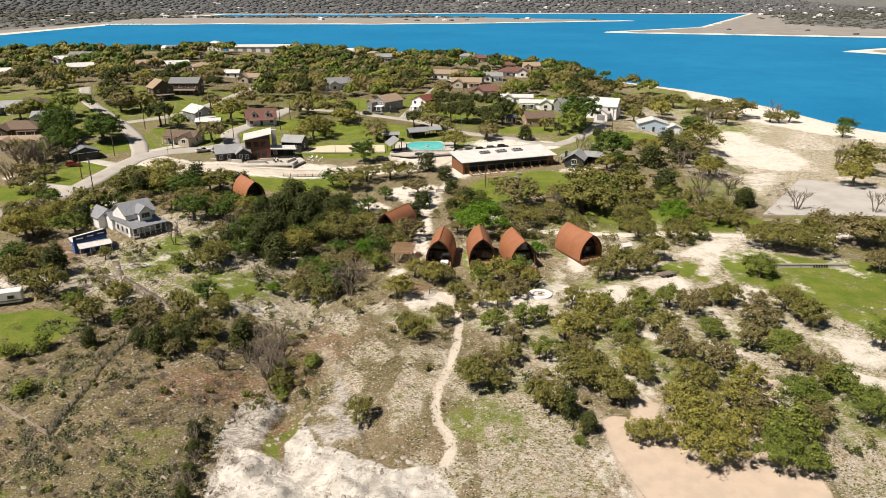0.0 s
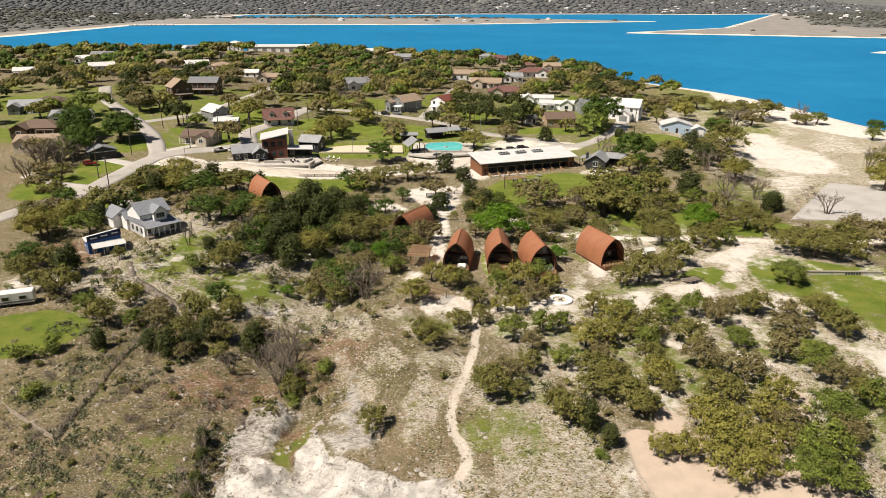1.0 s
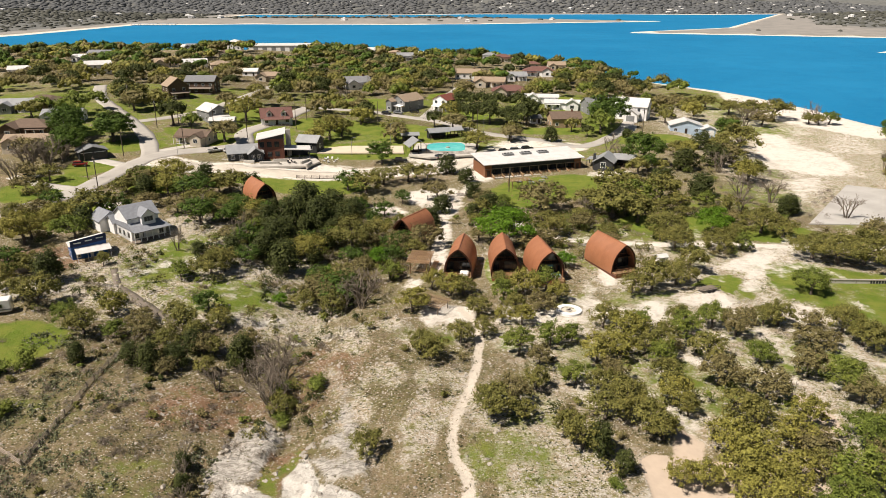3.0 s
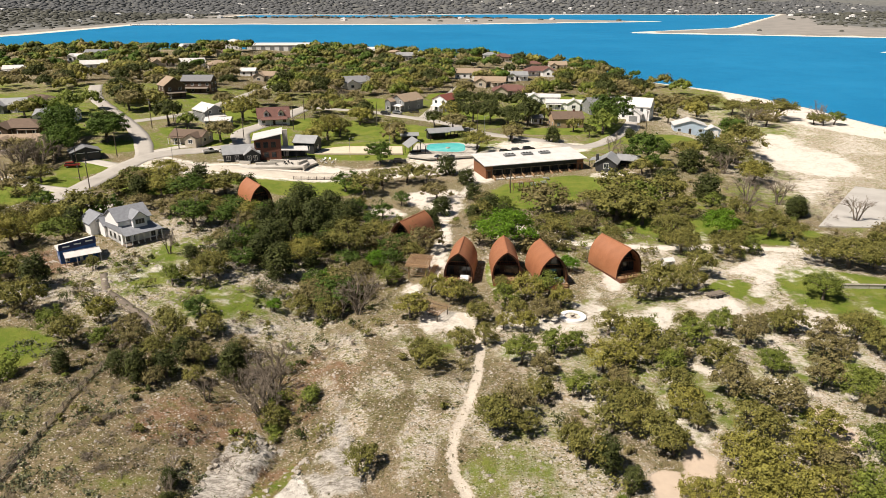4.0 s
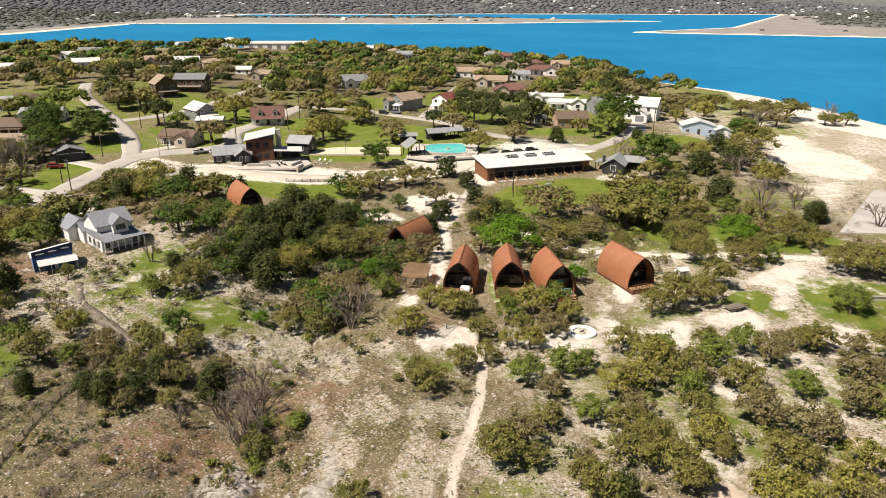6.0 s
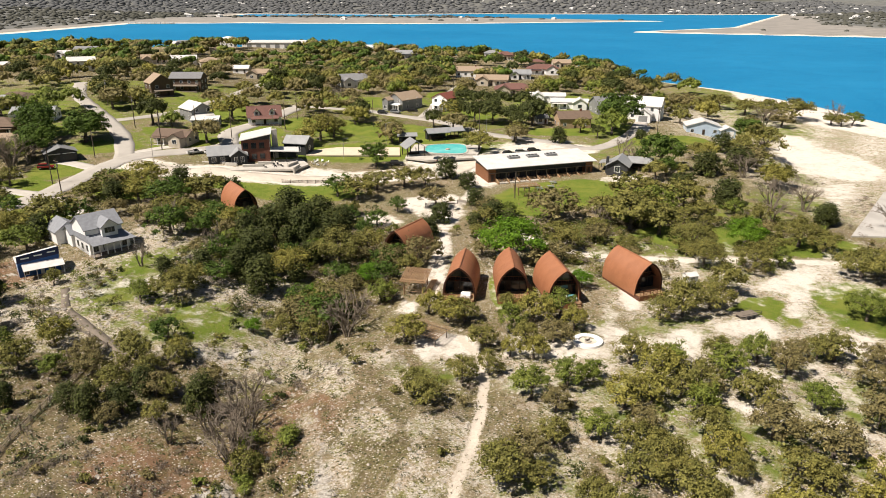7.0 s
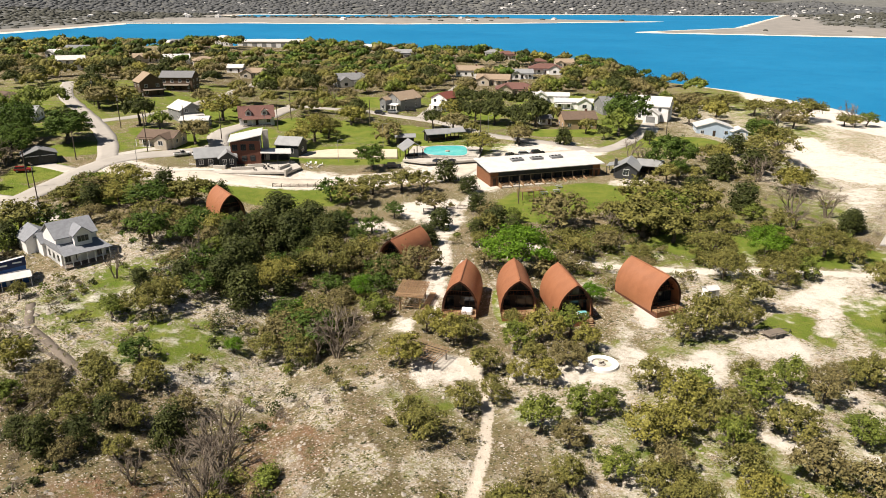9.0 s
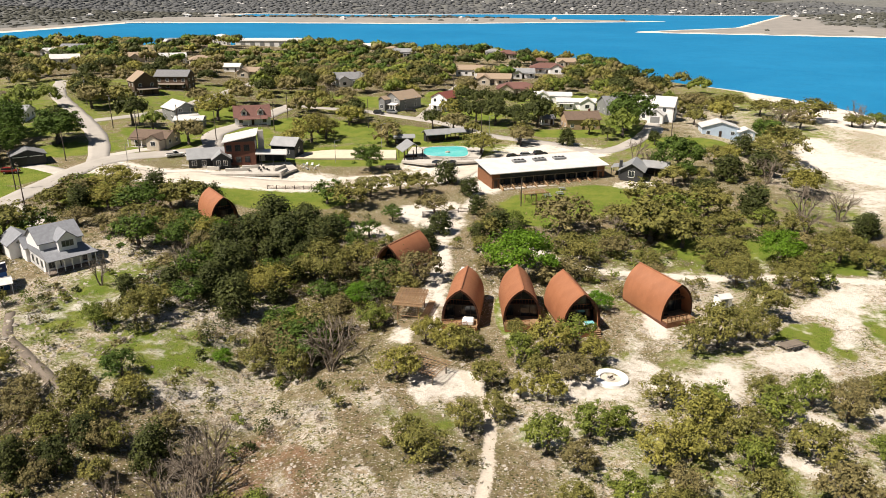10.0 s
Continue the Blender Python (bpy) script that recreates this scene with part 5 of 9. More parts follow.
for kind, groves in (("oak", (OAKS_A, OAKS_B, OAKS_C, OAKS_D,)), ("brown", (BROWN_OAKS_A, BROWN_OAKS_B,)), ("green", (GREEN_OAKS_A,)), ("yellow", (YELLOW_OAKS_A,)), ("juniper", (JUNIPERS_A, JUNIPERS_B,)), ("lime", (LIME_TREES_A,)), ("dense", (DENSE_OAKS_A,)), ("bare", (BARE_TREES_A,)), ("bush", (BUSHES_A,))):
    for grove in groves:
        for x, y, wide in grove:
            if math.hypot(x + 51, y - 211) < 7.5:
                continue
            if kind == "juniper" and x < -40 and y < 150 and int(x * 10) % 2:
                plant("oak", x, y, wide * 0.75)
                continue
            if kind == "juniper" and x < -40 and y < 150:
                wide = wide * 0.78
            if kind in ("oak", "brown") and x < -8 and 140 < y < 230 and int(abs(x) * 10) % 2 == 0:
                plant("mid_deep", x, y, wide)
                continue
            if y > 195 and kind in ("oak", "brown", "green", "juniper"):
                plant("mid_" + kind, x, y, wide)
                continue
            plant(kind + "_big" if wide > 8.2 and kind in ("oak", "green", "yellow") and y < 230 else kind, x, y, wide)
plant("lime", 15.6, 180, 15.0)
plant("oak", 30, 188, 7.5)
for kind, x, y, wide in (
        ("mid_juniper", -88.7, 216.5, 8.5), ("yellow", -83.3, 219.4, 8.8), ("mid_brown", -85.1, 207.1, 7.4), ("mid_oak", -70.3, 206.7, 9.5), ("mid_oak", -67.8, 220.1, 9), ("yellow", -51.3, 195.5, 8.2), ("bare", -51.2, 179.4, 8),
        ("mid_juniper", -74.3, 227.7, 8.7), ("mid_green", -78.9, 221, 8), ("mid_oak", -95.6, 218.7, 8.8), ("mid_juniper", -58, 222.5, 7.5), ("mid_brown", -74.4, 202, 7.5), ("mid_oak", -60.3, 203, 7.5), ("mid_brown", -62.4, 196.6, 7.5), ("bare", -65.7, 196, 8.5),
        ("mid_deep", -58.5, 206, 6.2), ("mid_juniper", -47.5, 202.5, 5.6), ("mid_deep", -44, 207, 5.5), ("bare", -16.7, 150.4, 11.5), ("brown", -27.8, 155.7, 6.8), ("brown", -23.7, 152.9, 6.4), ("brown", -21.9, 156.7, 7), ("oak", -27.3, 161.5, 6.8), ("brown", -19.1, 157.7, 6.6), ("lime", -14.8, 170.8, 5.6), ("bare", -20.4, 148, 6),
        ("mid_green", -92.7, 181.2, 8.8), ("mid_juniper", -94.9, 189.6, 8), ("mid_oak", -99.7, 191.3, 8)):
    plant(kind, x, y, wide)
for kind, x, y, wide in (
        ("mid_juniper", -43, 178, 6.5), ("mid_juniper", -38, 175, 6.8), ("mid_juniper", -40, 184, 7), ("mid_deep", -34, 181, 6.5), ("mid_juniper", -45, 187, 6.5), ("mid_juniper", -36, 190, 7), ("mid_juniper", -41, 195, 7), ("mid_deep", -33, 197, 7), ("mid_juniper", -29, 190, 6.4),
        ("mid_juniper", -27, 200, 7), ("mid_juniper", -36, 204, 7), ("mid_juniper", -30, 208, 7), ("mid_deep", -24, 207, 6.5), ("mid_juniper", -40, 211, 6.5), ("mid_juniper", -33, 215, 6.5), ("mid_juniper", -25, 196, 6), ("mid_juniper", -43, 171, 5), ("mid_juniper", -31, 174, 5.5),
        ("brown", -55, 131, 5), ("oak", -50, 127, 5), ("oak", -46, 131, 5), ("brown", -43, 126, 4.6), ("bare", -52, 122, 5), ("brown", -47, 119, 4.2), ("oak", -41, 121, 4), ("oak_green_low", -37, 126, 3.4), ("brown", -36, 131, 4.6), ("bare", -34, 121, 6), ("bare", -38, 117, 5), ("brown", -58, 136, 5), ("oak", -53, 139, 4.6), ("green", -61, 131, 4.6)):
    plant("bush" if kind == "oak_green_low" else kind, x, y, wide)
for kind, x, y, wide in (("mid_brown", -131, 231, 9), ("mid_oak", -124, 229, 8), ("mid_brown", -126, 219, 9), ("mid_oak", -118.6, 212, 9), ("mid_deep", -112, 206, 7), ("mid_brown", -111, 196, 9), ("mid_oak", -103, 191.6, 8.5), ("mid_brown", -104, 181, 9), ("far_green", -134, 249, 11), ("far_brown", -142, 251, 11)):
    plant(kind, x, y, wide)
for k, (x, y) in enumerate(((-37.8, 100), (-37.2, 97.6), (-36.4, 95.5), (-35.8, 93), (-35.3, 90.6), (-35, 88), (-34.7, 85.5), (-34.6, 83))):
    plant("juniper" if k % 2 else "bare", x, y, 2.9 if k % 2 else 3.8)
for x, y, wide in ((-27.8, 112, 8.5), (-26.4, 114.5, 7.5), (-29.2, 116.5, 9), (-27.6, 120, 8), (-30.2, 123, 8.5), (-28.6, 127, 7.5)):
    plant("bare", x, y, wide)
for x, y, wide in ((-26, 110.5, 3.4), (-24.6, 113, 3.0), (-26.8, 117.5, 3.6), (-25, 108, 2.6)):
    plant("bush", x, y, wide)
for kind, x, y, wide in (
        ("mid_brown", 158, 358, 13.0), ("bare", 150, 358, 12.8), ("mid_oak", 133, 384, 10.1), ("mid_oak", 107, 351, 10.7), ("mid_brown", 133, 410, 12.6), ("mid_oak", 184, 363, 8.9), ("mid_oak", 187, 360, 7.7), ("mid_green", 202, 327, 8.5), ("yellow", 146, 226, 13.0), ("yellow", 101, 237, 9.6), ("mid_juniper", 98, 203, 6.7),
        ("mid_juniper", 196, 302, 3.7), ("mid_juniper", 180, 292, 3.0), ("mid_oak", 106, 276, 12.0), ("mid_juniper", 100, 279, 10.0), ("mid_oak", 106, 263, 9.6), ("bare", 87, 207, 8.4), ("mid_juniper", 79, 219, 6.9), ("bare", 95, 247, 9.8), ("mid_oak", 88, 267, 8.7), ("mid_brown", 138, 347, 11.0), ("mid_brown", 101, 360, 9.8)):
    plant(kind, x, y, wide)

# ---- houses ----
def window(parent, x, y, z, w, h, turn=0.0, frame_mat="white_paint", bars=1):
    """A framed window, part of a wall that faces local -y before the turn; x, y, z is its lower middle."""
    m = pose(x, y, z, 0, 0, turn)
    bm = bmesh.new()
    t = 0.09
    add_box(bm, -w / 2 - t, -0.07, -t, w / 2 + t, 0.03, 0)
    add_box(bm, -w / 2 - t, -0.07, h, w / 2 + t, 0.03, h + t)
    add_box(bm, -w / 2 - t, -0.06, 0, -w / 2, 0.03, h)
    add_box(bm, w / 2, -0.06, 0, w / 2 + t, 0.03, h)
    for i in range(bars):
        cx = -w / 2 + w * (i + 1) / (bars + 1)
        add_box(bm, cx - 0.025, -0.05, 0, cx + 0.025, 0.02, h)
    bm.transform(m)
    fr = part("window", bm, M[frame_mat], parent)
    bm = box(-w / 2, -0.02, 0, w / 2, 0.015, h)
    bm.transform(m)
    part("pane", bm, M["glass"], fr)
    return fr


def door(parent, x, y, z, w=1.0, h=2.1, turn=0.0, mat="dark_wood"):
    bm = box(-w / 2, -0.08, 0, w / 2, 0.04, h, 0.01)
    bm.transform(pose(x, y, z, 0, 0, turn))
    d = part("door", bm, M[mat], parent)
    bm = box(w * 0.32, -0.14, h * 0.45, w * 0.4, -0.07, h * 0.5)
    bm.transform(pose(x, y, z, 0, 0, turn))
    part("handle", bm, M["steel"], d)


def gable_shell(w, d, h, rise, along_x=True):
    """Walls of a block with gables, ridge along x or along y; footprint centred, floor a little sunk."""
    bm = bmesh.new()
    if along_x:
        add_prism(bm, [(-d / 2, -1.2), (d / 2, -1.2), (d / 2, h), (0, h + rise), (-d / 2, h)], -w / 2, w / 2)
        bm.transform(Matrix.Rotation(-math.pi / 2, 4, "Z"))
    else:
        add_prism(bm, [(-w / 2, -1.2), (w / 2, -1.2), (w / 2, h), (0, h + rise), (-w / 2, h)], -d / 2, d / 2)
    bmesh.ops.recalc_face_normals(bm, faces=bm.faces[:])
    return bm


def gable_roof(w, d, h, rise, along_x=True, over=0.45, thick=0.18):
    span, run = (d, w) if along_x else (w, d)
    k = rise / (span / 2)
    e = span / 2 + over
    bm = prism([(-e, h - over * k + 0.02), (0, h + rise + 0.02), (e, h - over * k + 0.02), (e, h - over * k + 0.02 + thick), (0, h + rise + thick + 0.04), (-e, h - over * k + 0.02 + thick)], -run / 2 - over, run / 2 + over)
    if along_x:
        bm.transform(Matrix.Rotation(-math.pi / 2, 4, "Z"))
    return bm


def hip_roof(w, d, h, rise, over=0.5, thick=0.16):
    bm = bmesh.new()
    a, b, r = w / 2 + over, d / 2 + over, max(0.2, (w - d) / 2)
    lo = [bm.verts.new((x, y, h - 0.1)) for x, y in ((-a, -b), (a, -b), (a, b), (-a, b))]
    ev = [bm.verts.new((v.co.x, v.co.y, h - 0.1 + thick)) for v in lo]
    p, q = bm.verts.new((-r, 0, h + rise)), bm.verts.new((r, 0, h + rise))
    bm.faces.new(lo[::-1])
    for i in range(4):
        bm.faces.new((lo[i], lo[(i + 1) % 4], ev[(i + 1) % 4], ev[i]))
    bm.faces.new((ev[0], ev[1], q, p))
    bm.faces.new((ev[1], ev[2], q))
    bm.faces.new((ev[2], ev[3], p, q))
    bm.faces.new((ev[3], ev[0], p))
    bmesh.ops.recalc_face_normals(bm, faces=bm.faces[:])
    return bm


def house(x, y, turn, w, d, h, rise, wall, roof, label, style="x", storeys=1, porch="", chimney=False, garage=False, group="village houses", ell=False):
    """A house with walls, roof, windows and a door; its front faces local -y."""
    ob = thing("house", x, y, turn, label, "house", group)
    if style == "hip":
        part("wall", box(-w / 2, -d / 2, -1.2, w / 2, d / 2, h), M[wall], ob)
        part("roof", hip_roof(w, d, h, rise), M[roof], ob)
    else:
        part("wall", gable_shell(w, d, h, rise, style == "x"), M[wall], ob)
        part("roof", gable_roof(w, d, h, rise, style == "x"), M[roof], ob)
    trim = "white_paint" if wall not in ("white_paint",) else "grey_paint"
    n = max(2, int(w / 3.6))
    for s in range(storeys):
        z = 0.9 + s * 2.8
        for i in range(n):
            cx = -w / 2 + w * (i + 0.5) / n
            if s == 0 and i == n // 2:
                door(ob, cx, -d / 2, 0.05)
            else:
                window(ob, cx, -d / 2, z, 1.2, 1.2, 0, trim)
        for sx, turn_w in ((-1, -90), (1, 90)):
            for cy in (-d / 4, d / 4):
                window(ob, sx * w / 2, cy, z, 1.1, 1.2, turn_w, trim)
    if ell:
        side, ew, ed = (-1 if int(x + y) % 2 else 1), w * 0.36, 3.0 + int(abs(x)) % 3 * 0.6
        bay = part("bay", gable_shell(ew, ed, h, ew * 0.3, False), M[wall], ob)
        bay.matrix_basis = pose(side * w * 0.27, -d / 2 - ed / 2 + 0.6, 0)
        part("bay_roof", gable_roof(ew, ed + d * 0.4, h + 0.02, ew * 0.3, False), M[roof], bay).matrix_basis = pose(0, d * 0.2, 0)
        window(bay, 0, -ed / 2, 0.8, 1.6, 1.4, 0, trim)
        part("porch_slab", box(-side * w * 0.46 if side > 0 else w * 0.08, -d / 2 - 2.2, -0.6, -side * w * 0.08 if side > 0 else w * 0.46, -d / 2 - 0.01, 0.06), M["concrete"], ob)
        canopy = part("canopy", box(-w * 0.48 if side > 0 else w * 0.06, -d / 2 - 2.4, 2.42, -w * 0.06 if side > 0 else w * 0.48, -d / 2 - 0.01, 2.56), M[roof], ob)
        for px in ((-w * 0.46, -w * 0.27, -w * 0.09) if side > 0 else (w * 0.09, w * 0.27, w * 0.46)):
            part("post", box(px - 0.08, -d / 2 - 2.3, -0.6, px + 0.08, -d / 2 - 2.14, 2.42), M["white_paint"], canopy)
    if porch:
        bm = bmesh.new()
        add_prism(bm, [(-d / 2 - 2.6, 2.35), (-d / 2, 2.9), (-d / 2, 3.05), (-d / 2 - 2.7, 2.5)], -w * 0.42, w * 0.42)
        bmesh.ops.recalc_face_normals(bm, faces=bm.faces[:])
        bm.transform(Matrix.Rotation(math.pi / 2, 4, "Z") @ Matrix.Diagonal((1, -1, 1, 1)))
        bmesh.ops.reverse_faces(bm, faces=bm.faces[:])
        part("porch_roof", bm, M[porch], ob)
        for k in range(4):
            px = -w * 0.4 + w * 0.8 * k / 3
            part("porch_post", box(px - 0.08, -d / 2 - 2.5, -1, px + 0.08, -d / 2 - 2.34, 2.4), M["white_paint" if wall != "brown_paint" else "dark_wood"], ob)
        part("porch_floor", box(-w * 0.42, -d / 2 - 2.6, -1, w * 0.42, -d / 2 - 0.01, 0.05), M["grey_lumber"], ob)
    if chimney:
        c = part("chimney", box(w * 0.22, -0.4, h, w * 0.22 + 0.8, 0.4, h + rise + 1.0, 0.03), M["red_brick"], ob)
        part("cap", box(w * 0.22 - 0.06, -0.46, h + rise + 1.0, w * 0.22 + 0.86, 0.46, h + rise + 1.12), M["concrete"], c)
    if garage:
        g = part("garage", gable_shell(5.5, 6, 2.5, 1.2, False), M[wall], ob)
        g.matrix_basis = pose(w / 2 + 2.2, -d / 2 - 0.5, 0)
        r = part("garage_roof", gable_roof(5.5, 6, 2.5, 1.2, False), M[roof], g)
        part("garage_door", box(-2.0, -3.08, 0, 2.0, -2.98, 2.2, 0.02), M["white_paint"], g)
    return ob


WEST_HOUSES = (
    (-256, 452, 20, 15, 9, 3.2, 1.8, "cream_paint", "white_metal", "long pale house with a white metal roof", "x"),
    (-211, 455, 26, 14.5, 9.5, 5.6, 2.0, "white_paint", "white_metal", "two-storey white house with a white metal roof", "x"),
    (-209, 408, 20, 12, 9, 3.0, 2.2, "grey_paint", "grey_metal", "small grey house with a metal roof among trees", "x"),
    (-183, 492, 22, 15, 9, 3.2, 2.2, "cream_paint", "tan_shingle", "tan house half hidden by oaks", "x"),
    (-162, 486, 22, 15, 11, 3.4, 2.2, "white_paint", "white_metal", "white house with a bright metal roof", "x"),
    (-144, 482, 24, 13, 10, 3.2, 2.4, "cream_paint", "tan_shingle", "tan shingled house among oaks", "hip"),
    (-92, 308, 5, 10, 6, 2.6, 1.0, "grey_paint", "white_metal", "low carport with a white metal roof", "x"),
    (-94, 280, -12, 13, 8, 2.8, 1.8, "cream_paint", "brown_shingle", "low brown-roofed house beside a lawn", "x"),
    (-185, 322, 15, 13, 9, 3.0, 2.2, "grey_paint", "grey_metal", "grey metal-roofed house at the village edge", "x"),
    (-178, 330, 15, 16, 12, 3.0, 2.6, "brown_paint", "brown_shingle", "brown hip-roofed house among oaks", "hip"),
    (-155, 302, 10, 15, 9, 2.9, 1.8, "white_paint", "grey_metal", "white house with a grey metal roof", "x"),
    (-157, 280, 5, 17, 11, 3.0, 2.6, "brown_paint", "brown_shingle", "dark brown house with a broad shingle roof", "hip"),
)
RIDGE_HOUSES = (
    (-147, 262, 8, 16, 10, 3.0, 1.9, "cream_paint", "tan_shingle", "cream house with a pale flat-pitched roof", "x"),
    (-119, 461, 0, 9, 7, 2.8, 1.6, "white_paint", "white_metal", "small white house in the oaks", "x"),
    (-103, 446, 0, 17, 10, 3.0, 2.2, "cream_paint", "tan_shingle", "tan hip-roofed house in the oaks", "hip"),
    (-29, 580, 0, 13, 9, 3.4, 2.2, "grey_paint", "grey_metal", "grey house on the ridge among trees", "x"),
    (-206, 622, 0, 22, 10, 3.6, 1.6, "white_paint", "white_metal", "pale house on the ridge", "x"),
    (-60, 645, 0, 12, 9, 3.4, 1.6, "white_paint", "white_metal", "small white house on the far ridge", "x"),
    (-41, 645, 0, 11, 9, 3.4, 1.6, "cream_paint", "tan_shingle", "small tan house on the far ridge", "hip"),
    (-19, 640, 0, 12, 9, 3.4, 1.6, "white_paint", "white_metal", "small white-roofed house on the far ridge", "x"),
    (29, 440, -10, 18, 10, 3.0, 2.2, "cream_paint", "tan_shingle", "low tan house beside the road", "x"),
    (38, 405, -6, 20, 12, 3.0, 2.6, "cream_paint", "rust_shingle", "broad house with a brown hip roof", "hip"),
    (47, 466, 0, 13, 9, 3.0, 1.9, "white_paint", "grey_metal", "white house with a grey metal roof", "x"),
    (64, 488, -5, 20, 11, 3.2, 2.6, "white_paint", "rust_shingle", "white house with a broad brown hip roof", "hip"),
)
EAST_HOUSES = (
    (81, 522, 0, 12, 9, 3.0, 2.0, "cream_paint", "tan_shingle", "tan house near the far shore", "x"),
    (65, 528, 0, 10, 8, 3.0, 1.8, "cream_paint", "rust_shingle", "small brown-roofed house near the far shore", "hip"),
    (47, 572, 0, 13, 9, 3.2, 2.4, "cream_paint", "rust_shingle", "brown-roofed house near the far shore", "hip"),
    (38, 588, 0, 11, 8, 3.2, 2.0, "white_paint", "grey_metal", "grey-roofed house near the far shore", "hip"),
    (52, 381, -8, 17, 10, 3.2, 1.0, "white_paint", "white_metal", "long white flat-pitched house", "x"),
    (60, 364, -8, 17, 9, 3.0, 1.0, "white_paint", "white_metal", "white single-storey house beside a tan one", "x"),
    (42, 327, 15, 4.5, 4, 2.4, 1.2, "white_paint", "grey_shingle", "small white garden shed by a fence", "x"),
    (-199, 600, 0, 14, 10, 3.2, 2.2, "grey_paint", "grey_shingle", "grey house under the ridge", "x"),
    (-160, 557, 0, 12, 9, 3.0, 2.2, "cream_paint", "brown_shingle", "brown-roofed house under the ridge", "hip"),
    (-252, 548, 0, 16, 10, 3.2, 2.2, "brown_paint", "grey_shingle", "dark house under the trees", "x"),
    (-255, 526, 0, 12, 8, 3.0, 1.6, "white_paint", "white_metal", "white-roofed house under the trees", "x"),
    (-4, 472, 0, 9, 8, 3.0, 2.0, "cream_paint", "tan_shingle", "small tan house among oaks", "x"),
)
HOUSES = WEST_HOUSES + RIDGE_HOUSES + EAST_HOUSES
for x, y, turn, w, d, h, rise, wall, roof, label, style in HOUSES:
    house(x, y, turn, w, d, h, rise, wall, roof, label, style, 2 if h > 5 else 1, ell=w > 10.5 and h < 5)
house(-132, 366, 38, 10, 10, 6.0, 3.6, "brown_paint", "tan_shingle", "tall dark timber house on stilts with a deck", "y", 2, "grey_lumber")
house(-125, 386, 0, 15, 10, 6.0, 2.4, "brown_paint", "grey_shingle", "dark timber house with long decks", "x", 2, "grey_lumber")
house(-99, 318, 42, 9, 12, 4.6, 2.4, "grey_paint", "white_metal", "grey house with a white metal gable roof", "y", 2, "white_metal")
ob = house(-72, 319, 16, 13, 9, 3.0, 3.6, "white_paint", "rust_shingle", "white house with a steep red-brown roof, dormers and porch", "x", 1, "rust_shingle")
for dx in (-3.0, 3.0):
    dormer = part("dormer", gable_shell(2.2, 2.4, 4.9, 1.1, False), M["white_paint"], ob)
    dormer.matrix_basis = pose(dx, -2.9, 0)
    part("dormer_roof", gable_roof(2.2, 2.6, 4.9, 1.1, False, 0.25), M["rust_shingle"], dormer)
    window(dormer, 0, -1.2, 3.9, 0.8, 0.9, 0, "grey_paint")
house(-50, 433, 24, 16, 10, 3.4, 3.0, "white_paint", "grey_shingle", "white house with a grey gable roof", "x", 1, chimney=True, ell=True)
house(-17, 362, -38, 9.5, 14, 4.6, 2.8, "grey_paint", "tan_shingle", "two-storey grey house with a tan gable roof and porch", "y", 2, "white_paint", ell=True)
ob = house(2, 359, -36, 8.5, 9.5, 5.4, 2.2, "white_paint", "red_shingle", "two-storey white house with a red roof and one navy side", "y", 2, "white_paint")
part("side_cladding", box(4.26, -4.6, -0.8, 4.31, 4.6, 5.3), M["navy_paint"], ob, "navy boarding on one side")
house(17, 476, -5, 16, 10, 3.4, 2.2, "white_paint", "tan_shingle", "white house with arched porch and tan roof", "x", 1, chimney=True)
house(76, 352, 10, 15, 11, 4.0, 3.0, "grey_paint", "grey_shingle", "slate-blue house with a white gabled porch", "x", 1, "grey_shingle")
house(54, 321, 6, 13, 9, 3.8, 2.4, "tan_brick", "brown_shingle", "tan brick house with a brown roof", "x", 1, chimney=True)
house(105, 314, -10, 13, 9, 3.4, 2.0, "pale_blue", "white_metal", "pale blue house with a white metal roof near the beach", "y", 1, garage=True)

# the long white store on the ridge and the tall white house by the lawn
ob = thing("warehouse", -135, 622, 2, "long white metal shed on the ridge", "building")
part("wall", box(-25, -9, -1, 25, 9, 4.2), M["white_paint"], ob)
part("roof", gable_roof(50, 18, 4.2, 1.4), M["white_metal"], ob)
for k in range(6):
    part("garage_door", box(-21 + k * 7.4, -9.08, 0, -17.5 + k * 7.4, -8.96, 3.2), M["grey_paint"], ob)
house(-172, 618, 0, 11, 10, 6.4, 1.8, "white_paint", "white_metal", "two-storey white house on the ridge", "hip", 2)

ob = thing("house", 88, 338, 64, "tall white farmhouse with white metal gables", "house", "village houses")
part("wall", gable_shell(9, 15, 6.0, 3.2, False), M["white_paint"], ob)
part("roof", gable_roof(9, 15, 6.0, 3.2, False), M["white_metal"], ob)
wing = part("wing", gable_shell(6, 6.5, 3.2, 2.0, False), M["white_paint"], ob)
wing.matrix_basis = pose(-6.6, -1.5, 0, 0, 0, -90)
part("roof", gable_roof(6, 6.5, 3.2, 2.0, False), M["white_metal"], wing)
part("garage_door", box(-1.8, -3.34, 0, 1.8, -3.24, 2.4), M["grey_paint"], wing)
for z in (0.9, 3.8):
    for cy in (-4, 0, 4):
        window(ob, -4.5, cy, z, 1.1, 1.4, -90, "grey_paint")
        window(ob, 4.5, cy, z, 1.1, 1.4, 90, "grey_paint")
window(ob, -1.6, -7.5, 4.0, 1.0, 1.5, 0, "grey_paint")
part("chimney", box(3.0, 5, 6, 3.8, 5.8, 9.6), M["cream_paint"], ob)

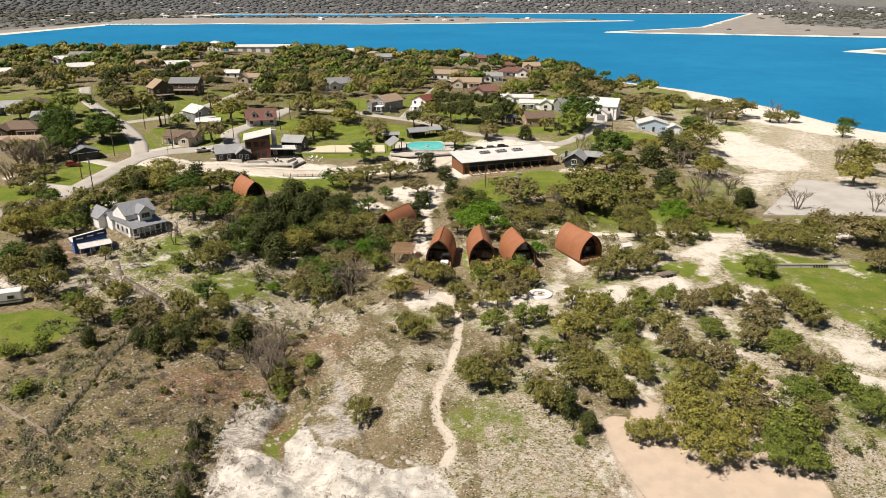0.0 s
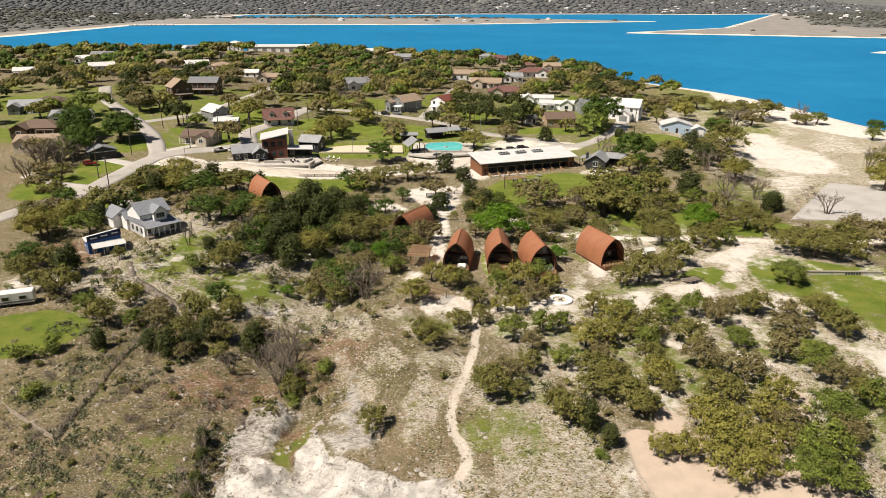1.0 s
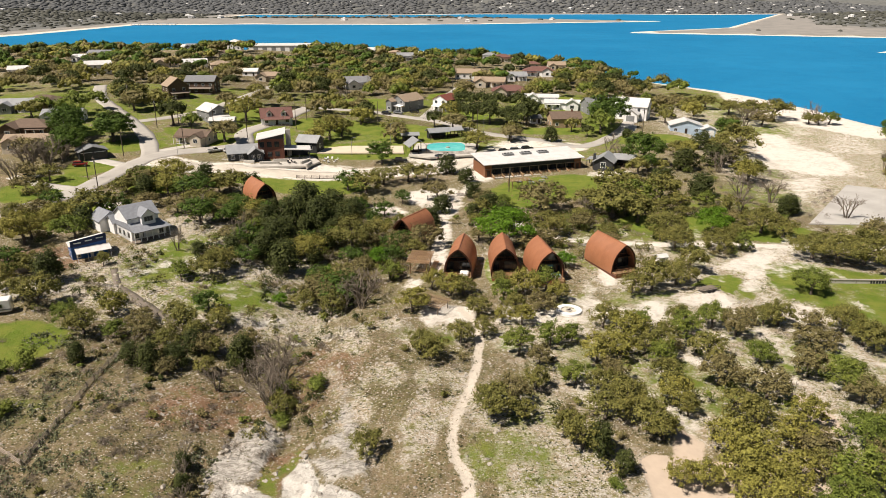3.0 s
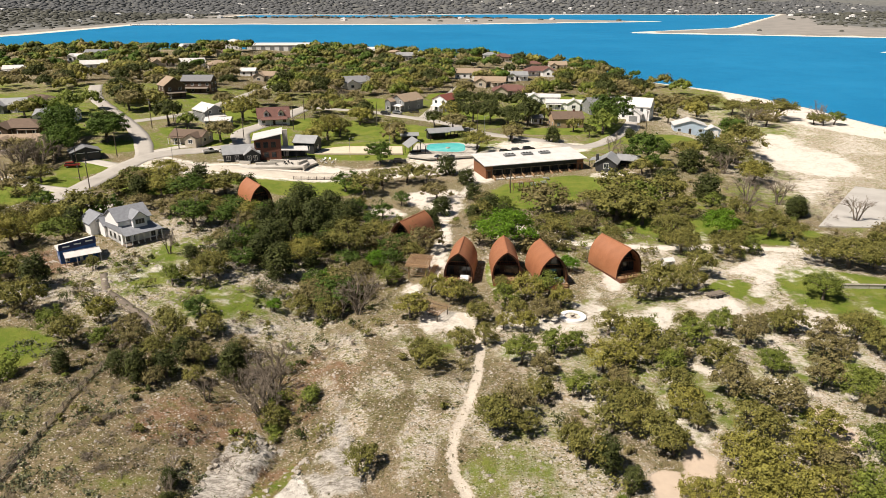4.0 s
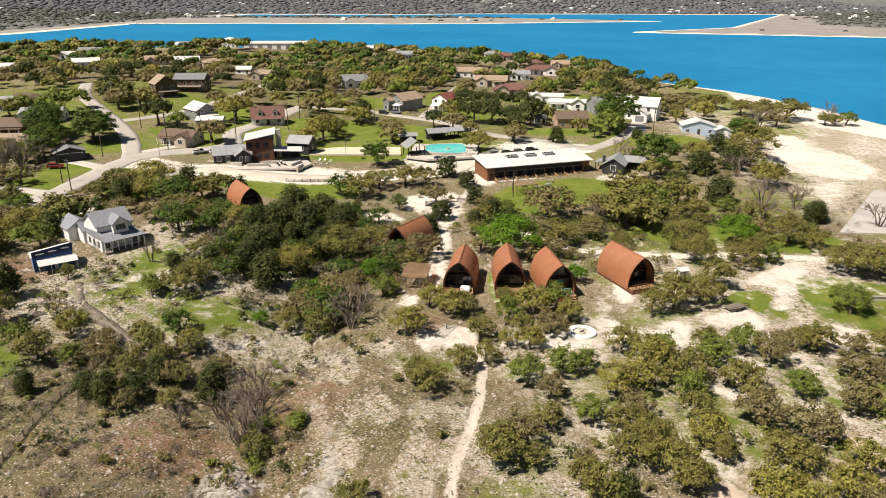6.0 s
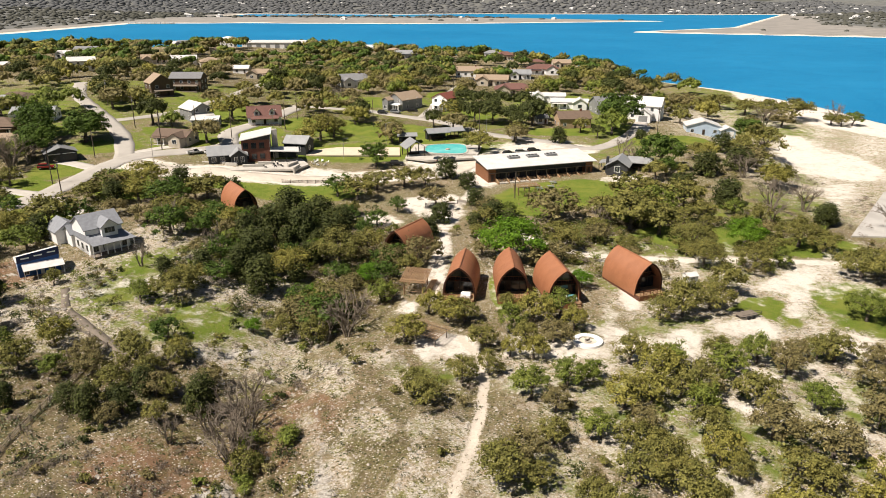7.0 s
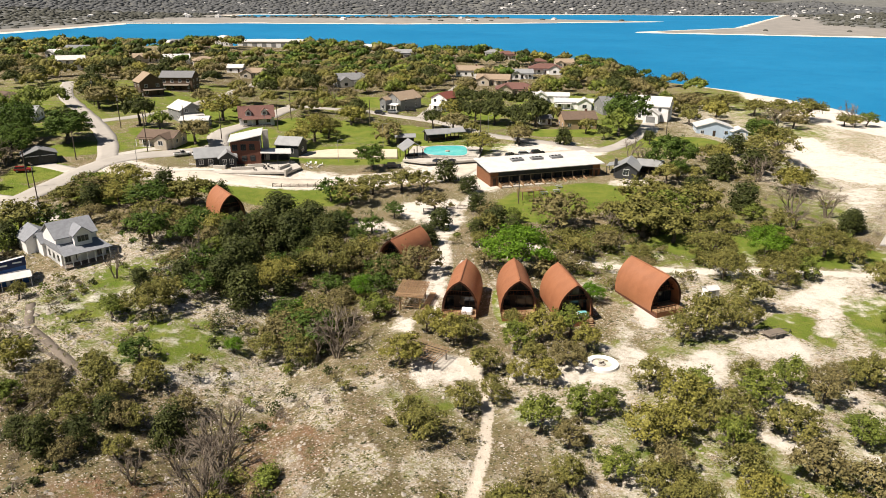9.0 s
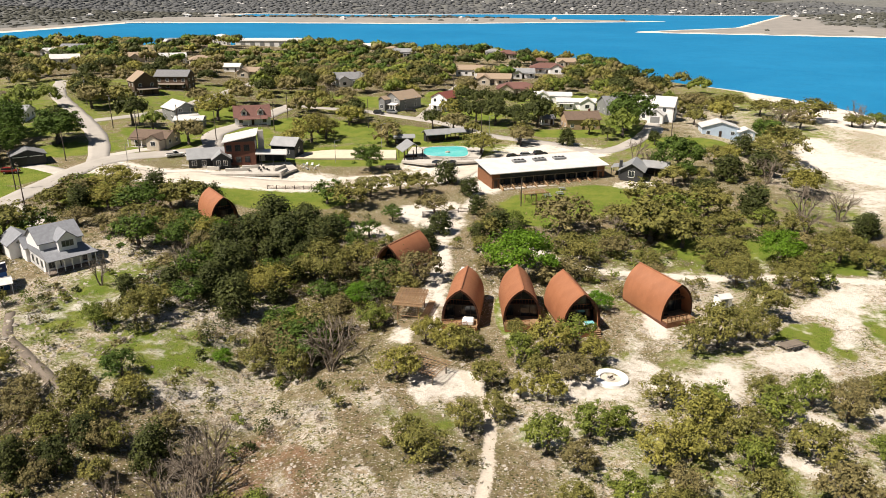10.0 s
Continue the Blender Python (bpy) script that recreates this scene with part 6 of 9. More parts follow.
# ---- garage by the west road ----
ob = thing("garage", -122, 254, 35, "dark grey double garage with white trim", "garage")
part("wall", gable_shell(9, 7, 2.7, 1.5, False), M["black_paint"], ob)
part("roof", gable_roof(9, 7, 2.7, 1.5, False), M["grey_shingle"], ob)
for cx in (-2.2, 2.2):
    part("garage_door", box(cx - 1.7, -3.58, 0, cx + 1.7, -3.46, 2.3), M["black_metal"], ob)
    part("trim", box(cx - 1.85, -3.62, 2.3, cx + 1.85, -3.46, 2.45), M["white_paint"], ob)

# ---- arched cabins ----
ARCH = ((3.14, 0.55), (3.2, 1.5), (3.12, 2.6), (2.88, 3.75), (2.45, 4.8), (1.8, 5.75), (1.0, 6.55), (0.0, 7.2))


def arch_line(grow, drop=0.0):
    right = [(x + grow * (0.25 + 0.75 * x / 3.2) if x > 0 else 0.0, z + grow * (z - 0.5) / 6.7 - drop) for x, z in ARCH]
    return [(-x, z) for x, z in right[:-1]] + right[::-1]


def cabin(x, y, turn, label, tub=None, length=11.0, floor=0.95):
    """A vaulted cabin, its open front at local -y; x, y is the middle of the front's foot."""
    ob = thing("cabin", x, y, turn, label, "cabin", "arched cabins", z=land(x, y) + 0.05)
    outer, inner = arch_line(0.0), arch_line(-0.22)
    n = len(outer)
    bm = bmesh.new()
    cuts = 12
    rings = []
    for k in range(cuts + 1):
        yy = length * k / cuts
        lean = 0.55 * (1 - k / cuts) if k == 0 else 0.0
        rings.append(([bm.verts.new((px, yy - lean * (pz - 0.5) / 6.7, pz)) for px, pz in outer], [bm.verts.new((px, yy - lean * (pz - 0.5) / 6.7, pz)) for px, pz in inner]))
    for (o0, i0), (o1, i1) in zip(rings, rings[1:]):
        for k in range(n - 1):
            bm.faces.new((o0[k], o0[k + 1], o1[k + 1], o1[k]))
            bm.faces.new((i0[k + 1], i0[k], i1[k], i1[k + 1]))
        bm.faces.new((o0[0], o1[0], i1[0], i0[0]))
        bm.faces.new((o1[-1], o0[-1], i0[-1], i1[-1]))
    for o, i in (rings[0], rings[-1]):
        for k in range(n - 1):
            bm.faces.new((o[k], i[k], i[k + 1], o[k + 1]))
    bmesh.ops.recalc_face_normals(bm, faces=bm.faces[:])
    roof = part("roof", bm, M["corten"], ob, "rust-brown weathered steel vault", True)
    roof.data.set_sharp_from_angle(angle=radians(35))
    bm = bmesh.new()
    for k in range(1, 18):
        yy = length * k / 18
        for (ax, az), (bx, bz) in zip(outer, outer[1:]):
            v = [bm.verts.new(p) for p in ((ax, yy - 0.025, az), (bx, yy - 0.025, bz), (bx * 1.003, yy, bz + 0.012), (ax * 1.003, yy, az + 0.012), (bx, yy + 0.025, bz), (ax, yy + 0.025, az))]
            bm.faces.new((v[0], v[1], v[2], v[3]))
            bm.faces.new((v[3], v[2], v[4], v[5]))
    part("seams", bm, M["corten"], roof)
    bm = bmesh.new()
    add_box(bm, -0.12, 0.0, 7.16, 0.12, length, 7.27)
    part("ridge_cap", bm, M["corten"], roof)
    bm = bmesh.new()
    rim = arch_line(0.06), arch_line(-0.3)
    a = [bm.verts.new((px, -0.06 - 0.55 * (pz - 0.5) / 6.7, pz)) for px, pz in rim[0]]
    b = [bm.verts.new((px, -0.06 - 0.55 * (pz - 0.5) / 6.7, pz)) for px, pz in rim[1]]
    for k in range(n - 1):
        bm.faces.new((a[k], b[k], b[k + 1], a[k + 1]))
    bmesh.ops.solidify(bm, geom=bm.faces[:], thickness=0.1)
    part("front_rim", bm, M["corten_edge"], ob)
    part("rear_wall", prism(arch_line(-0.12), length - 0.35, length - 0.2), M["cedar"], ob, "cedar-clad rear wall")
    # glazed wall set back under the vault, with its frames
    gl = part("glazing", prism(arch_line(-0.23), 2.3, 2.36), M["glass"], ob, "dark glazed wall set back under the vault")
    bm = bmesh.new()
    for px, top in ((-2.9, 3.4), (-1.5, 5.7), (0, 6.9), (1.5, 5.7), (2.9, 3.4)):
        add_box(bm, px - 0.06, 2.2, floor, px + 0.06, 2.31, top)
    add_box(bm, -2.9, 2.18, 3.35, 2.9, 2.31, 3.6)
    part("mullions", bm, M["black_metal"], gl)
    door(ob, -0.75, 2.22, floor, 1.1, 2.2, 0, "dark_wood")
    # deck, its boards, posts, rails and steps
    deck = part("deck", box(-3.0, -1.5, floor - 0.22, 3.0, 2.6, floor - 0.04), M["cedar"], ob, "cedar deck")
    board = made("board", box(-0.07, -1.52, floor - 0.04, 0.07, 2.3, floor), M["lumber"])
    for k in range(38):
        shared("board", board, deck, pose(-2.93 + k * 0.158, 0, 0))
    part("skirt", box(-3.0, -1.54, -0.9, 3.0, -1.44, floor - 0.22), M["cedar"], ob, "cedar boards below the deck")
    part("skirt", box(-3.05, -1.44, -0.9, -2.97, length, 0.62), M["corten_edge"], ob)
    part("skirt", box(2.97, -1.44, -0.9, 3.05, length, 0.62), M["corten_edge"], ob)
    rail = part("railing", box(-3.0, -1.5, floor + 0.95, 1.2, -1.4, floor + 1.03), M["cedar"], ob)
    for k in range(6):
        part("rail_post", box(-2.98 + k * 0.82, -1.49, floor, -2.9 + k * 0.82, -1.41, floor + 0.95), M["cedar"], rail)
    for k in range(3):
        part("rail_bar", box(-2.95, -1.47, floor + 0.2 + k * 0.25, 1.18, -1.43, floor + 0.26 + k * 0.25), M["cedar"], rail)
    st = part("stairs", box(1.4, -3.1, -0.6, 1.5, -1.5, 0.1), M["cedar"], ob)
    for k in range(4):
        part("step", box(1.4, -1.85 - k * 0.32, floor - 0.2 - k * 0.21, 2.7, -1.53 - k * 0.32, floor - 0.14 - k * 0.21), M["lumber"], st)
    bm = bmesh.new()
    add_tube(bm, (1.45, -1.5, floor + 0.95), (1.45, -3.0, 0.95), 0.04)
    add_tube(bm, (1.45, -3.0, 0.95), (1.45, -3.0, -0.2), 0.04)
    part("handrail", bm, M["cedar"], st)
    # sleeping loft with its rail
    loft = part("loft", box(-2.6, 1.2, 3.55, 2.6, 2.3, 3.72), M["dark_wood"], ob, "timber loft balcony")
    part("loft_rail", box(-1.9, 1.2, 4.55, 2.3, 1.28, 4.62), M["cedar"], loft)
    for k in range(9):
        part("loft_bar", box(-1.9 + k * 0.5, 1.22, 3.72, -1.86 + k * 0.5, 1.26, 4.55), M["cedar"], loft)
    # seat on the deck
    seat = bmesh.new()
    add_box(seat, -2.5, 0.2, floor, -1.2, 0.9, floor + 0.42)
    add_box(seat, -2.5, 0.8, floor + 0.42, -1.2, 0.95, floor + 0.85)
    s = new("bench", made("bench", seat, M["dark_wood"]))
    s.matrix_basis = ob.matrix_basis.copy()
    tagged(s, "dark wooden bench on a cabin deck", "bench", "deck benches")
    if tub:
        t = new("hot_tub")
        t.matrix_basis = ob.matrix_basis @ pose(1.35, -0.1, floor)
        tagged(t, "white round-cornered hot tub on a cabin deck", "hot tub", "hot tubs")
        part("shell", box(-1.0, -0.95, 0, 1.0, 0.95, 0.82, 0.16), M["tub_white"], t)
        part("cover" if tub == "cover" else "water", box(-0.82, -0.78, 0.8, 0.82, 0.78, 0.86, 0.02), M["tub_white" if tub == "cover" else "tub_water"], t, "pale folded cover" if tub == "cover" else "turquoise water")
    return ob


CABIN = "arched cabin of rust-brown steel with a dark glazed front"
cabin(4.1, 158.6, -8, CABIN, "cover")
cabin(14.6, 158.2, 0, CABIN)
cabin(24.4, 156.6, 9, CABIN, "water")
cabin(41.6, 160.6, 22, "arched rust-brown steel cabin beside a clearing")
cabin(-9.6, 180.5, -31, "arched rust-brown steel cabin behind oaks")
cabin(-51.0, 209.5, 34, "arched rust-brown steel cabin among dark junipers")

# ---- long lodging block ----
ob = thing("motel", 14.8, 241.2, 19, "long low lodging block with white roof and patios", "building", z=2.5)
LONG = 36.0
chair_spots = []
turned = Matrix(((0, 1, 0, 0), (1, 0, 0, 0), (0, 0, 1, 0), (0, 0, 0, 1)))
part("wall", box(0, 2.2, -1, LONG, 10.6, 4.55), M["black_paint"], ob, "charcoal board walls")
for x0 in (0, LONG - 2.4):
    part("end_bay", box(x0 - 0.05, 0.0, -1, x0 + 2.45, 10.7, 3.9), M["cedar"], ob, "cedar-clad end bay")
    part("door", box(x0 + 0.7, -0.06, 0.1, x0 + 1.7, 0.05, 2.2), M["dark_wood"], ob)
bm = prism([(-1.1, 4.2), (11.6, 5.75), (11.6, 5.95), (-1.1, 4.4)], -0.9, LONG + 0.9)
bm.transform(turned)
bmesh.ops.recalc_face_normals(bm, faces=bm.faces[:])
roof = part("roof", bm, M["white_metal"], ob, "white standing-seam metal roof")
bm = bmesh.new()
for k in range(60):
    px = -0.85 + k * (LONG + 1.7) / 59
    add_prism(bm, [(-1.1, 4.4), (11.6, 5.95), (11.6, 6.0), (-1.1, 4.45)], px - 0.025, px + 0.025)
bm.transform(turned)
bmesh.ops.recalc_face_normals(bm, faces=bm.faces[:])
part("seams", bm, M["white_metal"], roof)
for k in range(3):
    u = part("roof_unit", box(9.5 + k * 6.6, 6.0, 5.1, 13.3 + k * 6.6, 8.2, 5.95, 0.08), M["grey_paint"], roof, "grey rooftop air-conditioning unit")
    for j in range(3):
        bm = bmesh.new()
        bmesh.ops.create_cone(bm, cap_ends=True, segments=12, radius1=0.42, radius2=0.42, depth=0.25, matrix=pose(10.2 + k * 6.6 + j * 1.2, 7.1, 6.05))
        part("fan", bm, M["black_metal"], u)
part("shade_band", box(0, 0.1, 2.75, LONG, 0.25, 4.2), M["black_paint"], ob, "black band under the eaves")
part("beam", box(0, -0.12, 2.6, LONG, 0.1, 2.78), M["grey_lumber"], ob)
for k in range(10):
    px = 2.4 + k * 3.47
    part("column", box(px - 0.1, -0.1, -1, px + 0.1, 0.1, 2.6), M["grey_lumber"], ob)
for k in range(9):
    px = 2.4 + k * 3.47
    part("patio_door", box(px + 0.6, 2.12, 0.1, px + 2.6, 2.22, 2.3), M["glass"], ob)
    bm = bmesh.new()
    add_prism(bm, [(-2.8, -1.0), (0.2, -1.0), (0.2, 1.25), (-0.5, 1.2), (-2.8, 0.35)], px - 0.14, px + 0.14)
    bm.transform(turned)
    bmesh.ops.recalc_face_normals(bm, faces=bm.faces[:])
    part("divider", bm, M["lumber"], ob, "stepped board divider between patios")
    if k % 2 == 0:
        bm = bmesh.new()
        add_box(bm, px + 0.3, -2.0, 0.9, px + 3.2, -1.9, 1.0)
        add_box(bm, px + 0.3, -2.0, 0.45, px + 3.2, -1.94, 0.52)
        for j in range(4):
            add_box(bm, px + 0.3 + j * 0.93, -2.0, -0.6, px + 0.4 + j * 0.93, -1.9, 0.9)
        part("patio_rail", bm, M["lumber"], ob)
for k in range(9):
    px = 4.1 + k * 3.47
    for dx in (-0.7, 0.7):
        w = ob.matrix_basis @ Vector((px + dx, -0.9, 0.06))
        chair_spots.append((w.x, w.y, w.z, 19 + (k * 13) % 30 - 15))
part("patio", box(2.4, -2.6, -1, LONG - 2.4, 2.2, 0.06), M["concrete"], ob)

# ---- lodge ----
ob = thing("lodge", -60.5, 264, 12, "two-storey brown lodge with pale metal roof and charcoal wings", "building", z=4.6)
part("wall", box(-5.5, -3.5, -1, 3.5, 8.5, 7.2), M["red_brick"], ob, "brown board and brick walls")
bm = bmesh.new()
add_prism(bm, [(-6.2, 7.0), (4.2, 9.0), (4.2, 9.2), (-6.2, 7.2)], -4.3, 9.3)
bmesh.ops.recalc_face_normals(bm, faces=bm.faces[:])
part("roof", bm, M["white_metal"], ob, "pale metal shed roof")
bm = bmesh.new()
add_prism(bm, [(-5.5, 7.2), (3.5, 7.2), (3.5, 8.86), (-5.5, 7.1)], -3.4, 8.4)
bmesh.ops.recalc_face_normals(bm, faces=bm.faces[:])
part("gable", bm, M["black_paint"], ob)
for cx in (-4.2, -1.6, 1.0):
    window(ob, cx, -3.5, 4.4, 1.5, 1.8, 0, "black_metal", 2)
    window(ob, cx, -3.5, 1.0, 1.4, 1.6, 0, "black_metal", 1)
for cy in (-1.5, 1.5, 4.5):
    window(ob, 3.5, cy, 4.6, 1.8, 2.4, 90, "white_paint", 2)
part("chimney", box(4.2, 1.4, -1, 6.0, 3.0, 9.6, 0.05), M["concrete"], ob, "pale stone chimney")
porch = part("porch_roof", prism([(3.5, 3.5), (12.8, 3.0), (12.8, 3.2), (3.5, 3.75)], -5.5, 2.6), M["white_metal"], ob, "white metal porch roof")
for px in (5, 8.6, 12.3):
    for py in (-5.1, 2.2):
        part("post", box(px - 0.12, py - 0.12, -1, px + 0.12, py + 0.12, 3.1), M["black_paint"], porch)
part("porch_wall", box(3.5, 1.9, -1, 12, 2.4, 3.0), M["black_paint"], ob)
wing = part("wing", gable_shell(8, 7, 3.6, 2.0, True), M["black_paint"], ob, "charcoal wing with a metal roof")
wing.matrix_basis = pose(13, 9, 0.2, 0, 0, -25)
part("roof", gable_roof(8, 7, 3.6, 2.0, True), M["grey_metal"], wing)
window(wing, 1.6, -3.5, 1.0, 1.2, 1.5)
window(wing, 4.0, 0, 1.0, 1.2, 1.5, 90)
wing = part("wing", gable_shell(12, 7.5, 3.0, 2.2, True), M["black_paint"], ob, "charcoal gabled wing with a metal roof")
wing.matrix_basis = pose(-10.5, -1.2, 0, 0, 0, 8)
part("roof", gable_roof(12, 7.5, 3.0, 2.2, True), M["grey_metal"], wing)
cross = part("gable_wing", gable_shell(5, 6, 3.0, 1.7, False), M["black_paint"], wing)
cross.matrix_basis = pose(3.4, -3.6, 0)
part("roof", gable_roof(5, 6, 3.0, 1.7, False), M["grey_metal"], wing).matrix_basis = pose(3.4, -3.6, 0)
for cx in (2.4, 4.4):
    window(wing, cx, -6.6, 0.9, 1.0, 1.6)
for cx in (-4.4, -1.6):
    window(wing, cx, -3.75, 0.9, 1.2, 1.4)
# low plaza walls and seats
for x, y, turn, w, h in ((-74, 257, -10, 8, 0.9), (-67.5, 254.5, -10, 4, 1.1), (-60, 253.5, 10, 7, 0.9), (-57, 257, 10, 5, 1.0), (-48, 256, 70, 6, 0.9), (-46, 252, 80, 5, 0.8)):
    tagged(new("garden_wall", made("garden_wall", box(-w / 2, -0.3, -1.0, w / 2, 0.3, h, 0.04), M["concrete"])), "low white concrete wall on a plaza", "wall", "plaza walls").matrix_basis = pose(x, y, 4.4, 0, 0, turn)


def chair(x, y, z, turn, mat, label, group, cat="chair"):
    ob = thing("patio_chair", x, y, turn, label, cat, group, z=z)
    part("seat", box(-0.32, -0.35, 0.34, 0.32, 0.3, 0.42), M[mat], ob)
    bm = box(-0.32, 0.24, 0.4, 0.32, 0.32, 1.0)
    bm.transform(pose(0, 0.1, 0, -14))
    part("backrest", bm, M[mat], ob)
    for sx in (-0.28, 0.28):
        for sy in (-0.3, 0.25):
            part("leg", box(sx - 0.03, sy - 0.03, 0, sx + 0.03, sy + 0.03, 0.34), M[mat], ob)
    return ob


first = chair(*chair_spots[0], "lumber", "wooden lounge chair on a lodging patio", "patio chairs")
for x, y, z, turn in chair_spots[1:]:
    copy_thing(first, pose(x, y, z, 0, 0, turn))
first = chair(-54, 255, 4.42, 0, "black_metal", "dark lounge chair on the plaza", "plaza chairs")
for x, y, turn in ((-52.5, 255.4, 40), (-51, 254, 160), (-53, 253.2, 200), (-56, 252.4, 100), (-49.5, 256, 280)):
    copy_thing(first, pose(x, y, 4.42, 0, 0, turn))
first = chair(-41.5, 264.5, 4.0, 0, "white_paint", "white chair round a fire pit", "fire pit chairs")
first.matrix_basis.translation.z = land(-41.5, 264.5)
for k in range(6):
    a = k * 1.0 + 0.5
    x, y = -40 + 2.3 * math.cos(a), 262 + 2.3 * math.sin(a)
    copy_thing(first, pose(x, y, land(x, y), 0, 0, math.degrees(a) - 90))


# ---- pool and pavilions ----
def kidney(n, rx, ry, z):
    """A squarish rounded outline, a little longer at one end."""
    def soft(v):
        return math.copysign(abs(v) ** 0.55, v)
    return [Vector((rx * soft(math.cos(a)), ry * soft(math.sin(a)) * (1 + 0.14 * soft(math.cos(a))), z)) for a in (math.tau * i / n for i in range(n))]


ob = thing("swimming_pool", 1.9, 280.4, 0, "turquoise swimming pool with a pale concrete rim", "pool", z=4.82)
bm = bmesh.new()
bm.faces.new([bm.verts.new(p) for p in kidney(40, 7.4, 8.2, 0.05)])
part("water", bm, M["pool_water"], ob, "bright turquoise pool water")
bm = bmesh.new()
a, b, c, d = ([bm.verts.new(p) for p in kidney(40, 7.4 + e, 8.2 + e, z)] for e, z in ((0, 0.0), (0, 0.16), (0.6, 0.16), (0.6, -0.2)))
for i in range(40):
    j = (i + 1) % 40
    for p, q in ((a, b), (b, c), (c, d)):
        bm.faces.new((p[i], p[j], q[j], q[i]))
bmesh.ops.recalc_face_normals(bm, faces=bm.faces[:])
part("coping", bm, M["concrete"], ob)
bm = bmesh.new()
bmesh.ops.create_icosphere(bm, subdivisions=2, radius=0.9)
bm.transform(Matrix.Diagonal((1, 0.8, 0.5, 1)))
f = tagged(new("pool_fountain", made("pool_fountain", bm, M["limestone"], True)), "pale stone fountain in a pool", "fountain")
f.matrix_basis = pose(2.6, 279, 4.95)
fence = thing("pool_fence", 2, 268.4, 0, "dark picket fence along a pool deck", "fence", z=4.2)
picket = made("picket", box(-0.05, -0.03, 0, 0.05, 0.03, 1.5), M["grey_lumber"])
for k in range(58):
    shared("picket", picket, fence, pose(-9 + k * 0.33, 0.4 * math.sin(k * 0.1), 0))
part("rail", box(-9.1, -0.03, 1.1, 10.2, 0.03, 1.18), M["grey_lumber"], fence)
umbrella = thing("patio_umbrella", 9.5, 284, 0, "closed pale umbrella on the pool deck", "umbrella", z=4.85)
part("pole", tube((0, 0, 0), (0, 0, 2.6), 0.04), M["steel"], umbrella)
part("canopy", tube((0, 0, 1.3), (0, 0, 2.6), 0.28, 0.05, 8), M["cream_paint"], umbrella)


def pavilion(x, y, turn, w, d, h, rise, roof, label, wall=False, z=None, along_x=True):
    ob = thing("pavilion", x, y, turn, label, "pavilion", "pool pavilions", z=z)
    part("roof", gable_roof(w, d, h, rise, along_x, 0.5), M[roof], ob)
    for px in (-w / 2 + 0.3, 0, w / 2 - 0.3):
        for py in (-d / 2 + 0.3, d / 2 - 0.3):
            part("post", box(px - 0.12, py - 0.12, -0.8, px + 0.12, py + 0.12, h + 0.1), M["dark_wood"], ob)
    if wall:
        part("wall", box(-w / 2 + 0.3, 0.4, -0.8, w / 2 - 0.3, d / 2 - 0.3, h), M["black_paint"], ob)
    part("counter", box(-w / 3, -0.3, 0, w / 3, 0.3, 1.0), M["dark_wood"], ob)
    return ob


pavilion(-9.4, 271.5, 18, 6.5, 7.5, 3.2, 2.2, "grey_metal", "open timber pavilion with a grey metal gable", z=4.5, along_x=False)
pavilion(-12.5, 292, 5, 6.5, 4.5, 2.7, 0.7, "grey_metal", "low shelter with a flat grey metal roof", True)
pavilion(-1.5, 297, 20, 8, 5, 2.9, 1.2, "grey_metal", "grey metal-roofed pool house", True)
pavilion(4.6, 300, 20, 7, 5, 2.9, 0.9, "grey_metal", "open grey metal-roofed shelter by the pool", False)

# ---- charcoal hut beside the lodging block ----
ob = thing("hut", 57.5, 253, -22, "charcoal gabled cottage with a grey metal roof", "cottage")
part("wall", gable_shell(6.5, 9, 3.0, 2.0, False), M["black_paint"], ob)
part("roof", gable_roof(6.5, 9, 3.0, 2.0, False, 0.6), M["grey_metal"], ob)
part("chimney", box(-3.9, -2.5, -1, -3.1, -1.4, 5.2), M["black_paint"], ob)
window(ob, 0, -4.5, 1.0, 1.6, 1.8, 0, "white_paint")
window(ob, -3.25, 1.5, 1.0, 1.2, 1.4, -90)
part("porch_roof", prism([(-6.5, 2.5), (-3.2, 3.2), (-3.2, 3.35), (-6.5, 2.65)], -1, 4.4), M["grey_metal"], ob)
for py in (-0.8, 4.2):
    part("post", box(-6.4, py - 0.1, -1, -6.2, py + 0.1, 2.6), M["black_paint"], ob)
pavilion(65, 256, -22, 7, 6, 2.8, 1.2, "grey_metal", "dark shelter with a green-grey roof beside a cottage", True)

# ---- white two-storey house with porch ----
ob = thing("house", -78.1, 185.4, 46, "white two-storey house with grey roof, dormer and porch", "house", z=1.7)
ob.scale = (0.82, 0.82, 0.86)
upper = part("wall", gable_shell(9.8, 9.5, 6.4, 2.8, True), M["white_paint"], ob)
upper.matrix_basis = pose(-0.5, 0, 0)
part("roof", gable_roof(9.8, 9.5, 6.4, 2.8, True, 0.45), M["pale_shingle"], ob, "grey shingle roof").matrix_basis = pose(-0.5, 0, 0)
lower = part("lower_wall", box(-5.4, -6.6, -2.5, 5.4, 8.0, 3.3), M["white_paint"], ob)
bm = bmesh.new()
lo = [bm.verts.new(p) for p in ((-5.6, -9.6, 3.1), (6.2, -9.6, 3.1), (6.2, 8.6, 3.1), (-5.6, 8.6, 3.1))]
up = [bm.verts.new(p) for p in ((-5.5, -4.2, 5.0), (4.2, -4.2, 5.0), (4.2, 5.4, 4.4), (-5.5, 5.4, 4.4))]
for i in range(4):
    bm.faces.new((lo[i], lo[(i + 1) % 4], up[(i + 1) % 4], up[i]))
bm.faces.new(up)
bmesh.ops.recalc_face_normals(bm, faces=bm.faces[:])
